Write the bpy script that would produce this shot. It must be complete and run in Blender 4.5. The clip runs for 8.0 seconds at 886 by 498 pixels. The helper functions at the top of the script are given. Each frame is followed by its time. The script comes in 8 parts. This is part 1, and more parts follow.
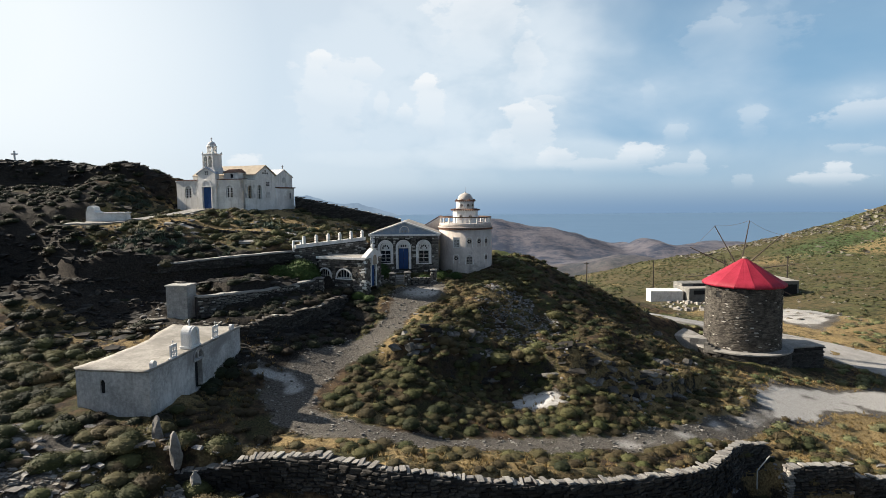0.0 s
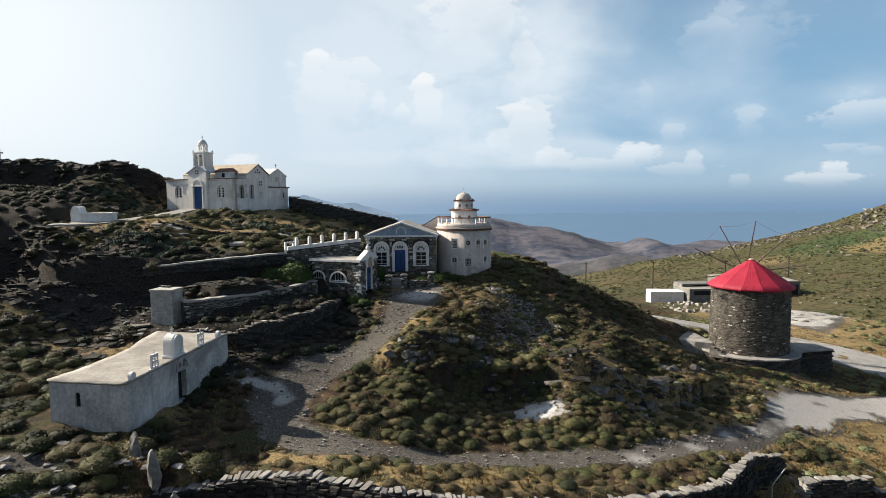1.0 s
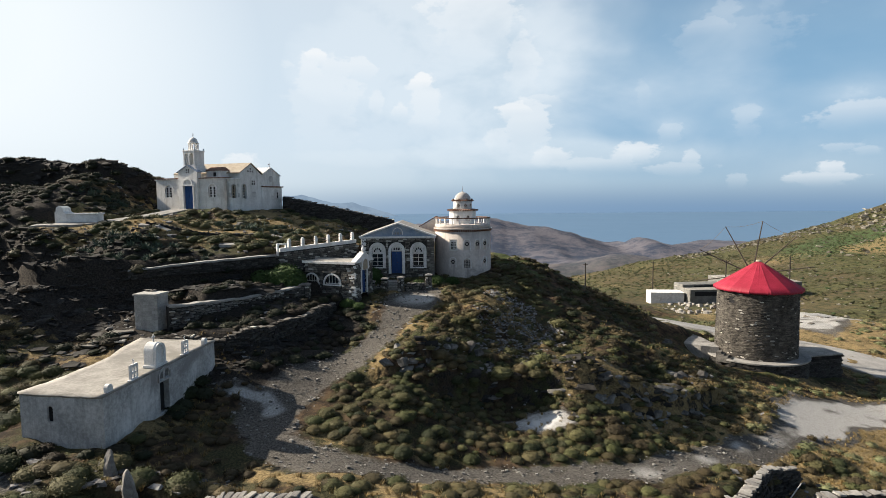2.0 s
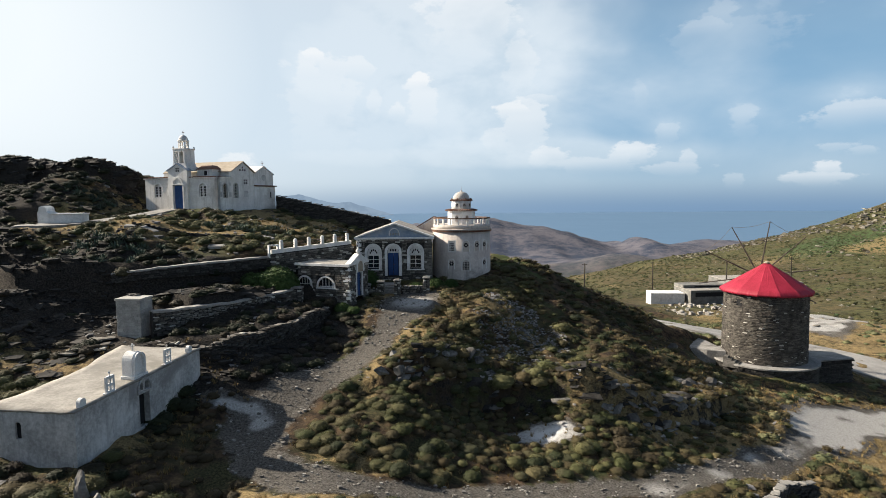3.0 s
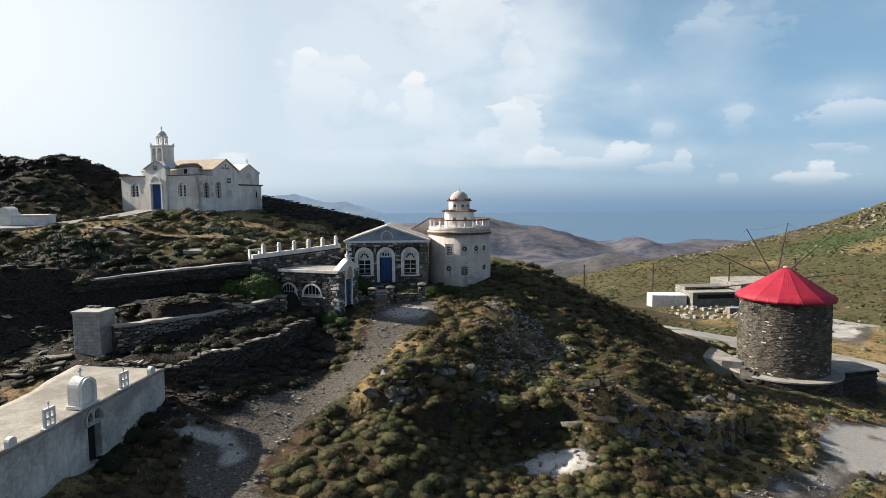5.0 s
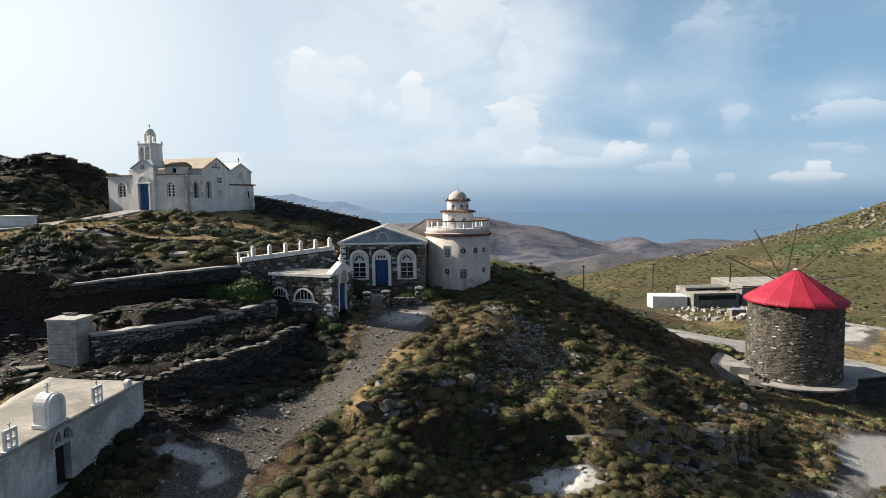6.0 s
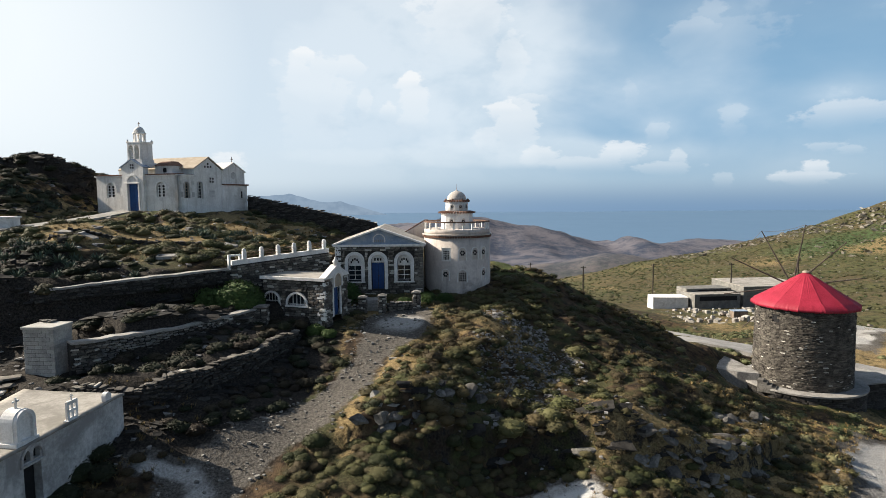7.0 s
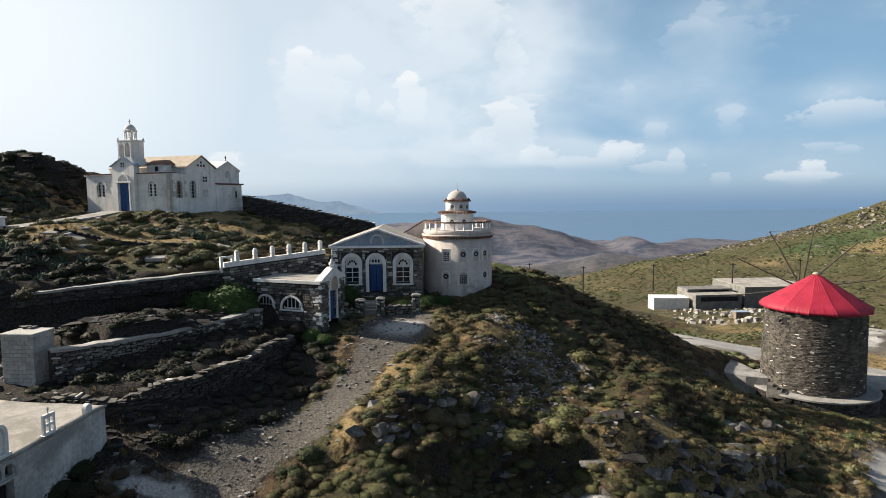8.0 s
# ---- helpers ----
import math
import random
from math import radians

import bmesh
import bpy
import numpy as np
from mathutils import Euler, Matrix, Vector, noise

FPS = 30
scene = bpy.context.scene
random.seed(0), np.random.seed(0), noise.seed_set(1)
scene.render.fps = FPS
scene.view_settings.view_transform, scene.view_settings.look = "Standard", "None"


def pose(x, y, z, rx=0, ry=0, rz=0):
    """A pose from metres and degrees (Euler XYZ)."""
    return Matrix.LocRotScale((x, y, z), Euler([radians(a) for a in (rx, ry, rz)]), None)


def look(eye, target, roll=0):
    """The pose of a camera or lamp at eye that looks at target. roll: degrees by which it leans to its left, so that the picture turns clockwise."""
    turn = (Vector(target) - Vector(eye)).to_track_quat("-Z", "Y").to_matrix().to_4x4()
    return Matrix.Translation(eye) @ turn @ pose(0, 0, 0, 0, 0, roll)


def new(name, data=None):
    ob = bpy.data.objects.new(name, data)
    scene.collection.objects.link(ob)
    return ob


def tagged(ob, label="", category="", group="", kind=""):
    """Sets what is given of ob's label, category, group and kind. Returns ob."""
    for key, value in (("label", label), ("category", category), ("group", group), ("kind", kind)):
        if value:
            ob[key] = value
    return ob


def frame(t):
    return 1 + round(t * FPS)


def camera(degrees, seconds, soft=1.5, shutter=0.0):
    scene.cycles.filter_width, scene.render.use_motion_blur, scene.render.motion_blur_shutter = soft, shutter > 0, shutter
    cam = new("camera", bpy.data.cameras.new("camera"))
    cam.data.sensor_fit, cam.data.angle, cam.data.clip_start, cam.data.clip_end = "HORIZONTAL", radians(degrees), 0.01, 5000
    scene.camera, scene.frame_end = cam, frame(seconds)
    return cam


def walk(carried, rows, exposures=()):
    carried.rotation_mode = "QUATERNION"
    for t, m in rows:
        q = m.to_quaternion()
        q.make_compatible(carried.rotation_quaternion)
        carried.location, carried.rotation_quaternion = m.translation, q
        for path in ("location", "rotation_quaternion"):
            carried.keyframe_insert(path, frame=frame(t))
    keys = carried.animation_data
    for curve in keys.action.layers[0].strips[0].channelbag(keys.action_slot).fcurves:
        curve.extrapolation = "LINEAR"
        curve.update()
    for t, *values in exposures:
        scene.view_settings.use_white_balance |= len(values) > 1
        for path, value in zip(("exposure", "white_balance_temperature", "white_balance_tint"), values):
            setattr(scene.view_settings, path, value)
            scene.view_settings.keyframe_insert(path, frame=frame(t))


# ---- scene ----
cam = camera(73.9, 8.0, soft=0.6)
METRES, EYE, TILT, LEAN, TURN = 15.0, 12.0, 0.0, 0.0, 0.0
ROWS = [
    (0.0, 0.0, 0.0, 0.0, -0.03, -4.83, 0.4),
    (0.5, -0.0019, 0.0613, 0.001, -0.15, -4.85, 0.41),
    (1.0, -0.0027, 0.1306, 0.0021, -0.28, -4.87, 0.42),
    (1.5, -0.0028, 0.1936, 0.0022, -0.38, -4.88, 0.43),
    (3.0, -0.0072, 0.389, 0.0024, -0.74, -4.94, 0.41),
    (3.5, -0.0082, 0.4512, 0.003, -0.85, -4.96, 0.42),
    (4.0, -0.0092, 0.5211, 0.0036, -0.96, -4.97, 0.42),
    (4.5, -0.01, 0.5874, 0.0042, -1.06, -4.97, 0.42),
    (6.0, -0.0096, 0.7894, 0.0065, -1.4, -5.0, 0.44),
    (6.5, -0.0078, 0.8442, 0.008, -1.49, -5.0, 0.44),
    (7.0, -0.0079, 0.8985, 0.0089, -1.57, -5.01, 0.45),
    (7.5, -0.0102, 0.9473, 0.0089, -1.67, -5.03, 0.44),
    (8.0, -0.016, 0.9994, 0.0084, -1.76, -5.04, 0.45),
]
walk(cam, [(t, pose(0, 0, EYE, TILT, LEAN, TURN) @ pose(METRES * x, METRES * y, METRES * z, 90 + pitch, roll, yaw)) for t, x, y, z, yaw, pitch, roll in ROWS])

# ---- sky, sun, exposure ----
SUN_AZ, SUN_EL = -74.0, 29.5      # degrees left of straight ahead, and up
scene.view_settings.exposure = 1.04


def nd(tree, kind, x=0, y=0, **values):
    """A node with its inputs set by name."""
    n = tree.nodes.new(kind)
    n.location = (x, y)
    for key, value in values.items():
        n.inputs[key.replace("_", " ")].default_value = value
    return n


def op(tree, kind, a, b=None, clamp=False, c=None):
    n = tree.nodes.new("ShaderNodeMath")
    n.operation, n.use_clamp = kind, clamp
    for i, v in enumerate((a, b, c)):
        if v is None:
            continue
        if isinstance(v, (int, float)):
            n.inputs[i].default_value = v
        else:
            tree.links.new(v, n.inputs[i])
    return n.outputs[0]


def mixc(tree, fac, a, b):
    n = tree.nodes.new("ShaderNodeMix")
    n.data_type = "RGBA"
    for i, v in ((0, fac), (6, a), (7, b)):
        if isinstance(v, (int, float)):
            n.inputs[i].default_value = v
        elif isinstance(v, tuple):
            n.inputs[i].default_value = (*v, 1.0) if len(v) == 3 else v
        else:
            tree.links.new(v, n.inputs[i])
    return n.outputs[2]


def smooth(tree, v, lo, hi):
    n = tree.nodes.new("ShaderNodeMapRange")
    n.interpolation_type = "SMOOTHSTEP"
    tree.links.new(v, n.inputs[0])
    n.inputs[1].default_value, n.inputs[2].default_value = lo, hi
    return n.outputs[0]


# heads of the clouds: bearing, height, half width, half height in radians, and how dense
HEADS_WEST = [(-0.196, 0.228, 0.016, 0.012, 0.85), (-0.207, 0.208, 0.019, 0.023, 0.50), (-0.167, 0.212, 0.027, 0.019, 0.42), (-0.125, 0.215, 0.023, 0.013, 0.45), (-0.183, 0.167, 0.050, 0.058, 0.28), (-0.027, 0.190, 0.019, 0.013, 0.90), (-0.019, 0.163, 0.025, 0.033, 0.45), (-0.101, 0.158, 0.012, 0.017, 0.30), (-0.062, 0.149, 0.013, 0.008, 0.45), (0.126, 0.144, 0.026, 0.014, 0.75), (0.145, 0.122, 0.036, 0.036, 0.50), (0.100, 0.099, 0.023, 0.017, 0.35), (0.175, 0.162, 0.033, 0.007, 0.30), (0.057, 0.301, 0.069, 0.044, 0.50), (0.145, 0.223, 0.025, 0.042, 0.32), (-0.318, 0.061, 0.025, 0.013, 0.60)]
HEADS_EAST = [(0.188, 0.071, 0.031, 0.012, 0.50), (0.326, 0.074, 0.031, 0.012, 0.60), (0.297, 0.065, 0.021, 0.010, 0.42), (0.403, 0.058, 0.012, 0.014, 0.35), (0.389, 0.046, 0.042, 0.008, 0.28), (0.257, 0.056, 0.058, 0.010, 0.25), (0.587, 0.039, 0.017, 0.011, 0.60), (0.571, 0.027, 0.038, 0.008, 0.44), (0.471, 0.027, 0.014, 0.009, 0.20), (0.615, 0.117, 0.050, 0.014, 0.39), (0.597, 0.069, 0.026, 0.006, 0.24), (0.626, 0.063, 0.025, 0.005, 0.21), (0.423, 0.250, 0.035, 0.012, 0.23), (0.445, 0.263, 0.023, 0.019, 0.16), (0.457, 0.235, 0.077, 0.029, 0.10), (0.375, 0.102, 0.018, 0.012, 0.19), (0.479, 0.116, 0.016, 0.017, 0.20), (0.332, 0.167, 0.010, 0.014, 0.11)]


def build_world():
    w = bpy.data.worlds.new("sky")
    scene.world = w
    w.use_nodes = True
    t = w.node_tree
    t.nodes.clear()
    link = t.links.new
    sky = t.nodes.new("ShaderNodeTexSky")
    sky.sky_type, sky.sun_disc = "NISHITA", False
    sky.sun_elevation, sky.sun_rotation = radians(SUN_EL), radians(SUN_AZ)
    sky.altitude, sky.air_density, sky.dust_density, sky.ozone_density = 400, 1.0, 0.8, 1.5
    co = t.nodes.new("ShaderNodeTexCoord")
    sep = t.nodes.new("ShaderNodeSeparateXYZ")
    link(co.outputs["Generated"], sep.inputs[0])
    az = op(t, "ARCTAN2", sep.outputs[0], sep.outputs[1])
    el = op(t, "ARCSINE", sep.outputs[2])

    def puff(a, e, ra, re):
        """A soft lump of cloud, by its bearing and height in radians."""
        u = op(t, "DIVIDE", op(t, "SUBTRACT", az, a), ra)
        v = op(t, "DIVIDE", op(t, "SUBTRACT", el, e), re)
        q = op(t, "ADD", op(t, "MULTIPLY", u, u), op(t, "MULTIPLY", v, v))
        return op(t, "EXPONENT", op(t, "MULTIPLY", q, -1.0))

    flat = t.nodes.new("ShaderNodeCombineXYZ")
    link(az, flat.inputs[0])
    link(op(t, "MULTIPLY", el, 1.7), flat.inputs[1])
    big = nd(t, "ShaderNodeTexNoise", Scale=7.0, Detail=7.0, Roughness=0.52, Distortion=0.2)
    link(flat.outputs[0], big.inputs["Vector"])
    wisp = nd(t, "ShaderNodeTexNoise", Scale=2.6, Detail=5.0, Roughness=0.52, Distortion=0.3)
    link(flat.outputs[0], wisp.inputs["Vector"])
    lumps = None
    for row in ((0.02, 0.30, 0.22, 0.16, 0.30), (-0.18, 0.20, 0.09, 0.07, 0.24), (0.13, 0.17, 0.08, 0.10, 0.24), (-0.03, 0.17, 0.10, 0.08, 0.20), (0.02, 0.068, 0.24, 0.024, 0.26),
                (0.36, 0.066, 0.12, 0.018, 0.20), (0.20, 0.075, 0.10, 0.02, 0.30), (0.58, 0.035, 0.045, 0.018, 0.36), (0.62, 0.14, 0.06, 0.022, 0.22), (0.45, 0.27, 0.06, 0.035, 0.16), (0.38, 0.11, 0.03, 0.018, 0.12), (0.48, 0.128, 0.03, 0.016, 0.12)):
        p = op(t, "MULTIPLY", puff(*row[:4]), row[4])
        lumps = p if lumps is None else op(t, "ADD", lumps, p)
    low = smooth(t, el, 0.80, 0.42)
    dense = op(t, "MULTIPLY", smooth(t, op(t, "ADD", big.outputs[0], lumps), 0.52, 1.05), low)
    veil = op(t, "MULTIPLY", smooth(t, op(t, "ADD", wisp.outputs[0], op(t, "MULTIPLY", lumps, 1.3)), 0.30, 0.84), op(t, "MULTIPLY", low, op(t, "ADD", op(t, "MULTIPLY", smooth(t, az, 0.60, 0.22), 0.5), 0.5)))
    # the sky pales towards the sun
    left = op(t, "ADD", puff(radians(SUN_AZ), 0.30, 0.62, 0.50), op(t, "MULTIPLY", puff(-0.55, 0.2, 0.50, 0.45), 0.75), True)
    pale = op(t, "MULTIPLY", op(t, "MULTIPLY", smooth(t, az, 0.50, -0.10), smooth(t, az, -2.6, -1.6)), 0.62)
    wash = op(t, "MAXIMUM", left, pale)
    cover = op(t, "MAXIMUM", op(t, "MULTIPLY", dense, 0.66), op(t, "MAXIMUM", op(t, "MULTIPLY", veil, 0.68), op(t, "MULTIPLY", wash, 0.97)), True)
    up = t.nodes.new("ShaderNodeBackground")
    blue = t.nodes.new("ShaderNodeVectorMath")
    blue.operation = "SCALE"
    link(sky.outputs[0], blue.inputs[0])
    blue.inputs[3].default_value = SKY
    ahead = smooth(t, sep.outputs[1], -0.2, 0.5)
    c = mixc(t, op(t, "MULTIPLY", op(t, "MULTIPLY", smooth(t, el, 0.62, 0.10), 0.9), ahead), blue.outputs[0], AIR)
    shade = smooth(t, op(t, "ADD", big.outputs[0], op(t, "MULTIPLY", left, 0.5)), 0.44, 0.66)
    c = mixc(t, cover, c, mixc(t, shade, (0.63, 0.71, 0.77), CLOUD))
    # haze over the sea, deepening below the horizon, paler towards the sun
    far = mixc(t, left, HAZE, (0.66, 0.72, 0.76))
    c = mixc(t, op(t, "MULTIPLY", smooth(t, el, 0.10, 0.015), 0.65), c, mixc(t, left, (0.35, 0.465, 0.565), (0.70, 0.755, 0.785)))
    c = mixc(t, op(t, "MULTIPLY", smooth(t, el, 0.040, -0.012), 0.97), c, far)
    # heads of cumulus: crisp, billowing upper edges over a soft foot
    curd = nd(t, "ShaderNodeTexNoise", Scale=34.0, Detail=5.0, Roughness=0.6)
    link(flat.outputs[0], curd.inputs["Vector"])
    bulge = nd(t, "ShaderNodeTexNoise", Scale=15.0, Detail=3.0, Roughness=0.5)
    link(flat.outputs[0], bulge.inputs["Vector"])
    ragged = op(t, "ADD", op(t, "MULTIPLY", op(t, "SUBTRACT", curd.outputs[0], 0.5), 2.2), op(t, "MULTIPLY", op(t, "SUBTRACT", bulge.outputs[0], 0.5), 1.6))

    def head(a, e, ra, re, k):
        u = op(t, "DIVIDE", op(t, "SUBTRACT", az, a), ra)
        v = op(t, "DIVIDE", op(t, "SUBTRACT", el, e), re)
        v = op(t, "MAXIMUM", v, op(t, "MULTIPLY", v, 0.42))
        q = op(t, "SQRT", op(t, "ADD", op(t, "MULTIPLY", u, u), op(t, "MULTIPLY", v, v)))
        edge = smooth(t, op(t, "ADD", q, ragged), 1.22, 0.80)
        return op(t, "MULTIPLY", op(t, "MULTIPLY", edge, smooth(t, v, -0.95, 0.35)), k)
    heads = None
    for row in HEADS_WEST + HEADS_EAST:
        h = head(*row)
        heads = h if heads is None else op(t, "MAXIMUM", heads, h)
    c = mixc(t, heads, c, (0.765, 0.790, 0.810))
    deep = mixc(t, left, SEAHAZE, (0.50, 0.58, 0.64))
    c = mixc(t, smooth(t, el, 0.03, -0.022), c, deep)
    link(c, up.inputs[0])
    up.inputs[1].default_value = 0.58
    out = t.nodes.new("ShaderNodeOutputWorld")
    link(up.outputs[0], out.inputs[0])


SKY = 0.075
CLOUD, AIR, HAZE, SEAHAZE = (0.78, 0.83, 0.86), (0.205, 0.380, 0.565), (0.305, 0.41, 0.505), (0.172, 0.280, 0.425)
build_world()
lamp = bpy.data.lights.new("sun", "SUN")
lamp.energy, lamp.angle, lamp.color = 5.0, radians(0.6), (1.0, 0.89, 0.74)
sun = new("sun", lamp)
_az, _el = radians(SUN_AZ), radians(SUN_EL)
sun.matrix_world = look((0, 0, 0), (-math.sin(_az) * math.cos(_el), -math.cos(_az) * math.cos(_el), -math.sin(_el)))

# ---- materials ----


def mat(name, dark, light, scale=3.0, rough=0.85, bump=0.3, fine=8.0, spot=None, spots=0.0, metal=0.0, vary=0.0, depth=0.02, stretch=(1, 1, 1), island=False, flecks=0.0, streak=0.0):
    """A weathered surface: two colours mixed by broad and fine noise, a third in patches, relief from the fine noise.
    scale: broad noise per metre; fine: how many times finer the grain is; vary: how far pieces differ from one another."""
    m = bpy.data.materials.new(name)
    m.use_nodes = True
    t = m.node_tree
    b = t.nodes["Principled BSDF"]
    link = t.links.new
    co = t.nodes.new("ShaderNodeTexCoord")
    mp = t.nodes.new("ShaderNodeMapping")
    mp.inputs[3].default_value = stretch
    link(co.outputs["Object"], mp.inputs[0])
    n1 = nd(t, "ShaderNodeTexNoise", Scale=scale, Detail=6.0, Roughness=0.62)
    n2 = nd(t, "ShaderNodeTexNoise", Scale=scale * fine, Detail=5.0, Roughness=0.7)
    for n in (n1, n2):
        link(mp.outputs[0], n.inputs["Vector"])
    f = op(t, "ADD", op(t, "MULTIPLY", n1.outputs[0], 0.6), op(t, "MULTIPLY", n2.outputs[0], 0.4))
    c = mixc(t, smooth(t, f, 0.36, 0.64), dark, light)
    if spot:
        n3 = nd(t, "ShaderNodeTexNoise", Scale=scale * 0.45, Detail=8.0, Roughness=0.7, Distortion=0.4)
        link(mp.outputs[0], n3.inputs["Vector"])
        c = mixc(t, op(t, "MULTIPLY", smooth(t, n3.outputs[0], 0.52, 0.66), spots), c, spot)
    if streak:
        run = t.nodes.new("ShaderNodeMapping")
        run.inputs[3].default_value = (2.6, 2.6, 0.22)
        link(co.outputs["Object"], run.inputs[0])
        n4 = nd(t, "ShaderNodeTexNoise", Scale=1.0, Detail=7.0, Roughness=0.68)
        link(run.outputs[0], n4.inputs["Vector"])
        c = mixc(t, op(t, "MULTIPLY", smooth(t, n4.outputs[0], 0.50, 0.68), streak), c, spot or dark)
    if vary:
        if island:
            r = t.nodes.new("ShaderNodeNewGeometry").outputs["Random Per Island"]
        else:
            r = t.nodes.new("ShaderNodeObjectInfo").outputs["Random"]
        hsv = t.nodes.new("ShaderNodeHueSaturation")
        link(op(t, "ADD", op(t, "MULTIPLY", r, 2 * vary), 1.0 - vary), hsv.inputs["Value"])
        link(op(t, "ADD", op(t, "MULTIPLY", r, 0.03), 0.485), hsv.inputs["Hue"])
        link(c, hsv.inputs["Color"])
        c = hsv.outputs[0]
        if flecks:
            c = mixc(t, op(t, "GREATER_THAN", op(t, "FRACT", op(t, "MULTIPLY", r, 17.3)), 1.0 - flecks), c, (0.46, 0.44, 0.40))
    link(c, b.inputs["Base Color"])
    b.inputs["Roughness"].default_value = rough
    b.inputs["Metallic"].default_value = metal
    b.inputs["Specular IOR Level"].default_value = 0.3
    if bump:
        bp = nd(t, "ShaderNodeBump", Strength=bump, Distance=depth)
        link(f, bp.inputs["Height"])
        link(bp.outputs[0], b.inputs["Normal"])
    return m


def ground_material():
    m = bpy.data.materials.new("ground")
    m.use_nodes = True
    t = m.node_tree
    b = t.nodes["Principled BSDF"]
    link = t.links.new
    co = t.nodes.new("ShaderNodeTexCoord").outputs["Object"]
    at = t.nodes.new("ShaderNodeAttribute")
    at.attribute_name = "cover"
    sep = t.nodes.new("ShaderNodeSeparateColor")
    link(at.outputs[0], sep.inputs[0])
    track, dry, rock = sep.outputs[0], sep.outputs[1], sep.outputs[2]

    def noise_of(scale, detail=6.0, rough=0.65):
        n = nd(t, "ShaderNodeTexNoise", Scale=scale, Detail=detail, Roughness=rough)
        link(co, n.inputs["Vector"])
        return n.outputs[0]
    n1, n2, n3, n4 = noise_of(0.35), noise_of(1.6), noise_of(9.0, 4), noise_of(0.02, 8)
    soil = mixc(t, smooth(t, n2, 0.38, 0.62), (0.024, 0.0176, 0.0128), (0.1, 0.0664, 0.0384))
    scrub = mixc(t, smooth(t, n3, 0.35, 0.65), (0.0224, 0.024, 0.0112), (0.076, 0.0704, 0.0336))
    scrub = mixc(t, smooth(t, n4, 0.46, 0.60), scrub, mixc(t, n3, (0.040, 0.056, 0.018), (0.082, 0.096, 0.036)))
    c = mixc(t, smooth(t, n1, 0.42, 0.58), soil, scrub)
    # olive and brown sward of the hill over the road
    hl = t.nodes.new("ShaderNodeAttribute")
    hl.attribute_name = "hill"
    n6, n7 = noise_of(0.045, 8, 0.72), noise_of(0.7, 5)
    sward = mixc(t, smooth(t, n6, 0.40, 0.60), (0.098, 0.076, 0.040), (0.086, 0.088, 0.036))
    sward = mixc(t, smooth(t, op(t, "ADD", hl.outputs["Fac"], op(t, "SUBTRACT", n6, 0.5)), 1.25, 1.65), sward, (0.062, 0.098, 0.038))
    sward = mixc(t, smooth(t, n7, 0.42, 0.62), sward, (0.042, 0.041, 0.020))
    c = mixc(t, smooth(t, hl.outputs["Fac"], 0.1, 0.9), c, sward)
    straw = mixc(t, smooth(t, n3, 0.3, 0.7), (0.120, 0.084, 0.040), (0.320, 0.240, 0.118))
    c = mixc(t, smooth(t, op(t, "ADD", dry, op(t, "MULTIPLY", op(t, "SUBTRACT", n2, 0.5), 1.1)), 0.35, 0.65), c, straw)
    # Slate colour, which also paints shade on the terraces and left slope.
    slate_or_shade = mixc(t, smooth(t, n3, 0.35, 0.7), (0.014, 0.0125, 0.011), (0.056, 0.048, 0.040))
    c = mixc(t, smooth(t, op(t, "ADD", rock, op(t, "MULTIPLY", op(t, "SUBTRACT", n2, 0.5), 1.0)), 0.4, 0.6), c, slate_or_shade)
    grit = mixc(t, smooth(t, n3, 0.30, 0.70), (0.04069, 0.03713, 0.03255), (0.1577, 0.1449, 0.1282))
    dust = mixc(t, smooth(t, n3, 0.30, 0.70), (0.272, 0.264, 0.248), (0.48, 0.468, 0.448))
    grit = mixc(t, smooth(t, track, 1.15, 1.75), grit, dust)
    grit = mixc(t, smooth(t, track, 2.1, 2.8), grit, mixc(t, n3, (0.48, 0.48, 0.472), (0.688, 0.688, 0.68)))
    c = mixc(t, smooth(t, op(t, "ADD", op(t, "ADD", track, op(t, "MULTIPLY", op(t, "SUBTRACT", n2, 0.5), 2.1)), op(t, "MULTIPLY", op(t, "SUBTRACT", n1, 0.5), 0.9)), 0.35, 0.80), c, grit)
    # distant hills: aerial haze painted into the base colour as bluish mauve
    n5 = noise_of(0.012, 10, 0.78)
    hazed_hill = mixc(t, smooth(t, n5, 0.40, 0.60), (0.032, 0.044, 0.072), (0.124, 0.118, 0.136))
    c = mixc(t, at.outputs["Alpha"], c, hazed_hill)
    link(c, b.inputs["Base Color"])
    b.inputs["Roughness"].default_value = 0.95
    b.inputs["Specular IOR Level"].default_value = 0.15
    bp = nd(t, "ShaderNodeBump", Strength=0.8, Distance=0.10)
    link(op(t, "ADD", n3, op(t, "MULTIPLY", n2, 1.5)), bp.inputs["Height"])
    link(bp.outputs[0], b.inputs["Normal"])
    return m


GROUND = ground_material()
WHITEWASH = mat("whitewash", (0.58, 0.57, 0.55), (0.82, 0.81, 0.79), 0.6, 0.9, 0.3, 10, (0.40, 0.38, 0.355), 0.8, streak=0.55)
RED = mat("red_paint", (0.2624, 0.01311, 0.03148), (0.3476, 0.02361, 0.05116), 1.2, 0.6, 0.1, 8, (0.2361, 0.01311, 0.02951), 0.5)
CONCRETE = mat("concrete", (0.30, 0.29, 0.27), (0.46, 0.45, 0.42), 0.9, 0.9, 0.3, 9, (0.20, 0.19, 0.18), 0.5)
SEA = mat("sea", (0.09636, 0.1676, 0.264), (0.103, 0.1756, 0.2739), 0.004, 0.7, 0.0, 12)
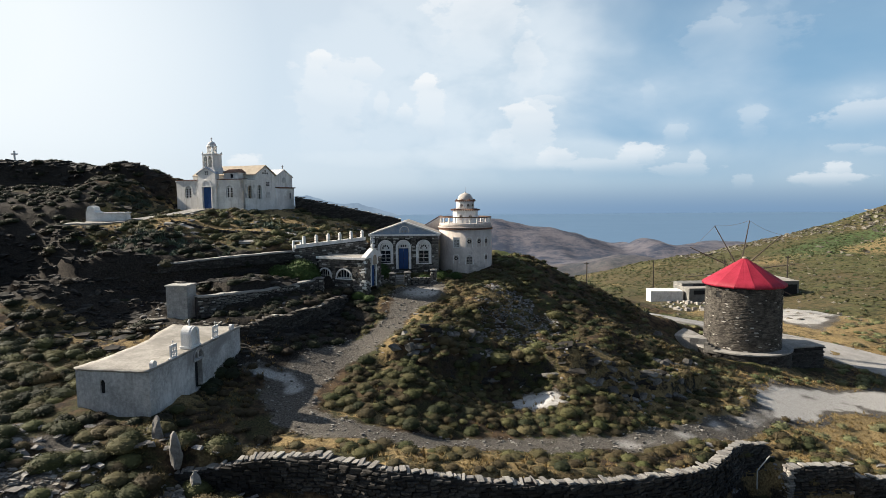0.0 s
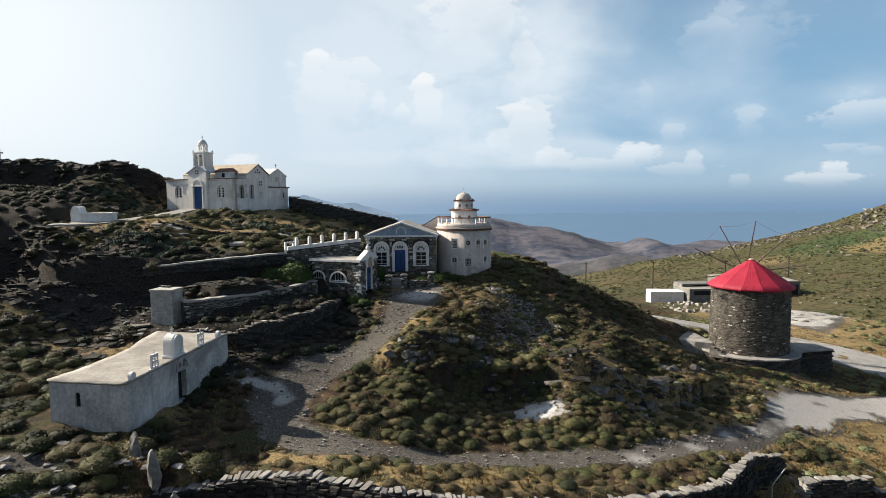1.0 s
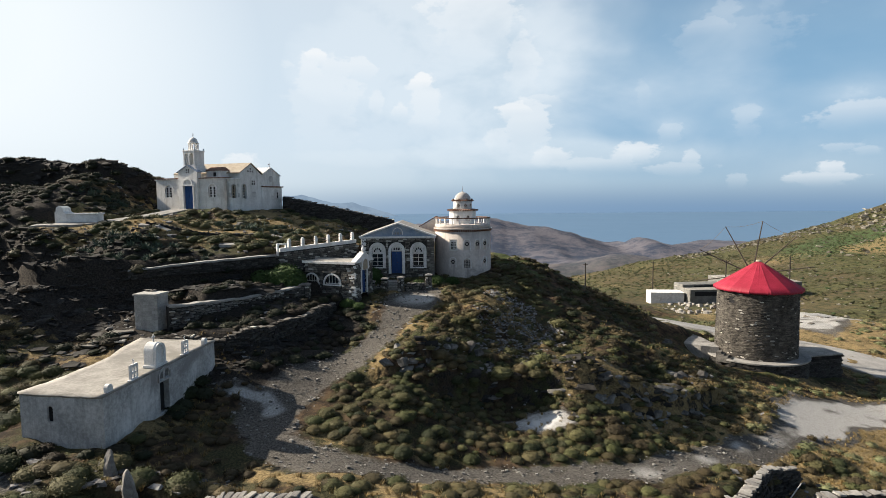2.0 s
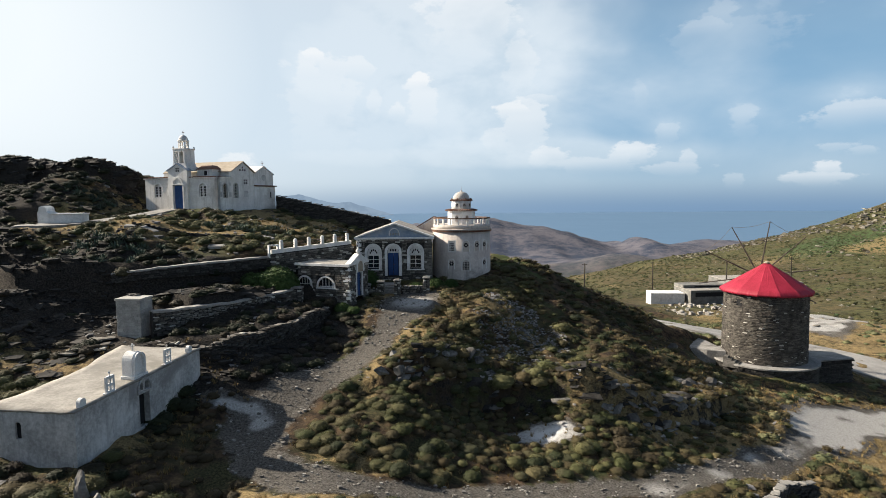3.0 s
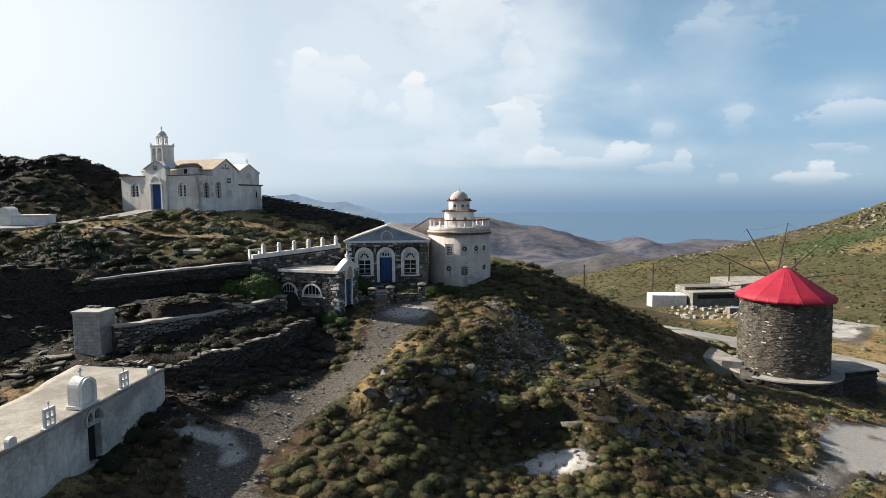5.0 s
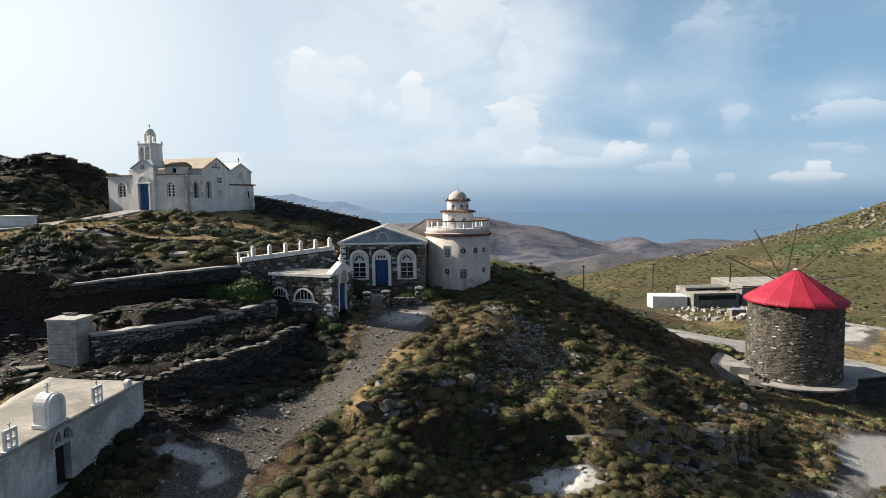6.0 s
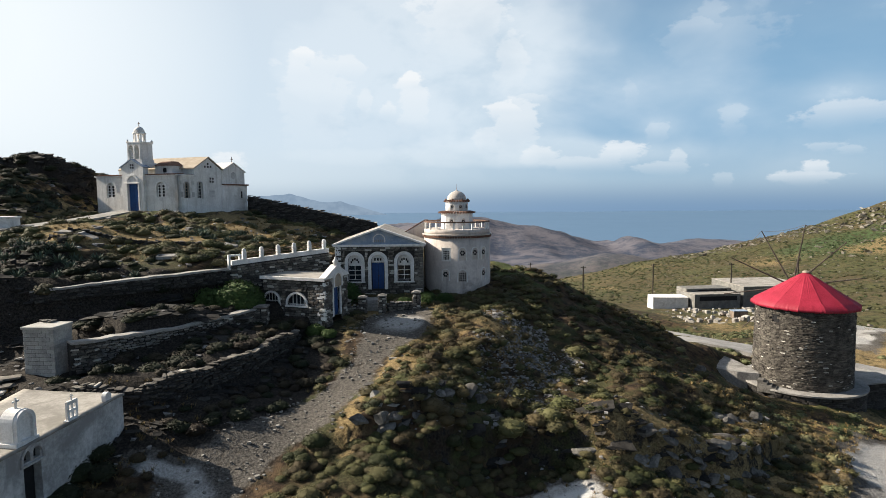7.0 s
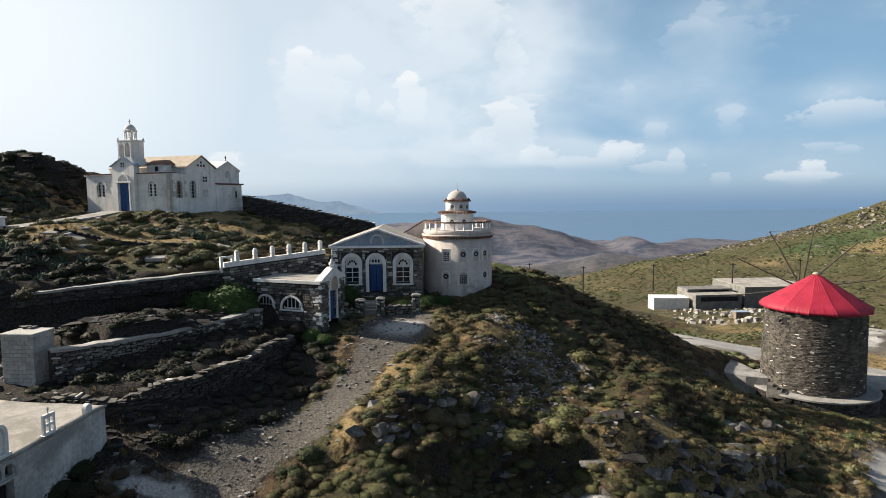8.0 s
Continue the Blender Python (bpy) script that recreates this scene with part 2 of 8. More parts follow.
SEA.node_tree.nodes["Principled BSDF"].inputs["Specular IOR Level"].default_value = 0.05

# ---- the lie of the land ----
_lattice = np.random.RandomState(7).rand(256, 256)


def vnoise(x, y, seed=0):
    """Smooth lattice noise, 0 to 1, on arrays."""
    x, y = x + 37.7 * seed, y + 91.3 * seed
    i, j = np.floor(x).astype(int), np.floor(y).astype(int)
    u, v = x - i, y - j
    u, v = u * u * (3 - 2 * u), v * v * (3 - 2 * v)
    g = lambda a, b: _lattice[a % 256, b % 256]
    return (g(i, j) * (1 - u) + g(i + 1, j) * u) * (1 - v) + (g(i, j + 1) * (1 - u) + g(i + 1, j + 1) * u) * v


def fbm(x, y, octaves=4, seed=0):
    z, a = 0.0, 0.5
    for k in range(octaves):
        z = z + a * (vnoise(x * 2 ** k, y * 2 ** k, seed + k) - 0.5)
        a *= 0.5
    return z


def step01(v, lo, hi):
    k = np.clip((v - lo) / (hi - lo), 0, 1)
    return k * k * (3 - 2 * k)


def along(x, y, pts):
    """Signed distance (left positive) and plain distance from a line of points."""
    best, side = np.full(x.shape, 1e9), np.zeros(x.shape)
    for (ax, ay), (bx, by) in zip(pts[:-1], pts[1:]):
        dx, dy = bx - ax, by - ay
        n = math.hypot(dx, dy)
        k = np.clip(((x - ax) * dx + (y - ay) * dy) / n / n, 0, 1)
        d = np.hypot(x - ax - k * dx, y - ay - k * dy)
        s = (dx * (y - ay) - dy * (x - ax)) / n
        near = d < best
        best, side = np.where(near, d, best), np.where(near, np.sign(s) * d, side)
    return side, best


def bank(x, y, pts, rise, width, reach):
    """A step in the ground along a terrace wall."""
    s, d = along(x, y, pts)
    return rise * (1 / (1 + np.exp(np.clip(-s / width * 4, -40, 40))) - 0.5) * np.exp(-(d / reach) ** 2)


def knoll(x, y, cx, cy, rise, rx, ry):
    return rise * np.exp(-((x - cx) / rx) ** 2 - ((y - cy) / ry) ** 2)


LOWER_WALL = [(-18.2, 42.0), (-15.4, 41.35), (-13.8, 41.4), (-12.6, 42.2), (-11.8, 43.4), (-10.1, 46.6), (-8.7, 51.2)]
UPPER_WALL = [(-18.4, 43.4), (-14.5, 47.5), (-11.3, 52.5)]
HIGH_WALL = [(-30.0, 48.3), (-23.7, 49.2), (-19.0, 50.5), (-14.0, 55.0), (-8.0, 60.4)]
FRONT_WALL = [(-10.5, 27.6), (-9.0, 27.6), (-6.0, 27.0), (-2.5, 25.8), (2.4, 26.3), (8.7, 28.0), (12.5, 30.0), (17.3, 34.9)]
TRACK = [(-1.4, 55.5), (-2.4, 52.8), (-3.7, 48.2), (-5.1, 45.0), (-6.5, 41.9), (-8.3, 39.8), (-10.2, 36.4), (-8.8, 33.2), (-6.6, 31.7), (-2.7, 31.2), (3.8, 33.3), (11.0, 35.1), (18.2, 39.8), (23.2, 43.1), (30.0, 49.3), (35.2, 51.6), (42.0, 53.0)]
ROAD = [(8.0, 100.0), (24.0, 88.0), (32.0, 81.0), (39.2, 75.0), (44.4, 69.0), (48.4, 63.0), (52.0, 57.0), (57.0, 49.0), (64.0, 39.0)]
CUT = [(0.8, 41.4), (3.4, 42.8), (6.2, 43.5), (8.8, 43.4), (10.8, 42.9), (13.6, 43.1), (17.0, 44.2), (19.8, 46.8)]
BROW = [(-3.2, 40.9), (-0.9, 42.1), (1.2, 44.2), (3.6, 45.2)]
SCARP = [(-80.0, 74.0), (-56.0, 74.6), (-46.0, 75.4), (-38.0, 75.4), (-33.5, 76.8)]
PEN = [(12.5, 30.0), (17.3, 34.9), (19.2, 37.2), (21.3, 38.0), (21.7, 35.9), (25.5, 35.9)]


PATH = [(-27.0, 58.6), (-22.0, 58.7), (-15.5, 59.4)]
CHURCH_WALK = [(-35.6, 58.3), (-33.4, 58.7), (-31.4, 60.6), (-30.0, 63.6), (-29.3, 66.6), (-29.0, 70.3)]


def walk_z(x, y):
    return 9.85 + 0.092 * (y - 58.8)


def near_land(x, y):
    z = -0.341 + -9.59 * x / 50 + -0.307 * (y - 50) / 50
    z += bank(x, y, LOWER_WALL, 1.0, 0.8, 3.0)
    z += bank(x, y, CUT, 1.7, 0.45, 2.3)
    z += bank(x, y, BROW, 0.9, 0.5, 1.8)
    z += bank(x, y, SCARP, 2.6, 0.7, 5.0)
    z += bank(x, y, UPPER_WALL, 1.2, 0.8, 3.0)
    z += bank(x, y, HIGH_WALL, 2.6, 0.8, 6.0)
    z += bank(x, y, FRONT_WALL, 2.0, 0.7, 4.0)
    z += knoll(x, y, -1.1, 17.5, -3.11, 22.2, 7.6)
    z += knoll(x, y, -15.1, 19.5, -2.41, 11.2, 8.3)
    z += knoll(x, y, -40.3, 29.5, -4.52, 13.1, 4.8)
    z += knoll(x, y, -10.5, 29.8, -1.94, 3.9, 3.5)
    z += knoll(x, y, 6.8, 32.7, -0.94, 10.5, 7.5)
    z += knoll(x, y, 17.1, 33.1, -1, 8.7, 16.5)
    z += knoll(x, y, -24.1, 35.3, -2.4, 11.9, 17.5)
    z += knoll(x, y, -11.6, 36.9, -0.86, 3.5, 3.5)
    z += knoll(x, y, -11.3, 41.6, 1.84, 5.6, 3.5)
    z += knoll(x, y, 60, 42, 4.77, 10.9, 15.2)
    z += knoll(x, y, -19.1, 42.9, 2.51, 3.5, 4.6)
    z += knoll(x, y, -60.1, 44.3, -4.91, 23.7, 12.8)
    z += knoll(x, y, -29.8, 45, 3.05, 3.5, 3.8)
    z += knoll(x, y, -16.3, 48.3, 2.47, 5.8, 3.5)
    z += knoll(x, y, -26, 49.9, 1.17, 3.5, 10.1)
    z += knoll(x, y, -48.2, 50.3, 2.54, 5.2, 6.9)
    z += knoll(x, y, -38.4, 53, -5.3, 6.4, 4.4)
    z += knoll(x, y, -9.7, 53.2, 1.42, 21.6, 6.7)
    z += knoll(x, y, 32, 58.1, 0.66, 3.5, 4.4)
    z += knoll(x, y, -15.9, 58.8, 1.05, 23.1, 8.9)
    z += knoll(x, y, -32.3, 59.4, 2.15, 15.1, 7.3)
    z += knoll(x, y, 80, 60, 7.7, 6, 6)
    z += knoll(x, y, -4.8, 60.3, 0.99, 5.6, 3.6)
    z += knoll(x, y, 8.4, 62.7, 2.61, 5.1, 13.6)
    z += knoll(x, y, -16, 64.7, 1.68, 7.7, 9.5)
    z += knoll(x, y, 21.4, 67.3, 2.23, 13.4, 3.5)
    z += knoll(x, y, -39, 71.1, 2.78, 3.6, 6.6)
    z += knoll(x, y, 67.4, 74.3, 3.82, 30, 26)
    z += knoll(x, y, -0.2, 76.1, 6.19, 24.3, 15)
    z += knoll(x, y, -23.3, 77.8, 1.89, 4.8, 9.4)
    z += knoll(x, y, 24.4, 78.6, -2.29, 4.4, 10.7)
    z += knoll(x, y, -44.2, 87.1, 8.02, 28.9, 25.3)
    z += knoll(x, y, 65.8, 96.6, 4.16, 21.7, 30)
    z += knoll(x, y, -55, 104.9, -1.1, 4.1, 3.9)
    z += knoll(x, y, 24.4, 110.8, 1.48, 7.8, 26.4)
    z += knoll(x, y, 0.2, 122.4, -3.57, 4.1, 13.3)
    z += knoll(x, y, -20, 125.1, -1.19, 5.7, 4.7)
    z += knoll(x, y, 49, 130, 4.69, 6, 6)
    z += knoll(x, y, 34.3, 131.9, -7.24, 30, 30)
    # the scrubby mound between the track and the mill
    z += knoll(x, y, 14, 56, -0.8, 5, 4) + knoll(x, y, 10.5, 47.5, 0.6, 3.5, 4) + knoll(x, y, 17, 49, -0.9, 3.5, 5)
    z += knoll(x, y, 17.5, 30, 0.23, 10, 5)
    z += knoll(x, y, -11, 31.5, 0.72, 5, 5)
    z += knoll(x, y, 8.5, 33, 0.27, 5, 5)
    z += knoll(x, y, -5, 34.5, -1.3, 10, 7)
    z += knoll(x, y, -3.5, 36, 0.59, 3.6, 3.6)
    z += knoll(x, y, 22, 39, -0.53, 10, 5)
    z += knoll(x, y, -2, 40.5, 1.28, 3.6, 3.6)
    z += knoll(x, y, 4, 40.5, -0.54, 5, 5)
    z += knoll(x, y, 13, 42, 0.39, 5, 10)
    z += knoll(x, y, -8, 42, -0.71, 3.6, 3.6)
    z += knoll(x, y, 10, 43.5, 1.16, 3.6, 3.6)
    z += knoll(x, y, 19, 43.5, 0.46, 3.6, 3.6)
    z += knoll(x, y, -0.5, 45, 1.1, 3.6, 3.6)
    z += knoll(x, y, 7, 46.5, -0.64, 3.6, 3.6)
    z += knoll(x, y, -0.5, 51, 0.84, 5, 10)
    z += knoll(x, y, 8.5, 52.5, -2.44, 5, 5)
    z += knoll(x, y, 4, 52.5, 1.62, 3.6, 5)
    z += knoll(x, y, 17.5, 52.5, 0.84, 3.6, 3.6)
    z += knoll(x, y, 14.5, 54, 2.8, 10, 10)
    z += knoll(x, y, -9.5, 54, 0.16, 5, 10)
    z += knoll(x, y, 23.5, 55.5, -0.3, 5, 5)
    z += knoll(x, y, 10, 60, -0.64, 3.6, 3.6)
    z += knoll(x, y, 2.5, 61.5, 0.27, 5, 5)
    z += knoll(x, y, 14.5, 61.5, 0.5, 3.6, 7)
    return z


def far_land(x, y):
    """Past the near slopes: the hill over the road, the valley behind it, hills before the sea."""
    s = np.clip((y - 110) / 190, 0, 1)
    right = -9.5 - 0.035 * np.minimum(y - 110, 190) + 0.04 * np.clip(x - 60, 0, 400) * s + 0.2 * np.clip(x - 136, 0, 300) * s
    right = np.where(y < 110, -5.0 + 0.05 * np.clip(x - 85, 0, 200) - 0.02 * (y - 60), right)
    left = 3.0 - 0.2 * np.clip(y - 100, 0, 400) - 0.10 * np.clip(-x - 90, 0, 600)
    right = right - 0.07 * np.clip(y - 110, 0, 190) * (1 - step01(x, 50, 150)) + knoll(x, y, 66, 143, -1.6, 32, 24)
    right = right - (0.05 * np.clip(x - 100, 0, 75) - 0.11 * np.clip(x - 198, 0, 60)) * s
    z = left + (right - left) * step01(x, 0, 55)
    z = z - 0.28 * np.clip(y - 300, 0, 2000) - 0.12 * np.clip(20 - y, 0, 300)
    floor = -84.0 - 0.030 * np.clip(y - 600, 0, 800) - 70 * step01(y, 1480, 1800) - 0.08 * np.clip(-x - 50, 0, 900)
    floor += knoll(x, y, 232, 690, 31, 80, 70) + knoll(x, y, 120, 720, 16, 90, 60) + knoll(x, y, 105, 1420, 72, 170, 200) + knoll(x, y, 310, 1380, 26, 100, 160)
    floor += knoll(x, y, 462, 1330, 29, 40, 110) + knoll(x, y, 640, 1440, 8, 70, 120) + knoll(x, y, -150, 1550, 50, 180, 300) + knoll(x, y, 545, 1250, 8, 50, 90)
    floor += knoll(x, y, -400, 4350, 60, 300, 300)
    d = np.hypot(x, y)
    floor = floor + (fbm(x / 170, y / 170, 6, 11) - 0.9 * np.abs(fbm(x / 110, y / 110, 5, 15))) * np.clip(d / 40, 0, 30)
    h = np.maximum(z, floor) + 4.0 * np.exp(-np.abs(z - floor) / 8)
    return h


def land(x, y):
    """Height of the ground, without its fine roughness."""
    x, y = np.asarray(x, float), np.asarray(y, float)
    w = step01(x, -95, -60) * step01(-x, -120, -72) * step01(y, -25, 5) * step01(-y, -125, -98)
    z = near_land(x, y) * w + far_land(x, y) * (1 - w)
    # the sunken pen behind the boundary wall
    s, d = along(x, y, PEN)
    z = z - 1.7 * step01(-s, 0.1, 0.9) * np.exp(-(d / 3.4) ** 2)
    # the mill stands on a levelled spot
    k = step01(-np.hypot(x - 32.2, y - 62.6), -7.5, -5.0)
    z = z * (1 - k) + np.minimum(z, -4.4) * k
    # the block pillar's foot
    k = step01(-np.hypot(x + 19.6, y - 43.6), -3.6, -2.2)
    z = z * (1 - k) + 3.2 * k
    z = z + knoll(x, y, -28.0, 65.6, -0.75, 5.0, 2.6)
    # the walk to the church and the tomb beside it lie level with the slope
    k = step01(-along(x, y, CHURCH_WALK)[1], -4.5, -1.1)
    z = z * (1 - k) + walk_z(x, y) * k
    k = step01(-np.hypot((x + 34.4) / 2.6, (y - 59.6) / 1.5), -1.5, -0.9)
    z = z * (1 - k) + 9.85 * k
    # and so does the church
    u, v = (x + 28.2) * 0.929 - (y - 71.47) * 0.3696, (x + 28.2) * 0.3696 + (y - 71.47) * 0.929
    k = step01(-np.abs(u), -8.0, -5.6) * step01(-np.abs(v - 4.5), -8.0, -5.4)
    z = z * (1 - k) + 10.85 * k
    return z


def track_near(x, y):
    _, d = along(x, y, TRACK)
    w = 1.45 - 0.3 * step01(x, -3, 2) + 1.5 * fbm(x / 3, y / 3, 4, 3) + 1.5 * np.exp(-((x + 2.3) / 3.0) ** 2 - ((y - 53.2) / 2.4) ** 2) + 1.4 * step01(x, 25, 31) + 0.5 * np.exp(-((x + 10.2) / 2.5) ** 2 - ((y - 37.0) / 3.0) ** 2)
    return d / np.maximum(w, 0.3)


def ground_z(x, y):
    x, y = np.asarray(x, float), np.asarray(y, float)
    z = land(x, y)
    near = step01(-np.hypot(x, y - 50), -110, -70)
    t = step01(track_near(x, y), 0.7, 1.5) * step01(along(x, y, CHURCH_WALK)[1], 1.2, 3.2)
    rough = fbm(x / 2.6, y / 2.6, 4, 1) * 0.9 + fbm(x / 0.8, y / 0.8, 3, 5) * 0.25
    mound = step01(x, -4, 0) * step01(-x, -27, -22) * step01(y, 39.5, 42) * step01(-y, -68, -62)
    rough = rough + mound * (fbm(x / 1.9, y / 1.9, 3, 8) * 1.1 + 0.5 * np.abs(fbm(x / 3.5, y / 3.5, 3, 9)))
    z = z + rough * (0.12 + 0.88 * t) * near + (1 - near) * fbm(x / 22, y / 22, 5, 2) * 3.0
    # bare ledges of slate on the hillside under the high wall, and on the scarp on the skyline
    ledge = step01(-x, 14, 20) * step01(y, 43, 47) * step01(-y, -60, -54)
    q = (z + 0.25 * x * 0.3) / 0.7
    f = q - np.floor(q)
    return z + ledge * 0.7 * (step01(f, 0.30, 0.70) - f) * 0.8


def part(name, bm, material, parent=None, label=""):
    """Links a bmesh as one mesh object, under a thing or a part if one is given."""
    me = bpy.data.meshes.new(name)
    bm.to_mesh(me)
    bm.free()
    me.materials.append(material)
    ob = new(name, me)
    ob.parent = parent
    if label:
        ob["label"] = label
    return ob


def spaced(lo, hi, step, out_lo, out_hi, grow=1.09):
    """Grid lines: even between lo and hi, wider and wider out to the far ends."""
    v = list(np.arange(lo, hi + 0.01, step))
    s = step
    while v[-1] < out_hi:
        s *= grow
        v.append(v[-1] + s)
    s = step
    while v[0] > out_lo:
        s *= grow
        v.insert(0, v[0] - s)
    return np.array(v)


def build_ground():
    gx, gy = spaced(-46, 50, 0.4, -4500, 4500, 1.05), spaced(20, 84, 0.4, -900, 4950, 1.035)
    X, Y = np.meshgrid(gx, gy)
    Z = ground_z(X, Y)
    n, k = X.shape
    me = bpy.data.meshes.new("ground")
    me.vertices.add(n * k)
    me.vertices.foreach_set("co", np.stack([X, Y, Z], -1).astype(np.float32).ravel())
    a = (np.arange(n - 1)[:, None] * k + np.arange(k - 1)[None, :]).ravel()
    quads = np.stack([a, a + 1, a + k + 1, a + k], -1).astype(np.int32)
    me.loops.add(quads.size)
    me.loops.foreach_set("vertex_index", quads.ravel())
    me.polygons.add(len(quads))
    me.polygons.foreach_set("loop_start", np.arange(0, quads.size, 4, dtype=np.int32))
    me.polygons.foreach_set("use_smooth", np.ones(len(quads), bool))
    me.update(calc_edges=True)
    track = 1 - step01(track_near(X, Y), 0.5, 1.35)
    white = 2.7 * np.clip(knoll(X, Y, 6.2, 40.3, 1.7, 2.7, 1.5) + 1.5 * fbm(X / 1.1, Y / 1.1, 4, 33) - 0.55, 0, 1)
    track = np.maximum(track, (1.38 + 0.9 * fbm(X / 6, Y / 6, 3, 49)) * np.clip(3.2 * np.exp(-(along(X, Y, [(46, 82), (57, 94), (72, 110)])[1] / 6.5) ** 2) * step01(X, 47, 52) - 0.8, 0, 1))
    junction = along(X, Y, [(27.5, 47.0), (31.0, 49.8), (35.2, 51.6), (40.0, 52.8), (50.0, 54.5)])[1] / (2.9 + 3.2 * fbm(X / 3, Y / 3, 4, 37))
    track = np.maximum(track, (1.55 + 1.6 * fbm(X / 1.3, Y / 1.3, 4, 39)) * (1 - step01(junction, 0.35, 1.45)))
    track = np.maximum(track, 1.1 * knoll(X, Y, -18.6, 24.8, 1.0, 2.6, 1.1))
    track = np.maximum(track, 1.3 * knoll(X, Y, -18.9, 27.9, 1.0, 1.7, 0.55))
    pale = knoll(X, Y, -11.6, 38.3, 1.0, 2.0, 0.7) + knoll(X, Y, -9.6, 37.0, 0.9, 1.3, 1.1) + knoll(X, Y, -8.4, 35.2, 0.7, 1.2, 0.8)
    track = np.maximum(track, 1.75 * np.clip(1.7 * pale + 1.6 * fbm(X / 1.2, Y / 1.2, 4, 45) - 0.35, 0, 1))
    track = track * (1 + 0.28 * step01(X, 2, 20) + 1.3 * fbm(X / 1.6, Y / 1.6, 4, 47) * step01(X, 2, 12))
    track = track + 0.9 * knoll(X, Y, -1.5, 53.6, 1.0, 2.6, 1.6)
    track = np.maximum(np.minimum(track, 1.75), white)
    away = step01(np.hypot(X, Y - 50), 60, 140)
    terrace_shade = 0.9 * np.exp(-(along(X, Y, UPPER_WALL)[1] / 2.2) ** 2) + 1.3 * np.exp(-(along(X, Y, LOWER_WALL)[1] / 3.0) ** 2)
    # Straw raised near (4, 57) and (26, 51) stands in for sunlight there.
    bare = knoll(X, Y, 9.5, 44.5, 0.18, 5, 2.5) + knoll(X, Y, -1.2, 45.3, 0.30, 2.2, 2.4) + knoll(X, Y, 10.0, 43.0, 0.35, 2.4, 1.6) + knoll(X, Y, 4.0, 57.0, 0.35, 5, 5) + knoll(X, Y, 15, 45, 0.3, 4, 3)
    bare = bare + 0.5 * np.exp(-((track_near(X, Y) - 1.6) / 0.6) ** 2) * step01(-X, -1.0, 3.0) * step01(X, -10.5, -9.0) + knoll(X, Y, 4, 29.8, 0.2, 14, 2.2)
    dry = bare + (0.30 + 1.5 * fbm(X / 9, Y / 9, 3, 21)) * (1 - away) + away * (0.16 + 1.5 * fbm(X / 34, Y / 34, 4, 23)) + knoll(X, Y, 24, 40, 0.5, 14, 7) + knoll(X, Y, -17, 61, 0.4, 8, 5) + knoll(X, Y, -14.5, 69, 0.6, 5.5, 6.0) + 1.1 * np.exp(-(along(X, Y, PATH)[1] / 0.9) ** 2) + knoll(X, Y, -3, 41, 0.22, 2, 4) + knoll(X, Y, 0, 46, 0.2, 3, 4) - knoll(X, Y, 16, 50, 0.35, 6, 7) + knoll(X, Y, 55, 81, 0.30, 9, 8) + knoll(X, Y, 60, 80, 0.15, 30, 20) + knoll(X, Y, 28, 42, 0.6, 10, 6) + knoll(X, Y, 26, 51, 0.4, 2.5, 5) + knoll(X, Y, 52, 112, 0.28, 14, 12)
    # how much painted haze the ground takes with distance
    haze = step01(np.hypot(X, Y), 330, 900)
    gradient = np.hypot(*np.gradient(Z, gy, gx))
    # Rock also takes in shaded ground (terraces, left slope, pen), painted near-black.
    rock = terrace_shade + step01(gradient, 1.0, 2.0) * 0.5 * (1 - away) * step01(Y, 38, 40) + 1.2 * step01(-X, 19.5, 22) * step01(Y, 41.5, 44) * step01(-Y, -57, -49.5 + 0 * X) + 1.0 * step01(-X, 10.5, 12.5) * step01(X, -25, -19) * step01(Y, 46, 48) * step01(-Y, -55, -51) + knoll(X, Y, -10.2, 41.0, 0.8, 2.4, 4.0) + knoll(X, Y, -8.0, 46.5, 0.7, 1.4, 3.5) + 0.9 * step01(-X, 34, 37) * step01(Y, 72.5, 74) * step01(-Y, -78, -76.5) + knoll(X, Y, 10, 51, 0.4, 5, 4) + 1.1 * step01(-X, 34.5, 38) * step01(-Y, -70, -63) + knoll(X, Y, 19.5, 35.3, 1.2, 2.2, 1.6)
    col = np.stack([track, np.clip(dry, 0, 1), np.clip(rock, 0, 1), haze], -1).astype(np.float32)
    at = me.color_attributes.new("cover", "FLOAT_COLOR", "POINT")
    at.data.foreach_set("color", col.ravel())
    # the dry hill over the road, with a green belt below its crest
    belt = np.exp(-((Y - 252) / 26) ** 2) * step01(X / np.maximum(Y, 1), 0.50, 0.66)
    hill = step01(X, 30, 60) * step01(Y, 84, 104) * (1 + belt)
    at = me.attributes.new("hill", "FLOAT", "POINT")
    at.data.foreach_set("value", hill.astype(np.float32).ravel())
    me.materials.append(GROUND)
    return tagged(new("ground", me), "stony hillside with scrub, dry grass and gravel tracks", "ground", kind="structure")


def build_sea():
    bm = bmesh.new()
    bmesh.ops.create_grid(bm, x_segments=2, y_segments=2, size=5200)
    for v in bm.verts:
        v.co.z = -118.0
    return tagged(part("water", bm, SEA), "calm hazy blue sea below the hills", "sea", kind="structure")


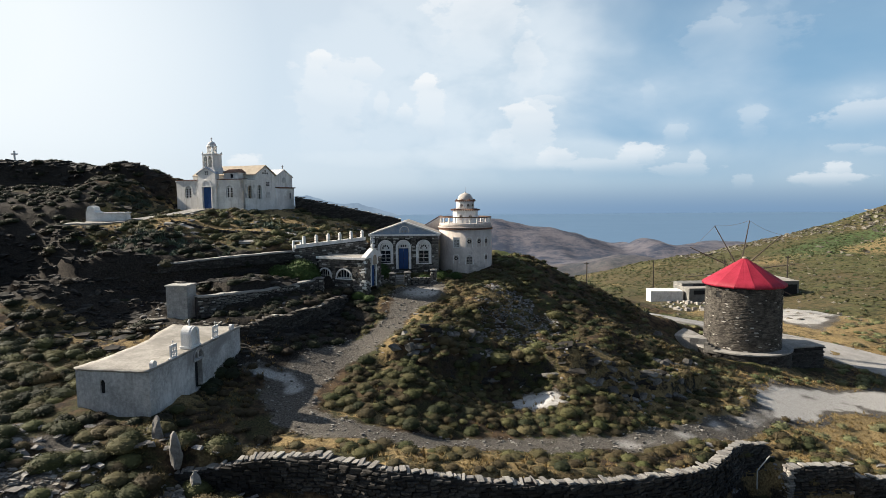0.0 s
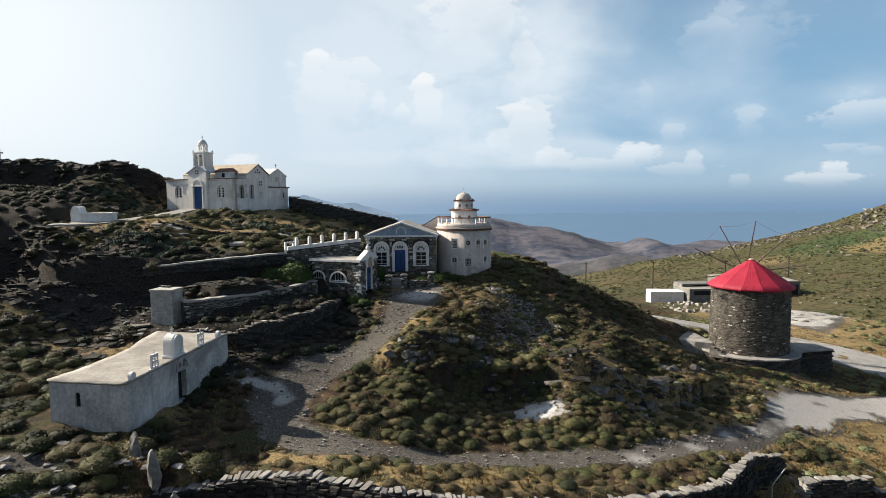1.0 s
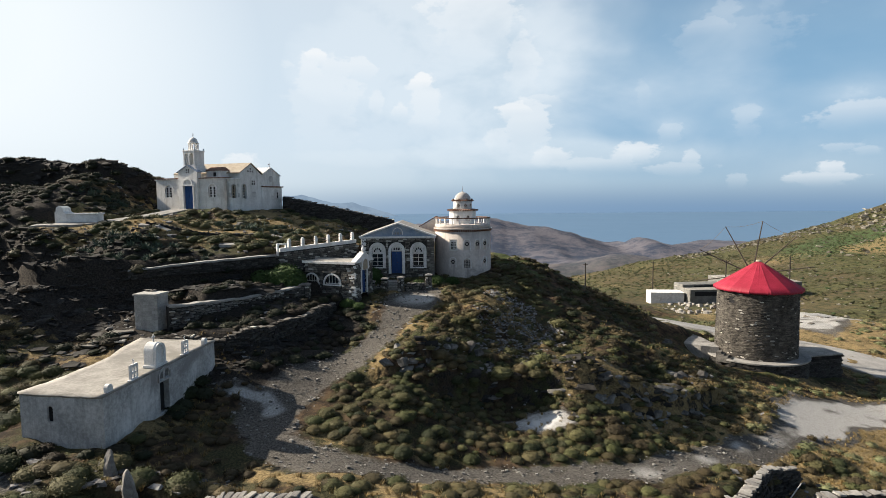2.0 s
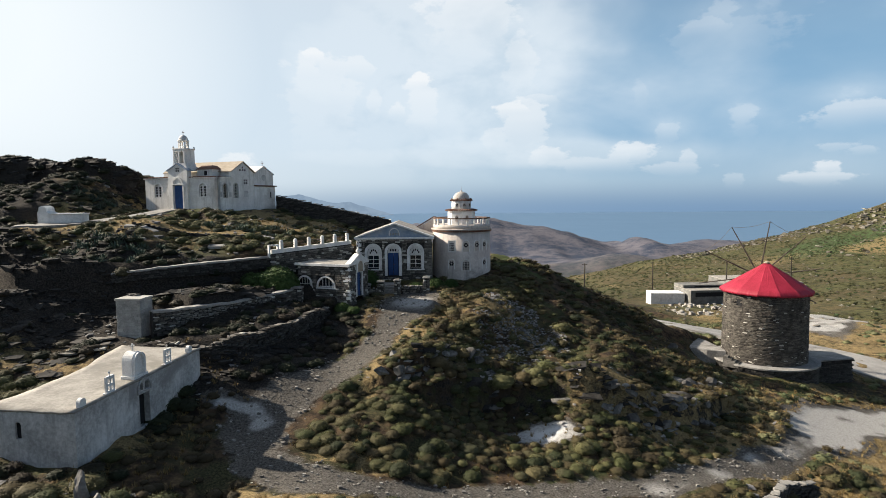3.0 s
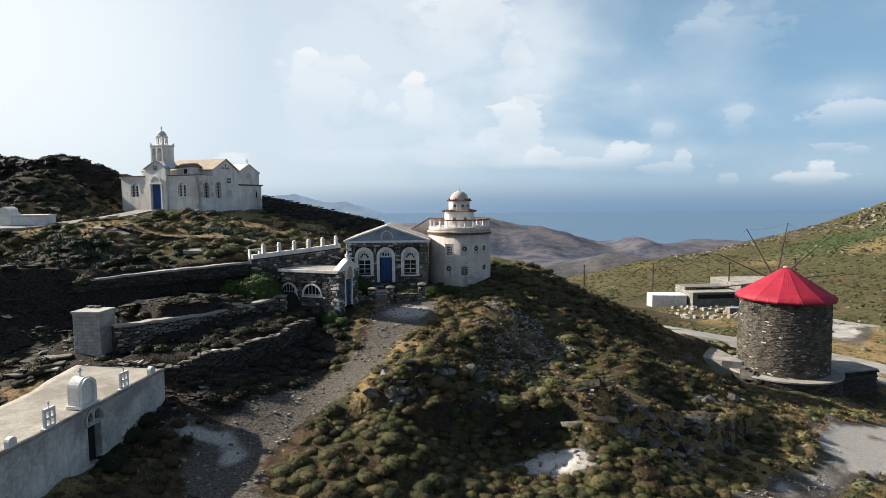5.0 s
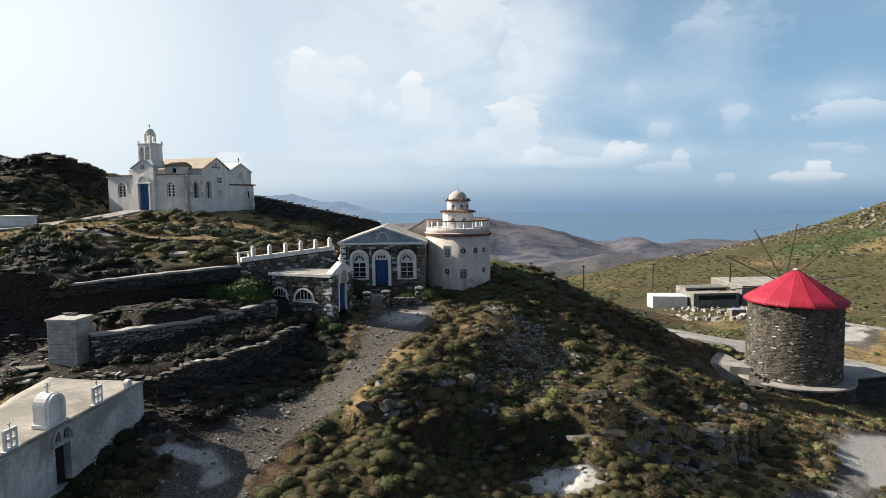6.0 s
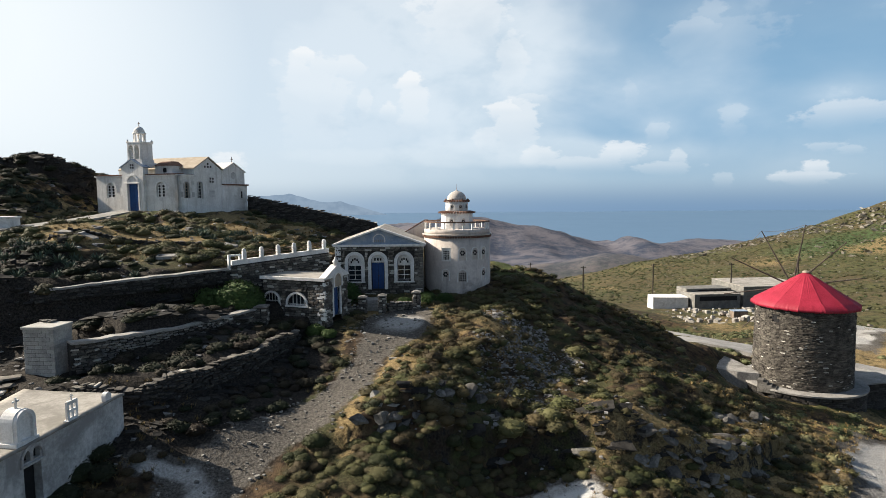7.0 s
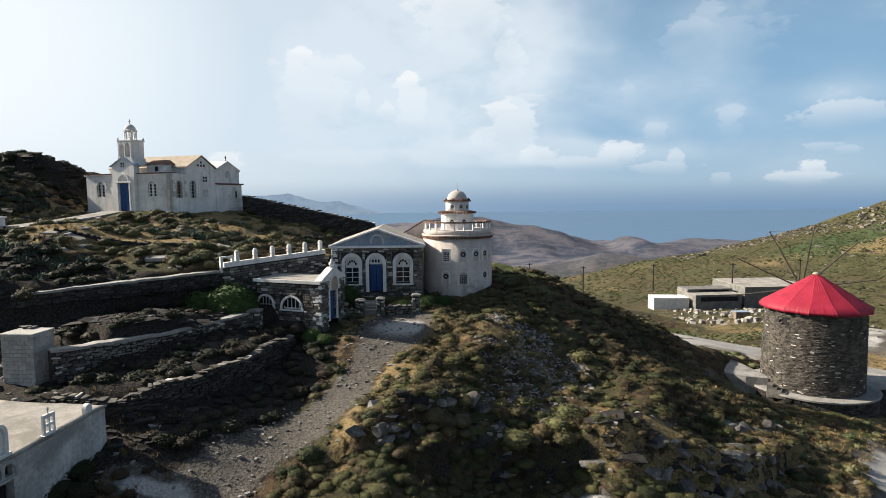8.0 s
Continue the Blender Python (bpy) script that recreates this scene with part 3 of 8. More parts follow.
def build_range():
    """A blue mountain range beyond the water, far behind all else; its haze is painted as emission."""
    m = bpy.data.materials.new("glowing_haze_range")
    m.use_nodes = True
    t = m.node_tree
    t.nodes.clear()
    co = t.nodes.new("ShaderNodeTexCoord")
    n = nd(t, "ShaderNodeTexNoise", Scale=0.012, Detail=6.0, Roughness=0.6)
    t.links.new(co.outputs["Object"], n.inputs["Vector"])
    # emission stands in for the haze over the range
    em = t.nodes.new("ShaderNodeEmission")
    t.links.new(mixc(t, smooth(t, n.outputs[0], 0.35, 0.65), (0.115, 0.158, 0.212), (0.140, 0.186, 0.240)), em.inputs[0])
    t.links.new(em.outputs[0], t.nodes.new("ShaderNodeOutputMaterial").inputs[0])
    x = np.linspace(-1750, -250, 151)
    top = np.interp(x, [-1750, -1400, -1250, -1150, -1066, -1000, -900, -800, -730, -665, -600, -480, -250], [-40, 8, 36, 40, 54, 34, 2, -16, -16, -14, -40, -72, -130])
    top = top + 26 * fbm(x / 90, x * 0 + 3.3, 4, 51)
    bm = bmesh.new()
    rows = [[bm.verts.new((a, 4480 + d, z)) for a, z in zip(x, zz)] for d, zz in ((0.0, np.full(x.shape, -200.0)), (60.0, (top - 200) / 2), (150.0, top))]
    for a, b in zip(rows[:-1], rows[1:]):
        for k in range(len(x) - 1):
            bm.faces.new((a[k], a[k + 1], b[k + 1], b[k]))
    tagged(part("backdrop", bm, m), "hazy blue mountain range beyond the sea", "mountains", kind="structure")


build_ground()
build_sea()
build_range()

# ---- more materials ----
PLASTER = mat("tower_plaster", (0.465, 0.4139, 0.3767), (0.651, 0.5906, 0.5441), 0.55, 0.92, 0.4, 10, (0.3162, 0.279, 0.2558), 0.9, streak=0.6)
TRIM = mat("white_trim", (0.62, 0.61, 0.59), (0.82, 0.81, 0.79), 1.5, 0.85, 0.2, 8, (0.44, 0.42, 0.39), 0.5)
TOMBWALL = mat("old_limewash", (0.279, 0.2762, 0.2697), (0.6324, 0.6278, 0.6138), 0.5, 0.92, 0.4, 10, (0.2511, 0.2437, 0.2372), 0.9, depth=0.03, streak=0.4)
ROOFTOP = mat("roof_screed", (0.2236, 0.2107, 0.1892), (0.387, 0.3655, 0.3311), 0.6, 0.95, 0.4, 9, (0.1634, 0.1531, 0.1333), 0.75)
BLUE = mat("blue_paint", (0.012, 0.045, 0.15), (0.02, 0.07, 0.21), 2.0, 0.5, 0.1, 8)
PALEBLUE = mat("faded_blue_plaster", (0.15, 0.215, 0.31), (0.29, 0.355, 0.44), 1.4, 0.9, 0.25, 9, (0.42, 0.42, 0.42), 0.5)
TILE = mat("clay_tile", (0.12, 0.06, 0.042), (0.21, 0.115, 0.08), 2.5, 0.85, 0.4, 8, (0.10, 0.07, 0.055), 0.5)
TAN = mat("tan_roof_tile", (0.306, 0.255, 0.1955), (0.425, 0.3655, 0.289), 1.5, 0.9, 0.3, 10)
RAIL = mat("rust_brown_rail", (0.10, 0.055, 0.04), (0.18, 0.11, 0.08), 4.0, 0.7, 0.2, 6)
WOOD = mat("grey_timber", (0.10, 0.075, 0.055), (0.24, 0.19, 0.15), 3.0, 0.85, 0.3, 6, stretch=(1, 1, 0.15))
ARM = mat("dark_timber", (0.045, 0.036, 0.03), (0.12, 0.10, 0.085), 3.0, 0.85, 0.3, 6, stretch=(1, 1, 0.2))
# Near-black paints shade into openings; the chapel door and insulators share it.
DARK = mat("near_black", (0.012, 0.012, 0.013), (0.02, 0.02, 0.022), 2.0, 0.9, 0.0)
MARBLE = mat("marble", (0.2295, 0.2125, 0.187), (0.425, 0.3995, 0.3655), 0.9, 0.8, 0.5, 8, (0.357, 0.2295, 0.1445), 0.7, vary=0.35)
ASPHALT = mat("worn_road", (0.2024, 0.1978, 0.1904), (0.322, 0.3128, 0.299), 0.6, 0.95, 0.3, 14, (0.3128, 0.2944, 0.2714), 0.5)
PAVING = mat("pale_paving", (0.187, 0.1802, 0.17), (0.34, 0.3272, 0.306), 0.9, 0.9, 0.4, 8, (0.119, 0.1122, 0.102), 0.8)
GREYROCK = mat("grey_rock", (0.05382, 0.05113, 0.04754), (0.1794, 0.1686, 0.1525), 1.3, 0.9, 0.8, 6, (0.3409, 0.314, 0.2781), 0.3, vary=0.3, depth=0.05)
BLOCKWORK = mat("block_wall", (0.26, 0.26, 0.25), (0.40, 0.395, 0.38), 1.2, 0.9, 0.4, 8, (0.50, 0.49, 0.47), 0.4, vary=0.14)
STONEWORK = mat("schist_stones", (0.05525, 0.051, 0.04675), (0.1615, 0.1462, 0.1275), 1.8, 0.85, 0.5, 6, (0.238, 0.2125, 0.1827), 0.35, vary=0.6, island=True, flecks=0.11)
MILLSTONE = mat("mill_stonework", (0.041, 0.0369, 0.0328), (0.123, 0.1107, 0.0943), 1.8, 0.88, 0.5, 6, (0.1804, 0.1599, 0.1353), 0.3, vary=0.45, island=True, flecks=0.022)
# Schist with the hillside's shade painted into its colour.
LEDGE = mat("shaded_schist", (0.01092, 0.01019, 0.009828), (0.04077, 0.03786, 0.03422), 1.2, 0.9, 0.7, 7, (0.1019, 0.09318, 0.08372), 0.16, vary=0.5, island=True, depth=0.05)
# Paler than the wall stones; sun on wall tops is partly painted in.
CAPSTONE = mat("pale_capstone", (0.1445, 0.1377, 0.1275), (0.3145, 0.2992, 0.2762), 1.8, 0.88, 0.5, 6, (0.136, 0.1275, 0.119), 0.5, vary=0.3)
DUSTY = mat("dusty_plaster", (0.40, 0.40, 0.395), (0.60, 0.595, 0.58), 1.4, 0.9, 0.25, 9, (0.30, 0.29, 0.28), 0.6)
OLDDOME = mat("weathered_dome", (0.351, 0.3172, 0.2903), (0.648, 0.6075, 0.567), 1.1, 0.9, 0.3, 8, (0.243, 0.2025, 0.1755), 0.7)
KERB = mat("mortar_kerb", (0.2295, 0.221, 0.2082), (0.3655, 0.3527, 0.3315), 1.2, 0.9, 0.3, 8, (0.204, 0.1955, 0.1785), 0.6)
PALESTONE = mat("pale_rubble", (0.117, 0.1108, 0.1014), (0.2808, 0.2652, 0.2418), 1.8, 0.88, 0.5, 6, (0.3744, 0.3588, 0.3354), 0.4, vary=0.5, island=True)
SCREE = mat("scree", (0.08482, 0.08256, 0.0803), (0.2714, 0.2601, 0.2511), 1.8, 0.85, 0.5, 6, (0.2601, 0.2432, 0.2262), 0.3, vary=0.5, island=True)
HILLROCK = mat("hill_rock", (0.12, 0.108, 0.088), (0.25, 0.228, 0.190), 0.8, 0.9, 0.5, 6, (0.09, 0.082, 0.066), 0.5, vary=0.4, island=True)
BACKING = mat("mortar_backing", (0.022, 0.021, 0.020), (0.05, 0.047, 0.044), 2.0, 0.95, 0.4)


def glass_material():
    m = bpy.data.materials.new("window_glass")
    m.use_nodes = True
    b = m.node_tree.nodes["Principled BSDF"]
    b.inputs["Base Color"].default_value = (0.02, 0.025, 0.03, 1)
    b.inputs["Roughness"].default_value = 0.08
    return m


PANE = glass_material()

# ---- shapes ----


def thing(name, m, label, category, group=""):
    """An Empty at the base of a thing made of parts."""
    ob = new(name)
    ob.empty_display_size = 0.3
    ob.matrix_world = m
    return tagged(ob, label, category, group)


def hexa(bm, p):
    """A solid from eight corners: four below, four above, each ring counter-clockwise."""
    v = [bm.verts.new(q) for q in p]
    for f in ((3, 2, 1, 0), (4, 5, 6, 7), (0, 1, 5, 4), (1, 2, 6, 5), (2, 3, 7, 6), (3, 0, 4, 7)):
        bm.faces.new([v[i] for i in f])
    return v


def box(bm, x0, x1, y0, y1, z0, z1):
    return hexa(bm, [(x0, y0, z0), (x1, y0, z0), (x1, y1, z0), (x0, y1, z0), (x0, y0, z1), (x1, y0, z1), (x1, y1, z1), (x0, y1, z1)])


def boxes(*rows, bevel=0.0):
    bm = bmesh.new()
    for r in rows:
        box(bm, *r)
    if bevel:
        bmesh.ops.bevel(bm, geom=bm.edges[:], offset=bevel, segments=1, affect="EDGES")
    return bm


def prism(outline, y0, y1):
    """A flat outline in x and z (counter-clockwise from the front), drawn out from y0 to y1."""
    bm = bmesh.new()
    a = [bm.verts.new((x, y0, z)) for x, z in outline]
    b = [bm.verts.new((x, y1, z)) for x, z in outline]
    bm.faces.new(a)
    bm.faces.new(b[::-1])
    n = len(a)
    for i in range(n):
        bm.faces.new((a[(i + 1) % n], a[i], b[i], b[(i + 1) % n]))
    bmesh.ops.recalc_face_normals(bm, faces=bm.faces[:])
    return bm


def lathe(profile, segments=32, bm=None):
    """A turned shape from radii and heights, from bottom to top."""
    bm = bm or bmesh.new()
    rings = []
    for r, z in profile:
        rings.append([bm.verts.new((r * math.cos(2 * math.pi * i / segments), r * math.sin(2 * math.pi * i / segments), z)) for i in range(segments)])
    for a, b in zip(rings[:-1], rings[1:]):
        for i in range(segments):
            j = (i + 1) % segments
            bm.faces.new((a[i], a[j], b[j], b[i]))
    bm.faces.new(rings[0][::-1])
    bm.faces.new(rings[-1])
    return bm


def soft(ob):
    for p in ob.data.polygons:
        p.use_smooth = True
    return ob


def pole(bm, a, b, ra, rb, n=8):
    """A tapered round bar from a to b."""
    a, b = Vector(a), Vector(b)
    q = (b - a).to_track_quat("Z", "Y")
    lo = [bm.verts.new(a + q @ Vector((ra * math.cos(2 * math.pi * i / n), ra * math.sin(2 * math.pi * i / n), 0))) for i in range(n)]
    hi = [bm.verts.new(b + q @ Vector((rb * math.cos(2 * math.pi * i / n), rb * math.sin(2 * math.pi * i / n), 0))) for i in range(n)]
    for i in range(n):
        bm.faces.new((lo[i], lo[(i + 1) % n], hi[(i + 1) % n], hi[i]))
    bm.faces.new(lo[::-1])
    bm.faces.new(hi)
    return bm


def arch_top(x, x0, x1, z1):
    """Height of a round arch that springs at z1 - half its width."""
    r = (x1 - x0) / 2
    d = min(abs(x - (x0 + x1) / 2), r)
    return z1 - r + math.sqrt(max(r * r - d * d, 0))


def wall_with_openings(length, height, thick, openings, top=None, bm=None):
    """A wall along x from 0, its front at y = 0, with openings (x0, x1, z0, z1, arched) that go through it. top: height by x."""
    bm = bm or bmesh.new()
    top = top or (lambda x: height)
    cuts = {0.0, length}
    for x0, x1, z0, z1, arched in openings:
        n = 10 if arched else 1
        cuts |= {x0 + (x1 - x0) * i / n for i in range(n + 1)}
    if top(length / 2) != top(0):
        cuts |= {length / 2}
    cuts = sorted(cuts)
    for a, b in zip(cuts[:-1], cuts[1:]):
        if b - a < 1e-5:
            continue
        mid = (a + b) / 2
        bands = []
        for x0, x1, z0, z1, arched in openings:
            if x0 < mid < x1:
                if arched:
                    bands.append((z0, arch_top(a, x0, x1, z1), arch_top(b, x0, x1, z1)))
                else:
                    bands.append((z0, z1, z1))
        bands.sort()
        la = lb = 0.0
        for z0, ta, tb in bands:
            if z0 > max(la, lb) + 1e-4:
                hexa(bm, [(a, 0, la), (b, 0, lb), (b, thick, lb), (a, thick, la), (a, 0, z0), (b, 0, z0), (b, thick, z0), (a, thick, z0)])
            la, lb = ta, tb
        hexa(bm, [(a, 0, la), (b, 0, lb), (b, thick, lb), (a, thick, la), (a, 0, top(a)), (b, 0, top(b)), (b, thick, top(b)), (a, thick, top(a))])
    bmesh.ops.remove_doubles(bm, verts=bm.verts[:], dist=1e-4)
    inner = [f for f in bm.faces if abs(f.normal.x) > 0.99 and all(len(e.link_faces) > 2 for e in f.edges)]
    bmesh.ops.delete(bm, geom=inner, context="FACES")
    return bm


def moved(bm, m):
    bmesh.ops.transform(bm, matrix=m, verts=bm.verts[:])
    return bm


def arch_band(x0, x1, z0, z1, wide, y0, y1):
    """A surround: two jambs and a round arch, `wide` broad, round the opening x0..x1, z0..z1."""
    bm = bmesh.new()
    r, cx = (x1 - x0) / 2, (x0 + x1) / 2
    zc = z1 - r
    if zc - z0 > 0.02:
        box(bm, x0 - wide, x0, y0, y1, z0, zc)
        box(bm, x1, x1 + wide, y0, y1, z0, zc)
    n = 12
    for i in range(n):
        a, b = math.pi * i / n, math.pi * (i + 1) / n
        q = [(cx + k * math.cos(t), zc + k * math.sin(t)) for t, k in ((a, r), (a, r + wide), (b, r + wide), (b, r))]
        hexa(bm, [(q[0][0], y0, q[0][1]), (q[1][0], y0, q[1][1]), (q[2][0], y0, q[2][1]), (q[3][0], y0, q[3][1]),
                  (q[0][0], y1, q[0][1]), (q[1][0], y1, q[1][1]), (q[2][0], y1, q[2][1]), (q[3][0], y1, q[3][1])])
    bmesh.ops.remove_doubles(bm, verts=bm.verts[:], dist=1e-4)
    return bm


def cross(h, w, t, z=0.0):
    return boxes((-t, t, -t, t, z, z + h), (-w, w, -t, t, z + h * 0.58, z + h * 0.58 + 2 * t), bevel=t * 0.3)


def rod_window(parent, m, w, h, arched=True, bars=(2, 4), frame_mat=None, y=0.14):
    """A window in its opening: frame with bars, and a dark pane behind. Its lower left corner is the origin of m."""
    frame_mat = frame_mat or TRIM
    top = (lambda x: arch_top(x, 0, w, h)) if arched else (lambda x: h)
    n = 10
    outline = [(0, 0), (w, 0)] + [(w - w * i / n, top(w - w * i / n)) for i in range(n + 1)]
    if not arched:
        outline = [(0, 0), (w, 0), (w, h), (0, h)]
    win = part("window", moved(prism(outline, y + 0.07, y + 0.10), m), PANE, parent, "dark glass pane behind white bars")
    nx, nz = bars
    for i in range(nx + 1):
        x = w * i / nx
        zt = max(top(min(max(x, 0.03), w - 0.03)), 0.05)
        part("bar", moved(boxes((max(x - 0.025, 0), min(x + 0.025, w), y, y + 0.05, 0, zt)), m), frame_mat, win)
    for k in range(nz + 1):
        z = (h - (w / 2 if arched else 0)) * k / nz
        part("bar", moved(boxes((0.03, w - 0.03, y + 0.003, y + 0.047, max(z - 0.025, 0), z + 0.025)), m), frame_mat, win)
    return win


# ---- dry stone ----


def stone_meshes(name, n, material, seed, bevelled=True):
    """A few rough blocks of unit size that many stones share."""
    rng = random.Random(seed)
    out = []
    for _ in range(n):
        bm = bmesh.new()
        p = []
        for z in (-0.5, 0.5):
            for x, y in ((-0.5, -0.5), (0.5, -0.5), (0.5, 0.5), (-0.5, 0.5)):
                p.append((x * rng.uniform(0.72, 1.08), y * rng.uniform(0.8, 1.05), z * rng.uniform(0.8, 1.05)))
        hexa(bm, p)
        if bevelled:
            bmesh.ops.bevel(bm, geom=bm.edges[:], offset=0.09, segments=1, affect="EDGES")
        me = bpy.data.meshes.new(name)
        bm.to_mesh(me)
        bm.free()
        me.materials.append(material)
        out.append(me)
    return out


def joined(name, mats, material, parent=None, label="", seed=1, kind="stuff", broken=0.0):
    """Many rough blocks in one mesh, each placed by a matrix of a unit block."""
    rng = np.random.RandomState(seed)
    base = np.array([(-.5, -.5, -.5), (.5, -.5, -.5), (.5, .5, -.5), (-.5, .5, -.5), (-.5, -.5, .5), (.5, -.5, .5), (.5, .5, .5), (-.5, .5, .5)])
    faces = np.array([(3, 2, 1, 0), (4, 5, 6, 7), (0, 1, 5, 4), (1, 2, 6, 5), (2, 3, 7, 6), (3, 0, 4, 7)])
    M = np.array([[list(r) for r in m] for m in mats])
    n = len(M)
    v = base[None] * rng.uniform(0.78 - 0.5 * broken, 1.06 + 0.15 * broken, (n, 8, 3))
    v[:, 4:, :2] += broken * rng.uniform(-0.3, 0.3, (n, 1, 2))
    v = np.einsum("nij,nkj->nki", M[:, :3, :3], v) + M[:, None, :3, 3]
    f = faces[None] + 8 * np.arange(n)[:, None, None]
    me = bpy.data.meshes.new(name)
    me.from_pydata(v.reshape(-1, 3).tolist(), [], f.reshape(-1, 4).tolist())
    me.materials.append(material)
    ob = new(name, me)
    ob.parent = parent
    return tagged(ob, label, kind=kind)


PIECE = mat("loose_stone", (0.06375, 0.05865, 0.0527), (0.1785, 0.1632, 0.1428), 1.8, 0.88, 0.5, 6, (0.289, 0.2635, 0.2338), 0.35, vary=0.6, flecks=0.11)
STONES = stone_meshes("stone", 7, PIECE, 4)
# Darker copy of STONES: shade on faces turned from the sun is painted in.
SHADED_STONES = stone_meshes("stone", 5, mat("shaded_stone", (0.020, 0.019, 0.018), (0.075, 0.070, 0.064), 1.8, 0.9, 0.5, 6, (0.18, 0.165, 0.15), 0.25, vary=0.5), 15)
MILLSTONES = stone_meshes("stone", 7, mat("mill_stone", (0.041, 0.0369, 0.0328), (0.123, 0.1107, 0.0943), 1.8, 0.88, 0.5, 6, (0.1804, 0.1599, 0.1353), 0.3, vary=0.45, flecks=0.022), 12, False)
CAPS = stone_meshes("capstone", 5, CAPSTONE, 9)


def piece(name, me, m, parent):
    ob = new(name, me)
    ob.parent = parent
    ob.matrix_local = m
    return ob


def polyline(pts, step):
    """Points every `step` along a line, with the unit way."""
    out = []
    for (ax, ay), (bx, by) in zip(pts[:-1], pts[1:]):
        n = math.hypot(bx - ax, by - ay)
        k = max(1, int(round(n / step)))
        for i in range(k):
            out.append((ax + (bx - ax) * i / k, ay + (by - ay) * i / k, (bx - ax) / n, (by - ay) / n))
    out.append((*pts[-1], out[-1][2], out[-1][3]))
    return out


def dry_wall(name, pts, top, bottom, thick, label, seed, course=0.17, size=0.42, keep=300, keep_from=None, caps=True, cap_size=0.55, dark=False, pale_caps=False, kerb=False, pale=0.0):
    """A dry stone wall along pts; its seen face is on the right of the way. top, bottom: heights by x, y. Stones
    nearest to keep_from are pieces. dark: takes the stones darkened for shade.
    """
    rng = random.Random(seed)
    x0, y0 = pts[0]
    base = thing(name, pose(x0, y0, 0), label, "stone wall")
    core = bmesh.new()
    line = polyline(pts, 0.6)
    for a, b in zip(line[:-1], line[1:]):
        q = []
        for zf in (bottom, top):
            for (px, py, ux, uy), side in ((a, 1), (b, 1), (b, -1), (a, -1)):
                w = thick / 2 - (0.10 if side > 0 else 0.0)
                x, y = px + uy * w * side, py - ux * w * side
                q.append((x - x0, y - y0, zf(px, py) - (0.07 if zf is top else 0.3)))
        hexa(core, q)
    part("core", core, BACKING, base)
    spots = []
    tallest = max(top(px, py) - bottom(px, py) for px, py, _, _ in line) + 0.4
    for k in range(int(tallest / course) + 1):
        fine = polyline(pts, 0.05)
        i = rng.randrange(6)
        while i < len(fine):
            L = rng.uniform(0.6, 1.5) * size
            px, py, ux, uy = fine[min(i + int(L / 0.1), len(fine) - 1)]
            z = top(px, py) - (k + 0.5) * course - (0.10 if caps else 0.0)
            if z > bottom(px, py) - 0.25:
                h = course * rng.uniform(0.55, 1.15)
                d = thick / 2 - 0.10
                out = rng.uniform(-0.06, 0.06)
                m = pose(px + uy * (d + out) - x0, py - ux * (d + out) - y0, z + rng.uniform(-0.04, 0.04), rng.uniform(-8, 8), rng.uniform(-7, 7), math.degrees(math.atan2(uy, ux)) + rng.uniform(-12, 12))
                spots.append((px, py, m @ Matrix.Diagonal((L, 0.26, h, 1))))
            i += int(L / 0.05) + 1
    if keep_from:
        spots.sort(key=lambda s: (s[0] - keep_from[0]) ** 2 + (s[1] - keep_from[1]) ** 2)
    for _, _, m in spots[:keep]:
        piece("stone", rng.choice(SHADED_STONES if dark else CAPS if rng.random() < pale else STONES), m, base)
    if spots[keep:]:
        joined("stonework", [s[2] for s in spots[keep:]], LEDGE if dark else STONEWORK, base, seed=seed)
    if kerb:
        bm = bmesh.new()
        line = polyline(pts, 0.5)
        rows = []
        for px, py, ux, uy in line:
            w, z = thick / 2 + rng.uniform(0.02, 0.08), top(px, py) + rng.uniform(-0.03, 0.03)
            rows.append([(px - x0 + uy * w * s, py - y0 - ux * w * s, z + dz) for s, dz in ((1, -0.14), (1, 0.0), (-1, 0.0), (-1, -0.14))])
        for a, b in zip(rows[:-1], rows[1:]):
            hexa(bm, [a[0], b[0], b[3], a[3], a[1], b[1], b[2], a[2]])
        part("kerb", bm, KERB, base, "smooth pale mortar capping")
    if caps and not kerb:
        fine = polyline(pts, 0.05)
        i = 0
        while i < len(fine):
            L = rng.uniform(0.4, 1.3) * cap_size * 0.85
            px, py, ux, uy = fine[min(i + int(L / 0.1), len(fine) - 1)]
            m = pose(px - x0, py - y0, top(px, py) - 0.02 + rng.uniform(-0.08, 0.08), rng.uniform(-9, 9), rng.uniform(-9, 9), math.degrees(math.atan2(uy, ux)) + rng.uniform(-14, 14))
            piece("capstone", rng.choice(STONES if dark and not pale_caps else CAPS), m @ Matrix.Diagonal((L * 0.98, thick * rng.uniform(0.45, 1.1), rng.uniform(0.05, 0.13), 1)), base)
            i += int(L / 0.05) + 1
    return base


def z_at(x, y):
    return float(ground_z(np.array([float(x)]), np.array([float(y)]))[0])


# ---- windmill ----
MILL = (32.2, 62.6, -3.8)


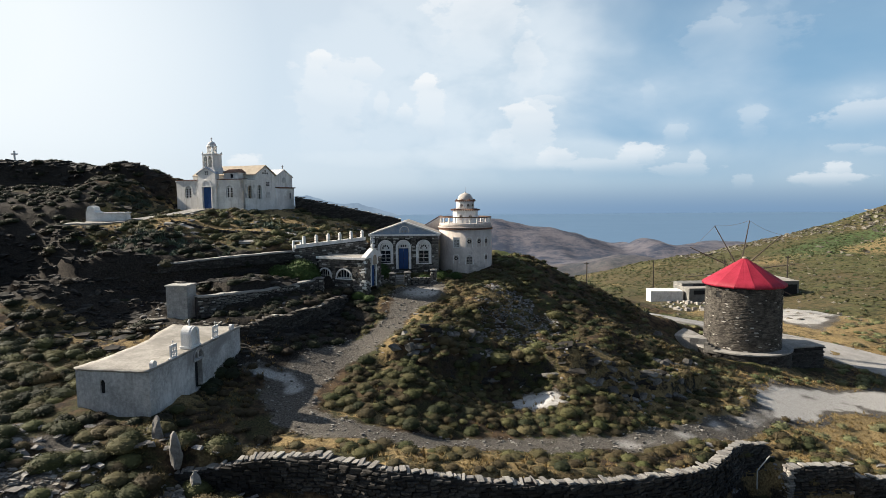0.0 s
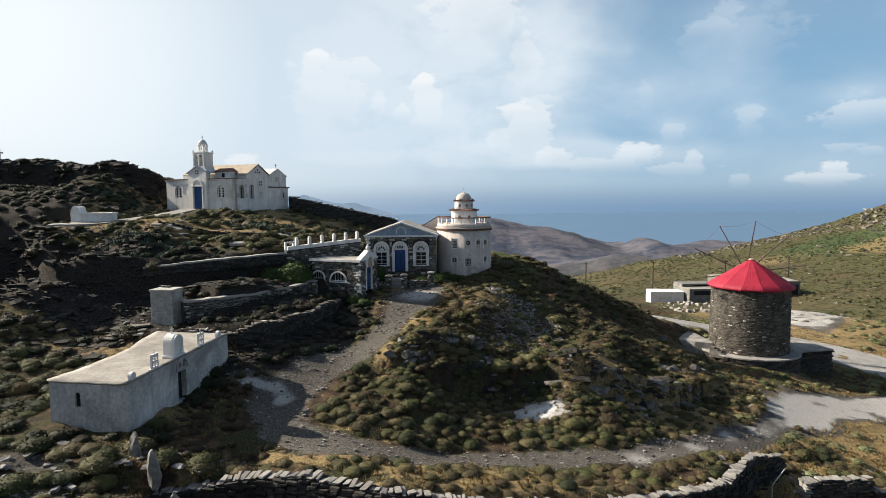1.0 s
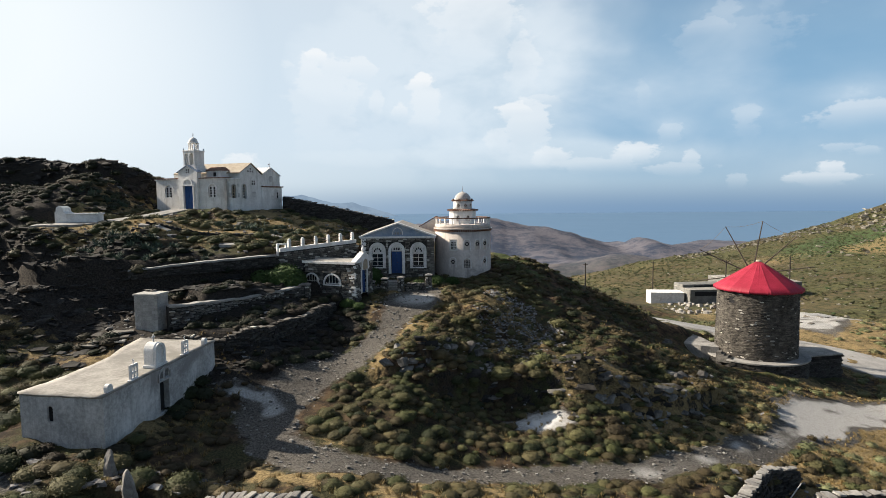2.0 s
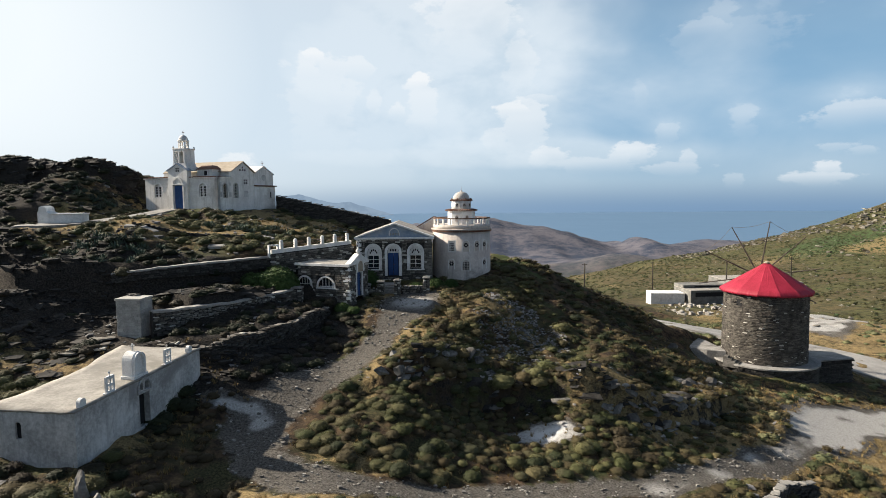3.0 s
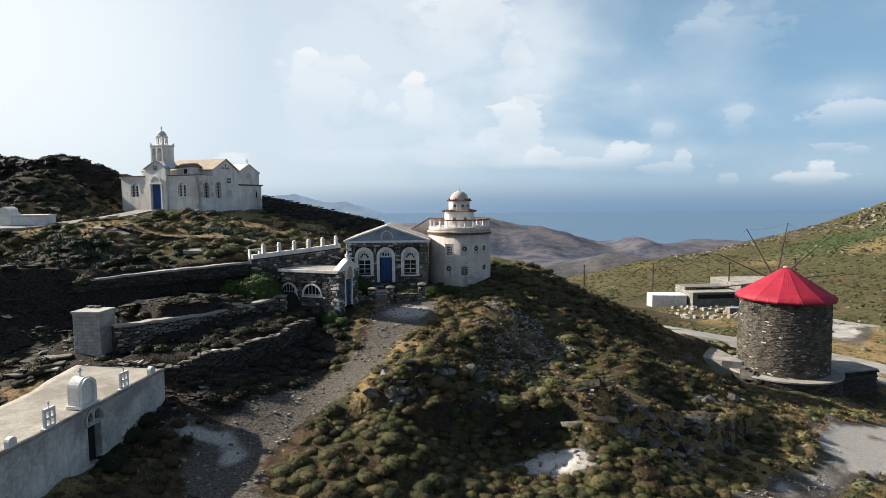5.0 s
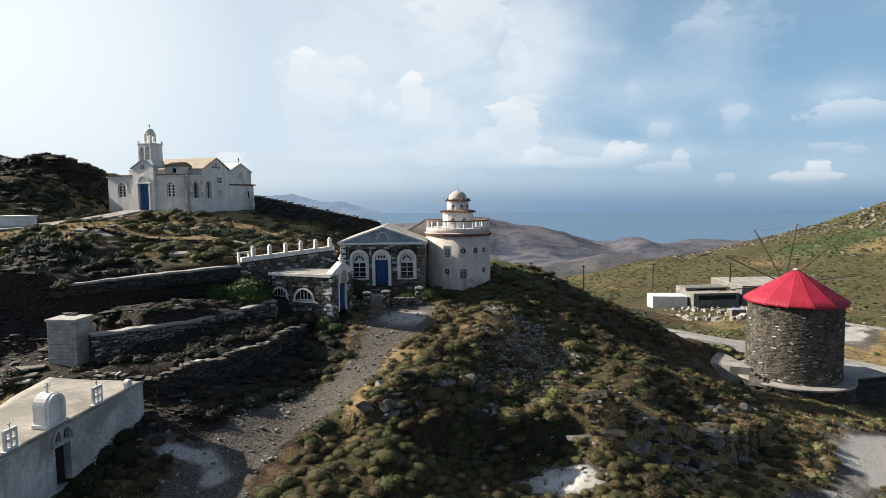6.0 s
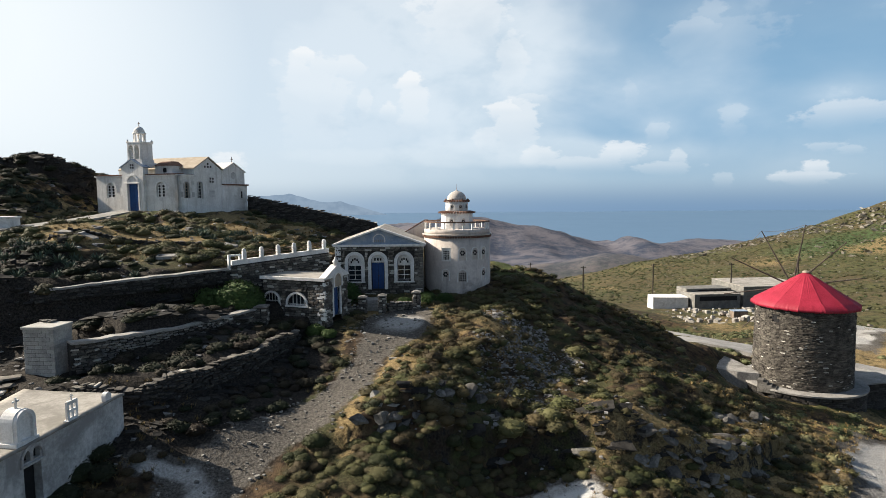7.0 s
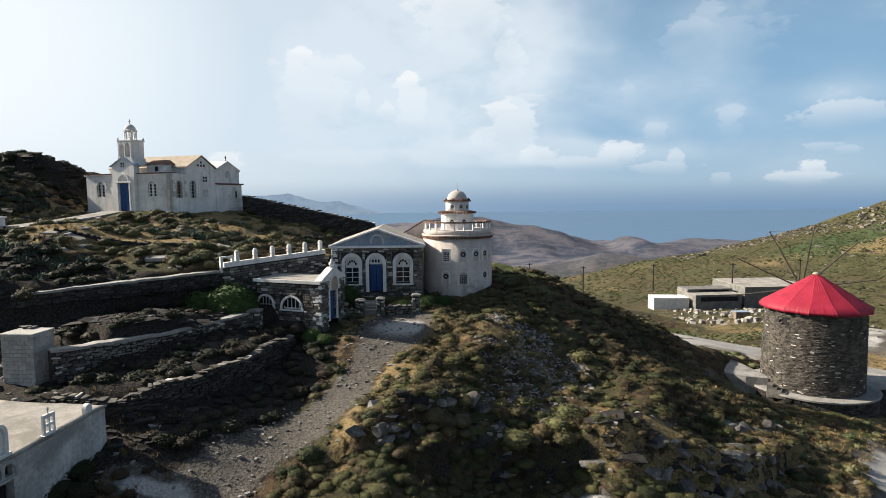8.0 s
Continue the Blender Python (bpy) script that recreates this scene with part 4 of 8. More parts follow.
def build_mill():
    rng = random.Random(11)
    mill = thing("windmill", pose(*MILL), "round dark schist windmill with red metal cap and bare arms", "windmill")
    H = 6.78
    radius = lambda z: 3.78 - 0.10 * z / H
    body = part("wall", lathe([(radius(0) - 0.10, -0.2), (radius(H) - 0.10, H)], 56), BACKING, mill, "dark mortared core of the round wall")
    front, rest = [], []
    z = 0.02
    while z < H - 0.04:
        h = rng.uniform(0.055, 0.115)
        a = rng.uniform(0, 0.3)
        end = a + 2 * math.pi
        r = radius(z)
        while a < end:
            L = rng.uniform(0.14, 0.44)
            mid = a + L / r / 2
            k = r - 0.11 + rng.uniform(-0.04, 0.04)
            if not (abs((mid % (2 * math.pi)) - radians(203)) < 0.085 and 5.35 < z < 6.0):
                m = pose(k * math.cos(mid), k * math.sin(mid), z + h / 2, 0, rng.uniform(-2, 2), math.degrees(mid) + 90) @ Matrix.Diagonal((L * 1.03, 0.26, h * 0.98, 1))
                deg = math.degrees(mid) % 360
                (front if 232 < deg < 262 and z < 5.2 else rest).append(m)
            a += L / r
        z += h
    for m in front[:300]:
        piece("stone", rng.choice(MILLSTONES), m, body)
    joined("stonework", rest + front[300:], MILLSTONE, body, seed=3)
    # small square window high in the wall
    wm = pose(0, 0, 0, 0, 0, 203 + 90)
    part("window", moved(boxes((-0.30, 0.30, -3.62, -3.50, 5.35, 6.0)), wm), DARK, mill, "small dark square window")
    # red corrugated cap in fourteen sheets
    R, z0, z1, n = 4.0, 6.75, 9.35, 14
    for i in range(n):
        mid = 2 * math.pi * (i + 0.5) / n
        bm = bmesh.new()
        rows, cols = 7, 27
        grid = []
        for j in range(rows + 1):
            r = 0.10 + (R - 0.10) * j / rows
            half = r * math.tan(math.pi / n) * 1.012
            line = []
            for c in range(cols + 1):
                u = half * (2 * c / cols - 1)
                rr = r + (rng.uniform(-0.02, 0.02) if j == rows else 0)
                zz = z1 - (z1 - z0) * (r - 0.10) / (R - 0.10) + 0.014 * math.cos(u / 0.13 * 2 * math.pi) + (0.004 if i % 2 else 0)
                line.append(bm.verts.new((rr * math.cos(mid) - u * math.sin(mid), rr * math.sin(mid) + u * math.cos(mid), zz)))
            grid.append(line)
        for a, b in zip(grid[:-1], grid[1:]):
            for c in range(cols):
                bm.faces.new((a[c], b[c], b[c + 1], a[c + 1]))
        # turned-down edge
        low = [bm.verts.new((v.co.x * 1.004, v.co.y * 1.004, v.co.z - 0.24 + rng.uniform(-0.03, 0.03))) for v in grid[-1]]
        for c in range(cols):
            bm.faces.new((grid[-1][c], low[c], low[c + 1], grid[-1][c + 1]))
        ob = soft(part("roof_sheet", bm, RED, mill))
        ob.modifiers.new("thick", "SOLIDIFY").thickness = 0.012
    part("roof_peak", lathe([(0.28, 9.30), (0.24, 9.40), (0.10, 9.46)], 12), TAN, mill, "small pale cap on the peak")
    # shaft, hub and ten arms on the far side
    hub = Vector((2.0, 4.85, 7.35))
    part("shaft", pole(bmesh.new(), (0.5, 1.2, 7.3), hub + Vector((0.2, 0.5, 0.02)), 0.16, 0.20, 10), WOOD, mill)
    part("hub", pole(bmesh.new(), hub - Vector((0.1, 0.25, 0)), hub + Vector((0.1, 0.25, 0)), 0.30, 0.30, 12), WOOD, mill)
    tips = []
    for i in range(10):
        a = radians(8 + 36 * i)
        tip = hub + Vector((5.5 * math.sin(a), -2.2 * math.sin(a), 5.85 * math.cos(a)))
        if tip.z < 0.6:
            tip = hub + (tip - hub) * ((hub.z - 0.6) / (hub.z - tip.z))
        tips.append(tip)
        part("sail_arm", pole(bmesh.new(), hub, tip, 0.085, 0.05, 7), ARM, mill)
    for i in (8, 9, 0):
        a, b = tips[i], tips[(i + 1) % 10]
        bm = bmesh.new()
        prev = a
        for k in range(1, 9):
            p = a.lerp(b, k / 8) - Vector((0, 0, 0.25 * math.sin(math.pi * k / 8)))
            pole(bm, prev, p, 0.014, 0.014, 4)
            prev = p
        part("rope", bm, WOOD, mill)


def build_platform():
    x, y, z = MILL
    rng = random.Random(5)
    plat = thing("stone_platform", pose(x, y, z), "low round stone platform with a pale paved top", "platform")
    part("core", lathe([(4.55, -2.9), (4.55, -0.12)], 48), BACKING, plat)
    bm = lathe([(4.86, -0.16), (4.88, -0.02), (4.82, 0.0)], 60)
    part("paving", bm, PAVING, plat, "pale cracked cement paving")
    front, rest = [], []
    for k in range(17):
        zz = -0.22 - 0.16 * k
        a = rng.uniform(0, 0.2)
        while a < 2 * math.pi + 0.1:
            L = rng.uniform(0.3, 0.7)
            m = pose(4.62 * math.cos(a), 4.62 * math.sin(a), zz, 0, 0, math.degrees(a) + 90) @ Matrix.Diagonal((L, 0.24, 0.155, 1))
            (front if 215 < math.degrees(a) % 360 < 330 else rest).append(m)
            a += L / 4.82
    for m in front[:280]:
        piece("stone", rng.choice(SHADED_STONES), m, plat)
    joined("stonework", rest + front[280:], LEDGE, plat, seed=8)
    block = thing("stone_terrace", pose(37.35, 63.3, -6.6, 0, 0, 12), "stone terrace block beside the windmill, stones darkened for shade", "terrace")
    part("core", boxes((-2.6, 2.75, -1.9, 2.3, 0.0, 2.62)), BACKING, block)
    part("paving", boxes((-2.9, 3.0, -2.15, 2.5, 2.62, 2.76), bevel=0.03), PAVING, block, "pale paved top")
    mats = []
    for k in range(16):
        for (ax, ay, bx, by) in ((-2.6, -2.0, 2.85, -2.0), (2.85, -2.0, 2.85, 2.4)):
            s, n = 0.0, math.hypot(bx - ax, by - ay)
            while s < n:
                L = rng.uniform(0.3, 0.7)
                u = min(s + L / 2, n) / n
                mats.append(pose(ax + (bx - ax) * u, ay + (by - ay) * u, 0.1 + 0.16 * k, 0, 0, math.degrees(math.atan2(by - ay, bx - ax))) @ Matrix.Diagonal((L, 0.24, 0.155, 1)))
                s += L
    for m in mats[:280]:
        piece("stone", rng.choice(SHADED_STONES), m, block)
    if mats[280:]:
        joined("stonework", mats[280:], LEDGE, block, seed=9)
    steps = thing("stone_steps", pose(27.6, 60.9, -3.85, 0, 0, -38) @ Matrix.Diagonal((0.72, 0.72, 0.9, 1)), "short flight of worn stone steps beside the mill", "steps")
    for i in range(4):
        part("step", boxes((-0.2, 1.75 - 0.45 * i, -0.5 + 0.03 * i, 0.75, 0.18 * i - 0.4, 0.18 * (i + 1) - 0.02), bevel=0.025), GREYROCK, steps)
    apron = bmesh.new()
    outline = [(25.6, 63.8), (26.7, 62.8), (28.3, 62.2), (28.5, 63.0), (28.4, 66.5), (27.5, 71.0), (25.5, 72.5), (24.8, 66.0)]
    lo = [apron.verts.new((px, py, -5.4)) for px, py in outline]
    hi = [apron.verts.new((px, py, -3.16 if py > 61.5 else -3.22)) for px, py in outline]
    apron.faces.new(lo[::-1])
    apron.faces.new(hi)
    for i in range(len(outline)):
        j = (i + 1) % len(outline)
        apron.faces.new((lo[i], lo[j], hi[j], hi[i]))
    tagged(part("pavement", apron, PAVING), "pale cement apron between the mill and the mound", "pavement", kind="structure")


# ---- house with a gable front, and the round tower beside it ----


def stone_face(parent, L, H, holes, seed, top=None, y=0.0, course=0.17, size=0.40, keep=300, bottom=0.0):
    """Schist stones over a wall's front, clear of its openings."""
    rng = random.Random(seed)
    mats, z = [], bottom
    while z < H:
        h = rng.uniform(0.8, 1.15) * course
        x = rng.uniform(-0.2, 0.0)
        while x < L:
            n = rng.uniform(0.6, 1.5) * size
            a, b = max(x, 0.0), min(x + n, L)
            for x0, x1, z0, z1 in holes:
                if z0 - 0.05 < z + h / 2 < z1 + 0.02:
                    if x0 - 0.02 < a < x1:
                        a = x1
                    if x0 < b < x1 + 0.02:
                        b = x0
                    if a < x0 and b > x1:
                        b = x0
            if b - a > 0.07 and (top is None or z + h < top((a + b) / 2)):
                mats.append(pose((a + b) / 2, y + rng.uniform(-0.02, 0.02), z + h / 2, 0, rng.uniform(-3, 3), rng.uniform(-3, 3)) @ Matrix.Diagonal((b - a, 0.16, h * 0.95, 1)))
            x += n
        z += h
    rng.shuffle(mats)
    for m in mats[:keep]:
        piece("stone", rng.choice(STONES), m, parent)
    if mats[keep:]:
        joined("stonework", mats[keep:], STONEWORK, parent, seed=seed)


def build_house():
    L, D, H, G = 6.85, 7.5, 3.45, 4.75
    house = thing("stone_house", pose(-7.35, 60.0, 4.9, 0, 0, 0), "schist house with pale blue gable and white arched surrounds", "house")
    doorx = 2.78
    openings = [(doorx, doorx + 1.05, 0.0, 2.75, True), (0.95, 2.0, 0.75, 2.75, True), (4.85, 5.9, 0.75, 2.75, True)]
    wall = part("front_wall", wall_with_openings(L, H, 0.5, openings), BACKING, house)
    holes = [(a - 0.27, b + 0.27, z0 - 0.1, z1 + 0.27) for a, b, z0, z1, _ in openings]
    stone_face(wall, L, H, holes, 21, y=-0.04, bottom=-0.6)
    part("footing", boxes((0.0, L, -0.02, 0.5, -1.2, 0.0)), BACKING, wall)
    part("side_wall", boxes((0.0, 0.5, 0.5, D, -1.2, H)), BLOCKWORK, house)
    part("side_wall", boxes((L - 0.5, L, 0.5, D, -1.2, H)), BLOCKWORK, house)
    part("rear_wall", boxes((0.5, L - 0.5, D - 0.5, D, -1.2, H)), BLOCKWORK, house)
    tri = [(0.0, H + 0.1), (L, H + 0.1), (L / 2, G)]
    gable = part("gable", prism(tri, 0.0, 0.4), PALEBLUE, house, "faded blue plastered gable")
    part("cornice", boxes((-0.2, L + 0.2, -0.16, 0.45, H - 0.06, H + 0.12), bevel=0.02), TRIM, house, "white moulded cornice")
    s = math.atan2(G - H - 0.1, L / 2)
    for sign in (-1, 1):
        bm = boxes((-0.25, math.hypot(L / 2, G - H - 0.1) + 0.02, -0.18, 0.5, 0.0, 0.14), bevel=0.015)
        m = pose(0, 0, H + 0.1, 0, -math.degrees(s), 0) if sign < 0 else Matrix.Translation((L, 0, H + 0.1)) @ Matrix.Diagonal((-1, 1, 1, 1)) @ pose(0, 0, 0, 0, -math.degrees(s), 0)
        moved(bm, m)
        bmesh.ops.recalc_face_normals(bm, faces=bm.faces[:])
        part("raking_cornice", bm, TRIM, house)
    for sign in (-1, 1):
        x0, x1 = (-0.2, L / 2) if sign < 0 else (L + 0.2, L / 2)
        za = H + 0.05
        bm = bmesh.new()
        q = [(x0, 0.4, za), (x1, 0.4, G), (x1, D + 0.1, G), (x0, D + 0.1, za)]
        if sign > 0:
            q = [q[1], q[0], q[3], q[2]]
        hexa(bm, q + [(x, y, z + 0.12) for x, y, z in q])
        part("roof", bm, ROOFTOP, house)
    part("plaque", moved(arch_band(-0.42, 0.42, 0.0, 0.62, 0.07, -0.05, 0.0), pose(L / 2, 0, H + 0.28)), TRIM, gable)
    part("vent_grille", boxes(*[(L / 2 - 0.38 + 0.15 * i, L / 2 - 0.30 + 0.15 * i, -0.03, 0.02, H + 0.3, H + 0.5) for i in range(6)]), MARBLE, gable)
    # white corner strip and rough quoins
    part("corner_strip", boxes((-0.05, 0.42, -0.10, 0.1, -0.6, H - 0.06), bevel=0.02), TRIM, house)
    for i in range(11):
        w = 0.62 if i % 2 else 0.38
        part("quoin", boxes((L - w, L + 0.07, -0.12, 0.3, 0.31 * i - 0.25, 0.31 * i + 0.02), bevel=0.03), GREYROCK, house)
    for a, b, z0, z1, _ in openings:
        part("surround", arch_band(a, b, z0 if z0 == 0 else z0 - 0.12, z1, 0.26, -0.09, 0.12), TRIM, house, "white arched surround")
    door = part("door", boxes((doorx + 0.06, doorx + 0.51, 0.18, 0.24, 0.02, 2.1), (doorx + 0.54, doorx + 0.99, 0.18, 0.24, 0.02, 2.1), bevel=0.01), BLUE, house, "blue double door")
    part("door_knob", lathe([(0.03, 0), (0.04, 0.03), (0.02, 0.06)], 8), RAIL, door).matrix_local = pose(doorx + 0.6, 0.18, 1.05, 90)
    tr = [(doorx + 0.01, 2.12), (doorx + 1.04, 2.12)] + [(x, arch_top(x, doorx, doorx + 1.05, 2.74)) for x in np.linspace(doorx + 1.04, doorx + 0.01, 9)]
    fan = part("fanlight", prism(tr, 0.16, 0.24), TRIM, house, "white pierced panel over the door")
    for i in range(3):
        part("slot", boxes((doorx + 0.22 + 0.22 * i, doorx + 0.36 + 0.22 * i, 0.14, 0.17, 2.26, 2.48)), DARK, fan)
    for a, b, z0, z1, _ in openings[1:]:
        fan = part("fanlight", prism([(a + 0.01, 1.92), (b - 0.01, 1.92)] + [(x, arch_top(x, a, b, z1 - 0.01)) for x in np.linspace(b - 0.01, a + 0.01, 9)], 0.16, 0.24), TRIM, house, "white pierced half-round panel")
        for i in range(5):
            t = math.pi * (i + 0.5) / 5
            cx, cz = (a + b) / 2 + 0.30 * math.cos(t), 2.06 + 0.34 * math.sin(t)
            part("slot", boxes((cx - 0.06, cx + 0.06, 0.14, 0.17, cz - 0.09, cz + 0.09)), DARK, fan)
        rod_window(house, Matrix.Translation((a + 0.02, 0.02, z0)), 1.01, 1.14, False, (2, 3))
        part("sill", boxes((a - 0.3, b + 0.3, -0.14, 0.2, z0 - 0.22, z0 - 0.12), bevel=0.015), TRIM, house)


TOWER = (2.46, 64.4, 4.0)


def curved_window(parent, ang, r, z, w, h, material, arched, star=False):
    """A recess with a pierced screen in the tower's round wall."""
    m = pose(0, 0, 0, 0, 0, ang + 90) @ Matrix.Translation((-w / 2, -r, z))
    if arched:
        part("surround", moved(arch_band(0, w, 0, h, 0.07, -0.05, 0.06), m), TRIM, parent)
    else:
        part("surround", moved(boxes((-0.07, 0.0, -0.05, 0.06, -0.07, h + 0.07), (w, w + 0.07, -0.05, 0.06, -0.07, h + 0.07), (0, w, -0.05, 0.06, h, h + 0.07), (0, w, -0.05, 0.06, -0.07, 0)), m), TRIM, parent)
    top = (lambda x: arch_top(x, 0, w, h)) if arched else (lambda x: h)
    outline = [(0, 0), (w, 0)] + [(x, top(x)) for x in np.linspace(w, 0, 9)]
    screen = part("screen", moved(prism(outline, -0.015, 0.05), m), material, parent)
    holes = []
    if star:
        cx, cz, k = w / 2, h * 0.58, 0.12 * w
        for i in range(6):
            t = 2 * math.pi * i / 6
            px, pz = cx + w * 0.27 * math.cos(t), cz + w * 0.27 * math.sin(t)
            holes.append((px - k, px + k, -0.03, -0.016, pz - k, pz + k))
    else:
        for i in range(4):
            for k in range(5):
                holes.append((0.08 + (w - 0.16) * i / 4 + 0.02, 0.08 + (w - 0.16) * (i + 1) / 4 - 0.02, -0.03, -0.016, 0.06 + (h * 0.75) * k / 5 + 0.02, 0.06 + (h * 0.75) * (k + 1) / 5 - 0.02))
    for b in holes:
        part("piercing", moved(boxes(b), m), DARK, screen)


def build_tower():
    tower = thing("round_tower", pose(*TOWER), "round cream-plastered tower with a railed terrace and small dome", "tower")
    R = 2.86
    soft(part("wall", lathe([(R + 0.12, -1.5), (R + 0.10, 0.3), (R + 0.02, 0.9), (R, 5.0)], 64), PLASTER, tower, "stained cream plaster"))
    bm = bmesh.new()
    for i in range(84):
        a = 2 * math.pi * i / 84
        hexa(bm, [(r * math.cos(a + d), r * math.sin(a + d), z) for z in (4.78, 4.93) for r, d in ((R - 0.05, -0.026), (R + 0.11, -0.026), (R + 0.11, 0.026), (R - 0.05, 0.026))])
    part("brick_band", bm, TILE, tower, "band of clay bricks under the terrace")
    part("cornice", lathe([(R, 4.94), (R + 0.14, 4.97), (R + 0.16, 5.05), (R + 0.02, 5.08)], 64), PLASTER, tower)
    soft(part("parapet", lathe([(R - 0.02, 5.07), (R - 0.02, 5.42), (R - 0.08, 5.45)], 64), PLASTER, tower))
    n = 22
    for i in range(n):
        a = 2 * math.pi * i / n
        part("baluster", moved(boxes((-0.055, 0.055, -0.055, 0.055, 5.42, 6.02), bevel=0.012), pose((R - 0.12) * math.cos(a), (R - 0.12) * math.sin(a), 0, 0, 0, math.degrees(a))), TRIM, tower)
    bm = bmesh.new()
    for i in range(48):
        a, b = 2 * math.pi * i / 48, 2 * math.pi * (i + 1) / 48
        hexa(bm, [(r * math.cos(t), r * math.sin(t), z) for z in (6.02, 6.13) for r, t in ((R - 0.22, a), (R - 0.02, a), (R - 0.02, b), (R - 0.22, b))])
    bmesh.ops.remove_doubles(bm, verts=bm.verts[:], dist=1e-4)
    part("rail", bm, RAIL, tower, "rust-brown top rail")
    # upper stages
    part("drum", lathe([(1.36, 5.2), (1.36, 6.75), (1.40, 6.82)], 8), TRIM, tower, "white eight-sided drum")
    bm = bmesh.new()
    for i in range(40):
        a = 2 * math.pi * i / 40
        pole(bm, (1.20 * math.cos(a), 1.20 * math.sin(a), 6.93), (1.60 * math.cos(a), 1.60 * math.sin(a), 6.83), 0.07, 0.08, 6)
    part("tile_edge", bm, TILE, tower, "row of brown clay tiles")
    soft(part("lantern", lathe([(0.98, 6.8), (0.96, 7.75)], 24), TRIM, tower))
    bm = bmesh.new()
    for i in range(28):
        a = 2 * math.pi * i / 28
        pole(bm, (0.88 * math.cos(a), 0.88 * math.sin(a), 7.86), (1.14 * math.cos(a), 1.14 * math.sin(a), 7.79), 0.06, 0.07, 6)
    part("tile_edge", bm, TILE, tower)
    for i in range(8):
        a = 2 * math.pi * (i + 0.5) / 8
        part("crest", moved(lathe([(0.07, 7.84), (0.09, 7.92), (0.02, 8.02)], 6), Matrix.Translation((1.03 * math.cos(a), 1.03 * math.sin(a), 0))), TILE, tower)
    soft(part("dome", lathe([(0.84, 7.84), (0.83, 8.02), (0.74, 8.28), (0.55, 8.50), (0.30, 8.63), (0.10, 8.67), (0.09, 8.74), (0.02, 8.78)], 28), OLDDOME, tower))
    part("finial", pole(bmesh.new(), (0, 0, 8.7), (0, 0, 9.25), 0.018, 0.008, 5), RAIL, tower)
    for ang, z, w, h, m, arched, star in ((249, 2.95, 0.66, 1.0, TRIM, False, False), (276, 2.95, 0.56, 1.05, PLASTER, True, True), (298, 3.0, 0.54, 0.98, PLASTER, True, True), (317, 3.0, 0.54, 0.98, PLASTER, True, True),
                                          (248, 1.25, 0.56, 0.95, PLASTER, True, True), (276, 1.15, 0.74, 1.0, PLASTER, True, False), (317, 1.25, 0.54, 0.98, PLASTER, True, True)):
        curved_window(tower, ang, R + 0.0, z, w, h, m, arched, star)
    for ang in (245, 285, 320):
        curved_window(tower, ang, 0.985, 7.05, 0.30, 0.48, PLASTER, True, True)
    for ang in (247.5, 292.5):
        curved_window(tower, ang, 1.27, 5.75, 0.36, 0.62, PLASTER, True, True)
    # sloping stair parapet that climbs from the house
    bm = prism([(-4.7, 3.2), (-2.5, 4.3), (-2.5, 6.05), (-2.75, 6.05), (-4.7, 4.9)], 1.0, 1.25)
    part("stair_parapet", bm, PLASTER, tower)
    part("stair_rail", prism([(-4.8, 4.9), (-2.75, 6.1), (-2.5, 6.1), (-2.5, 6.2), (-2.8, 6.2), (-4.8, 5.0)], 0.95, 1.3), RAIL, tower)


# ---- gatehouse ----


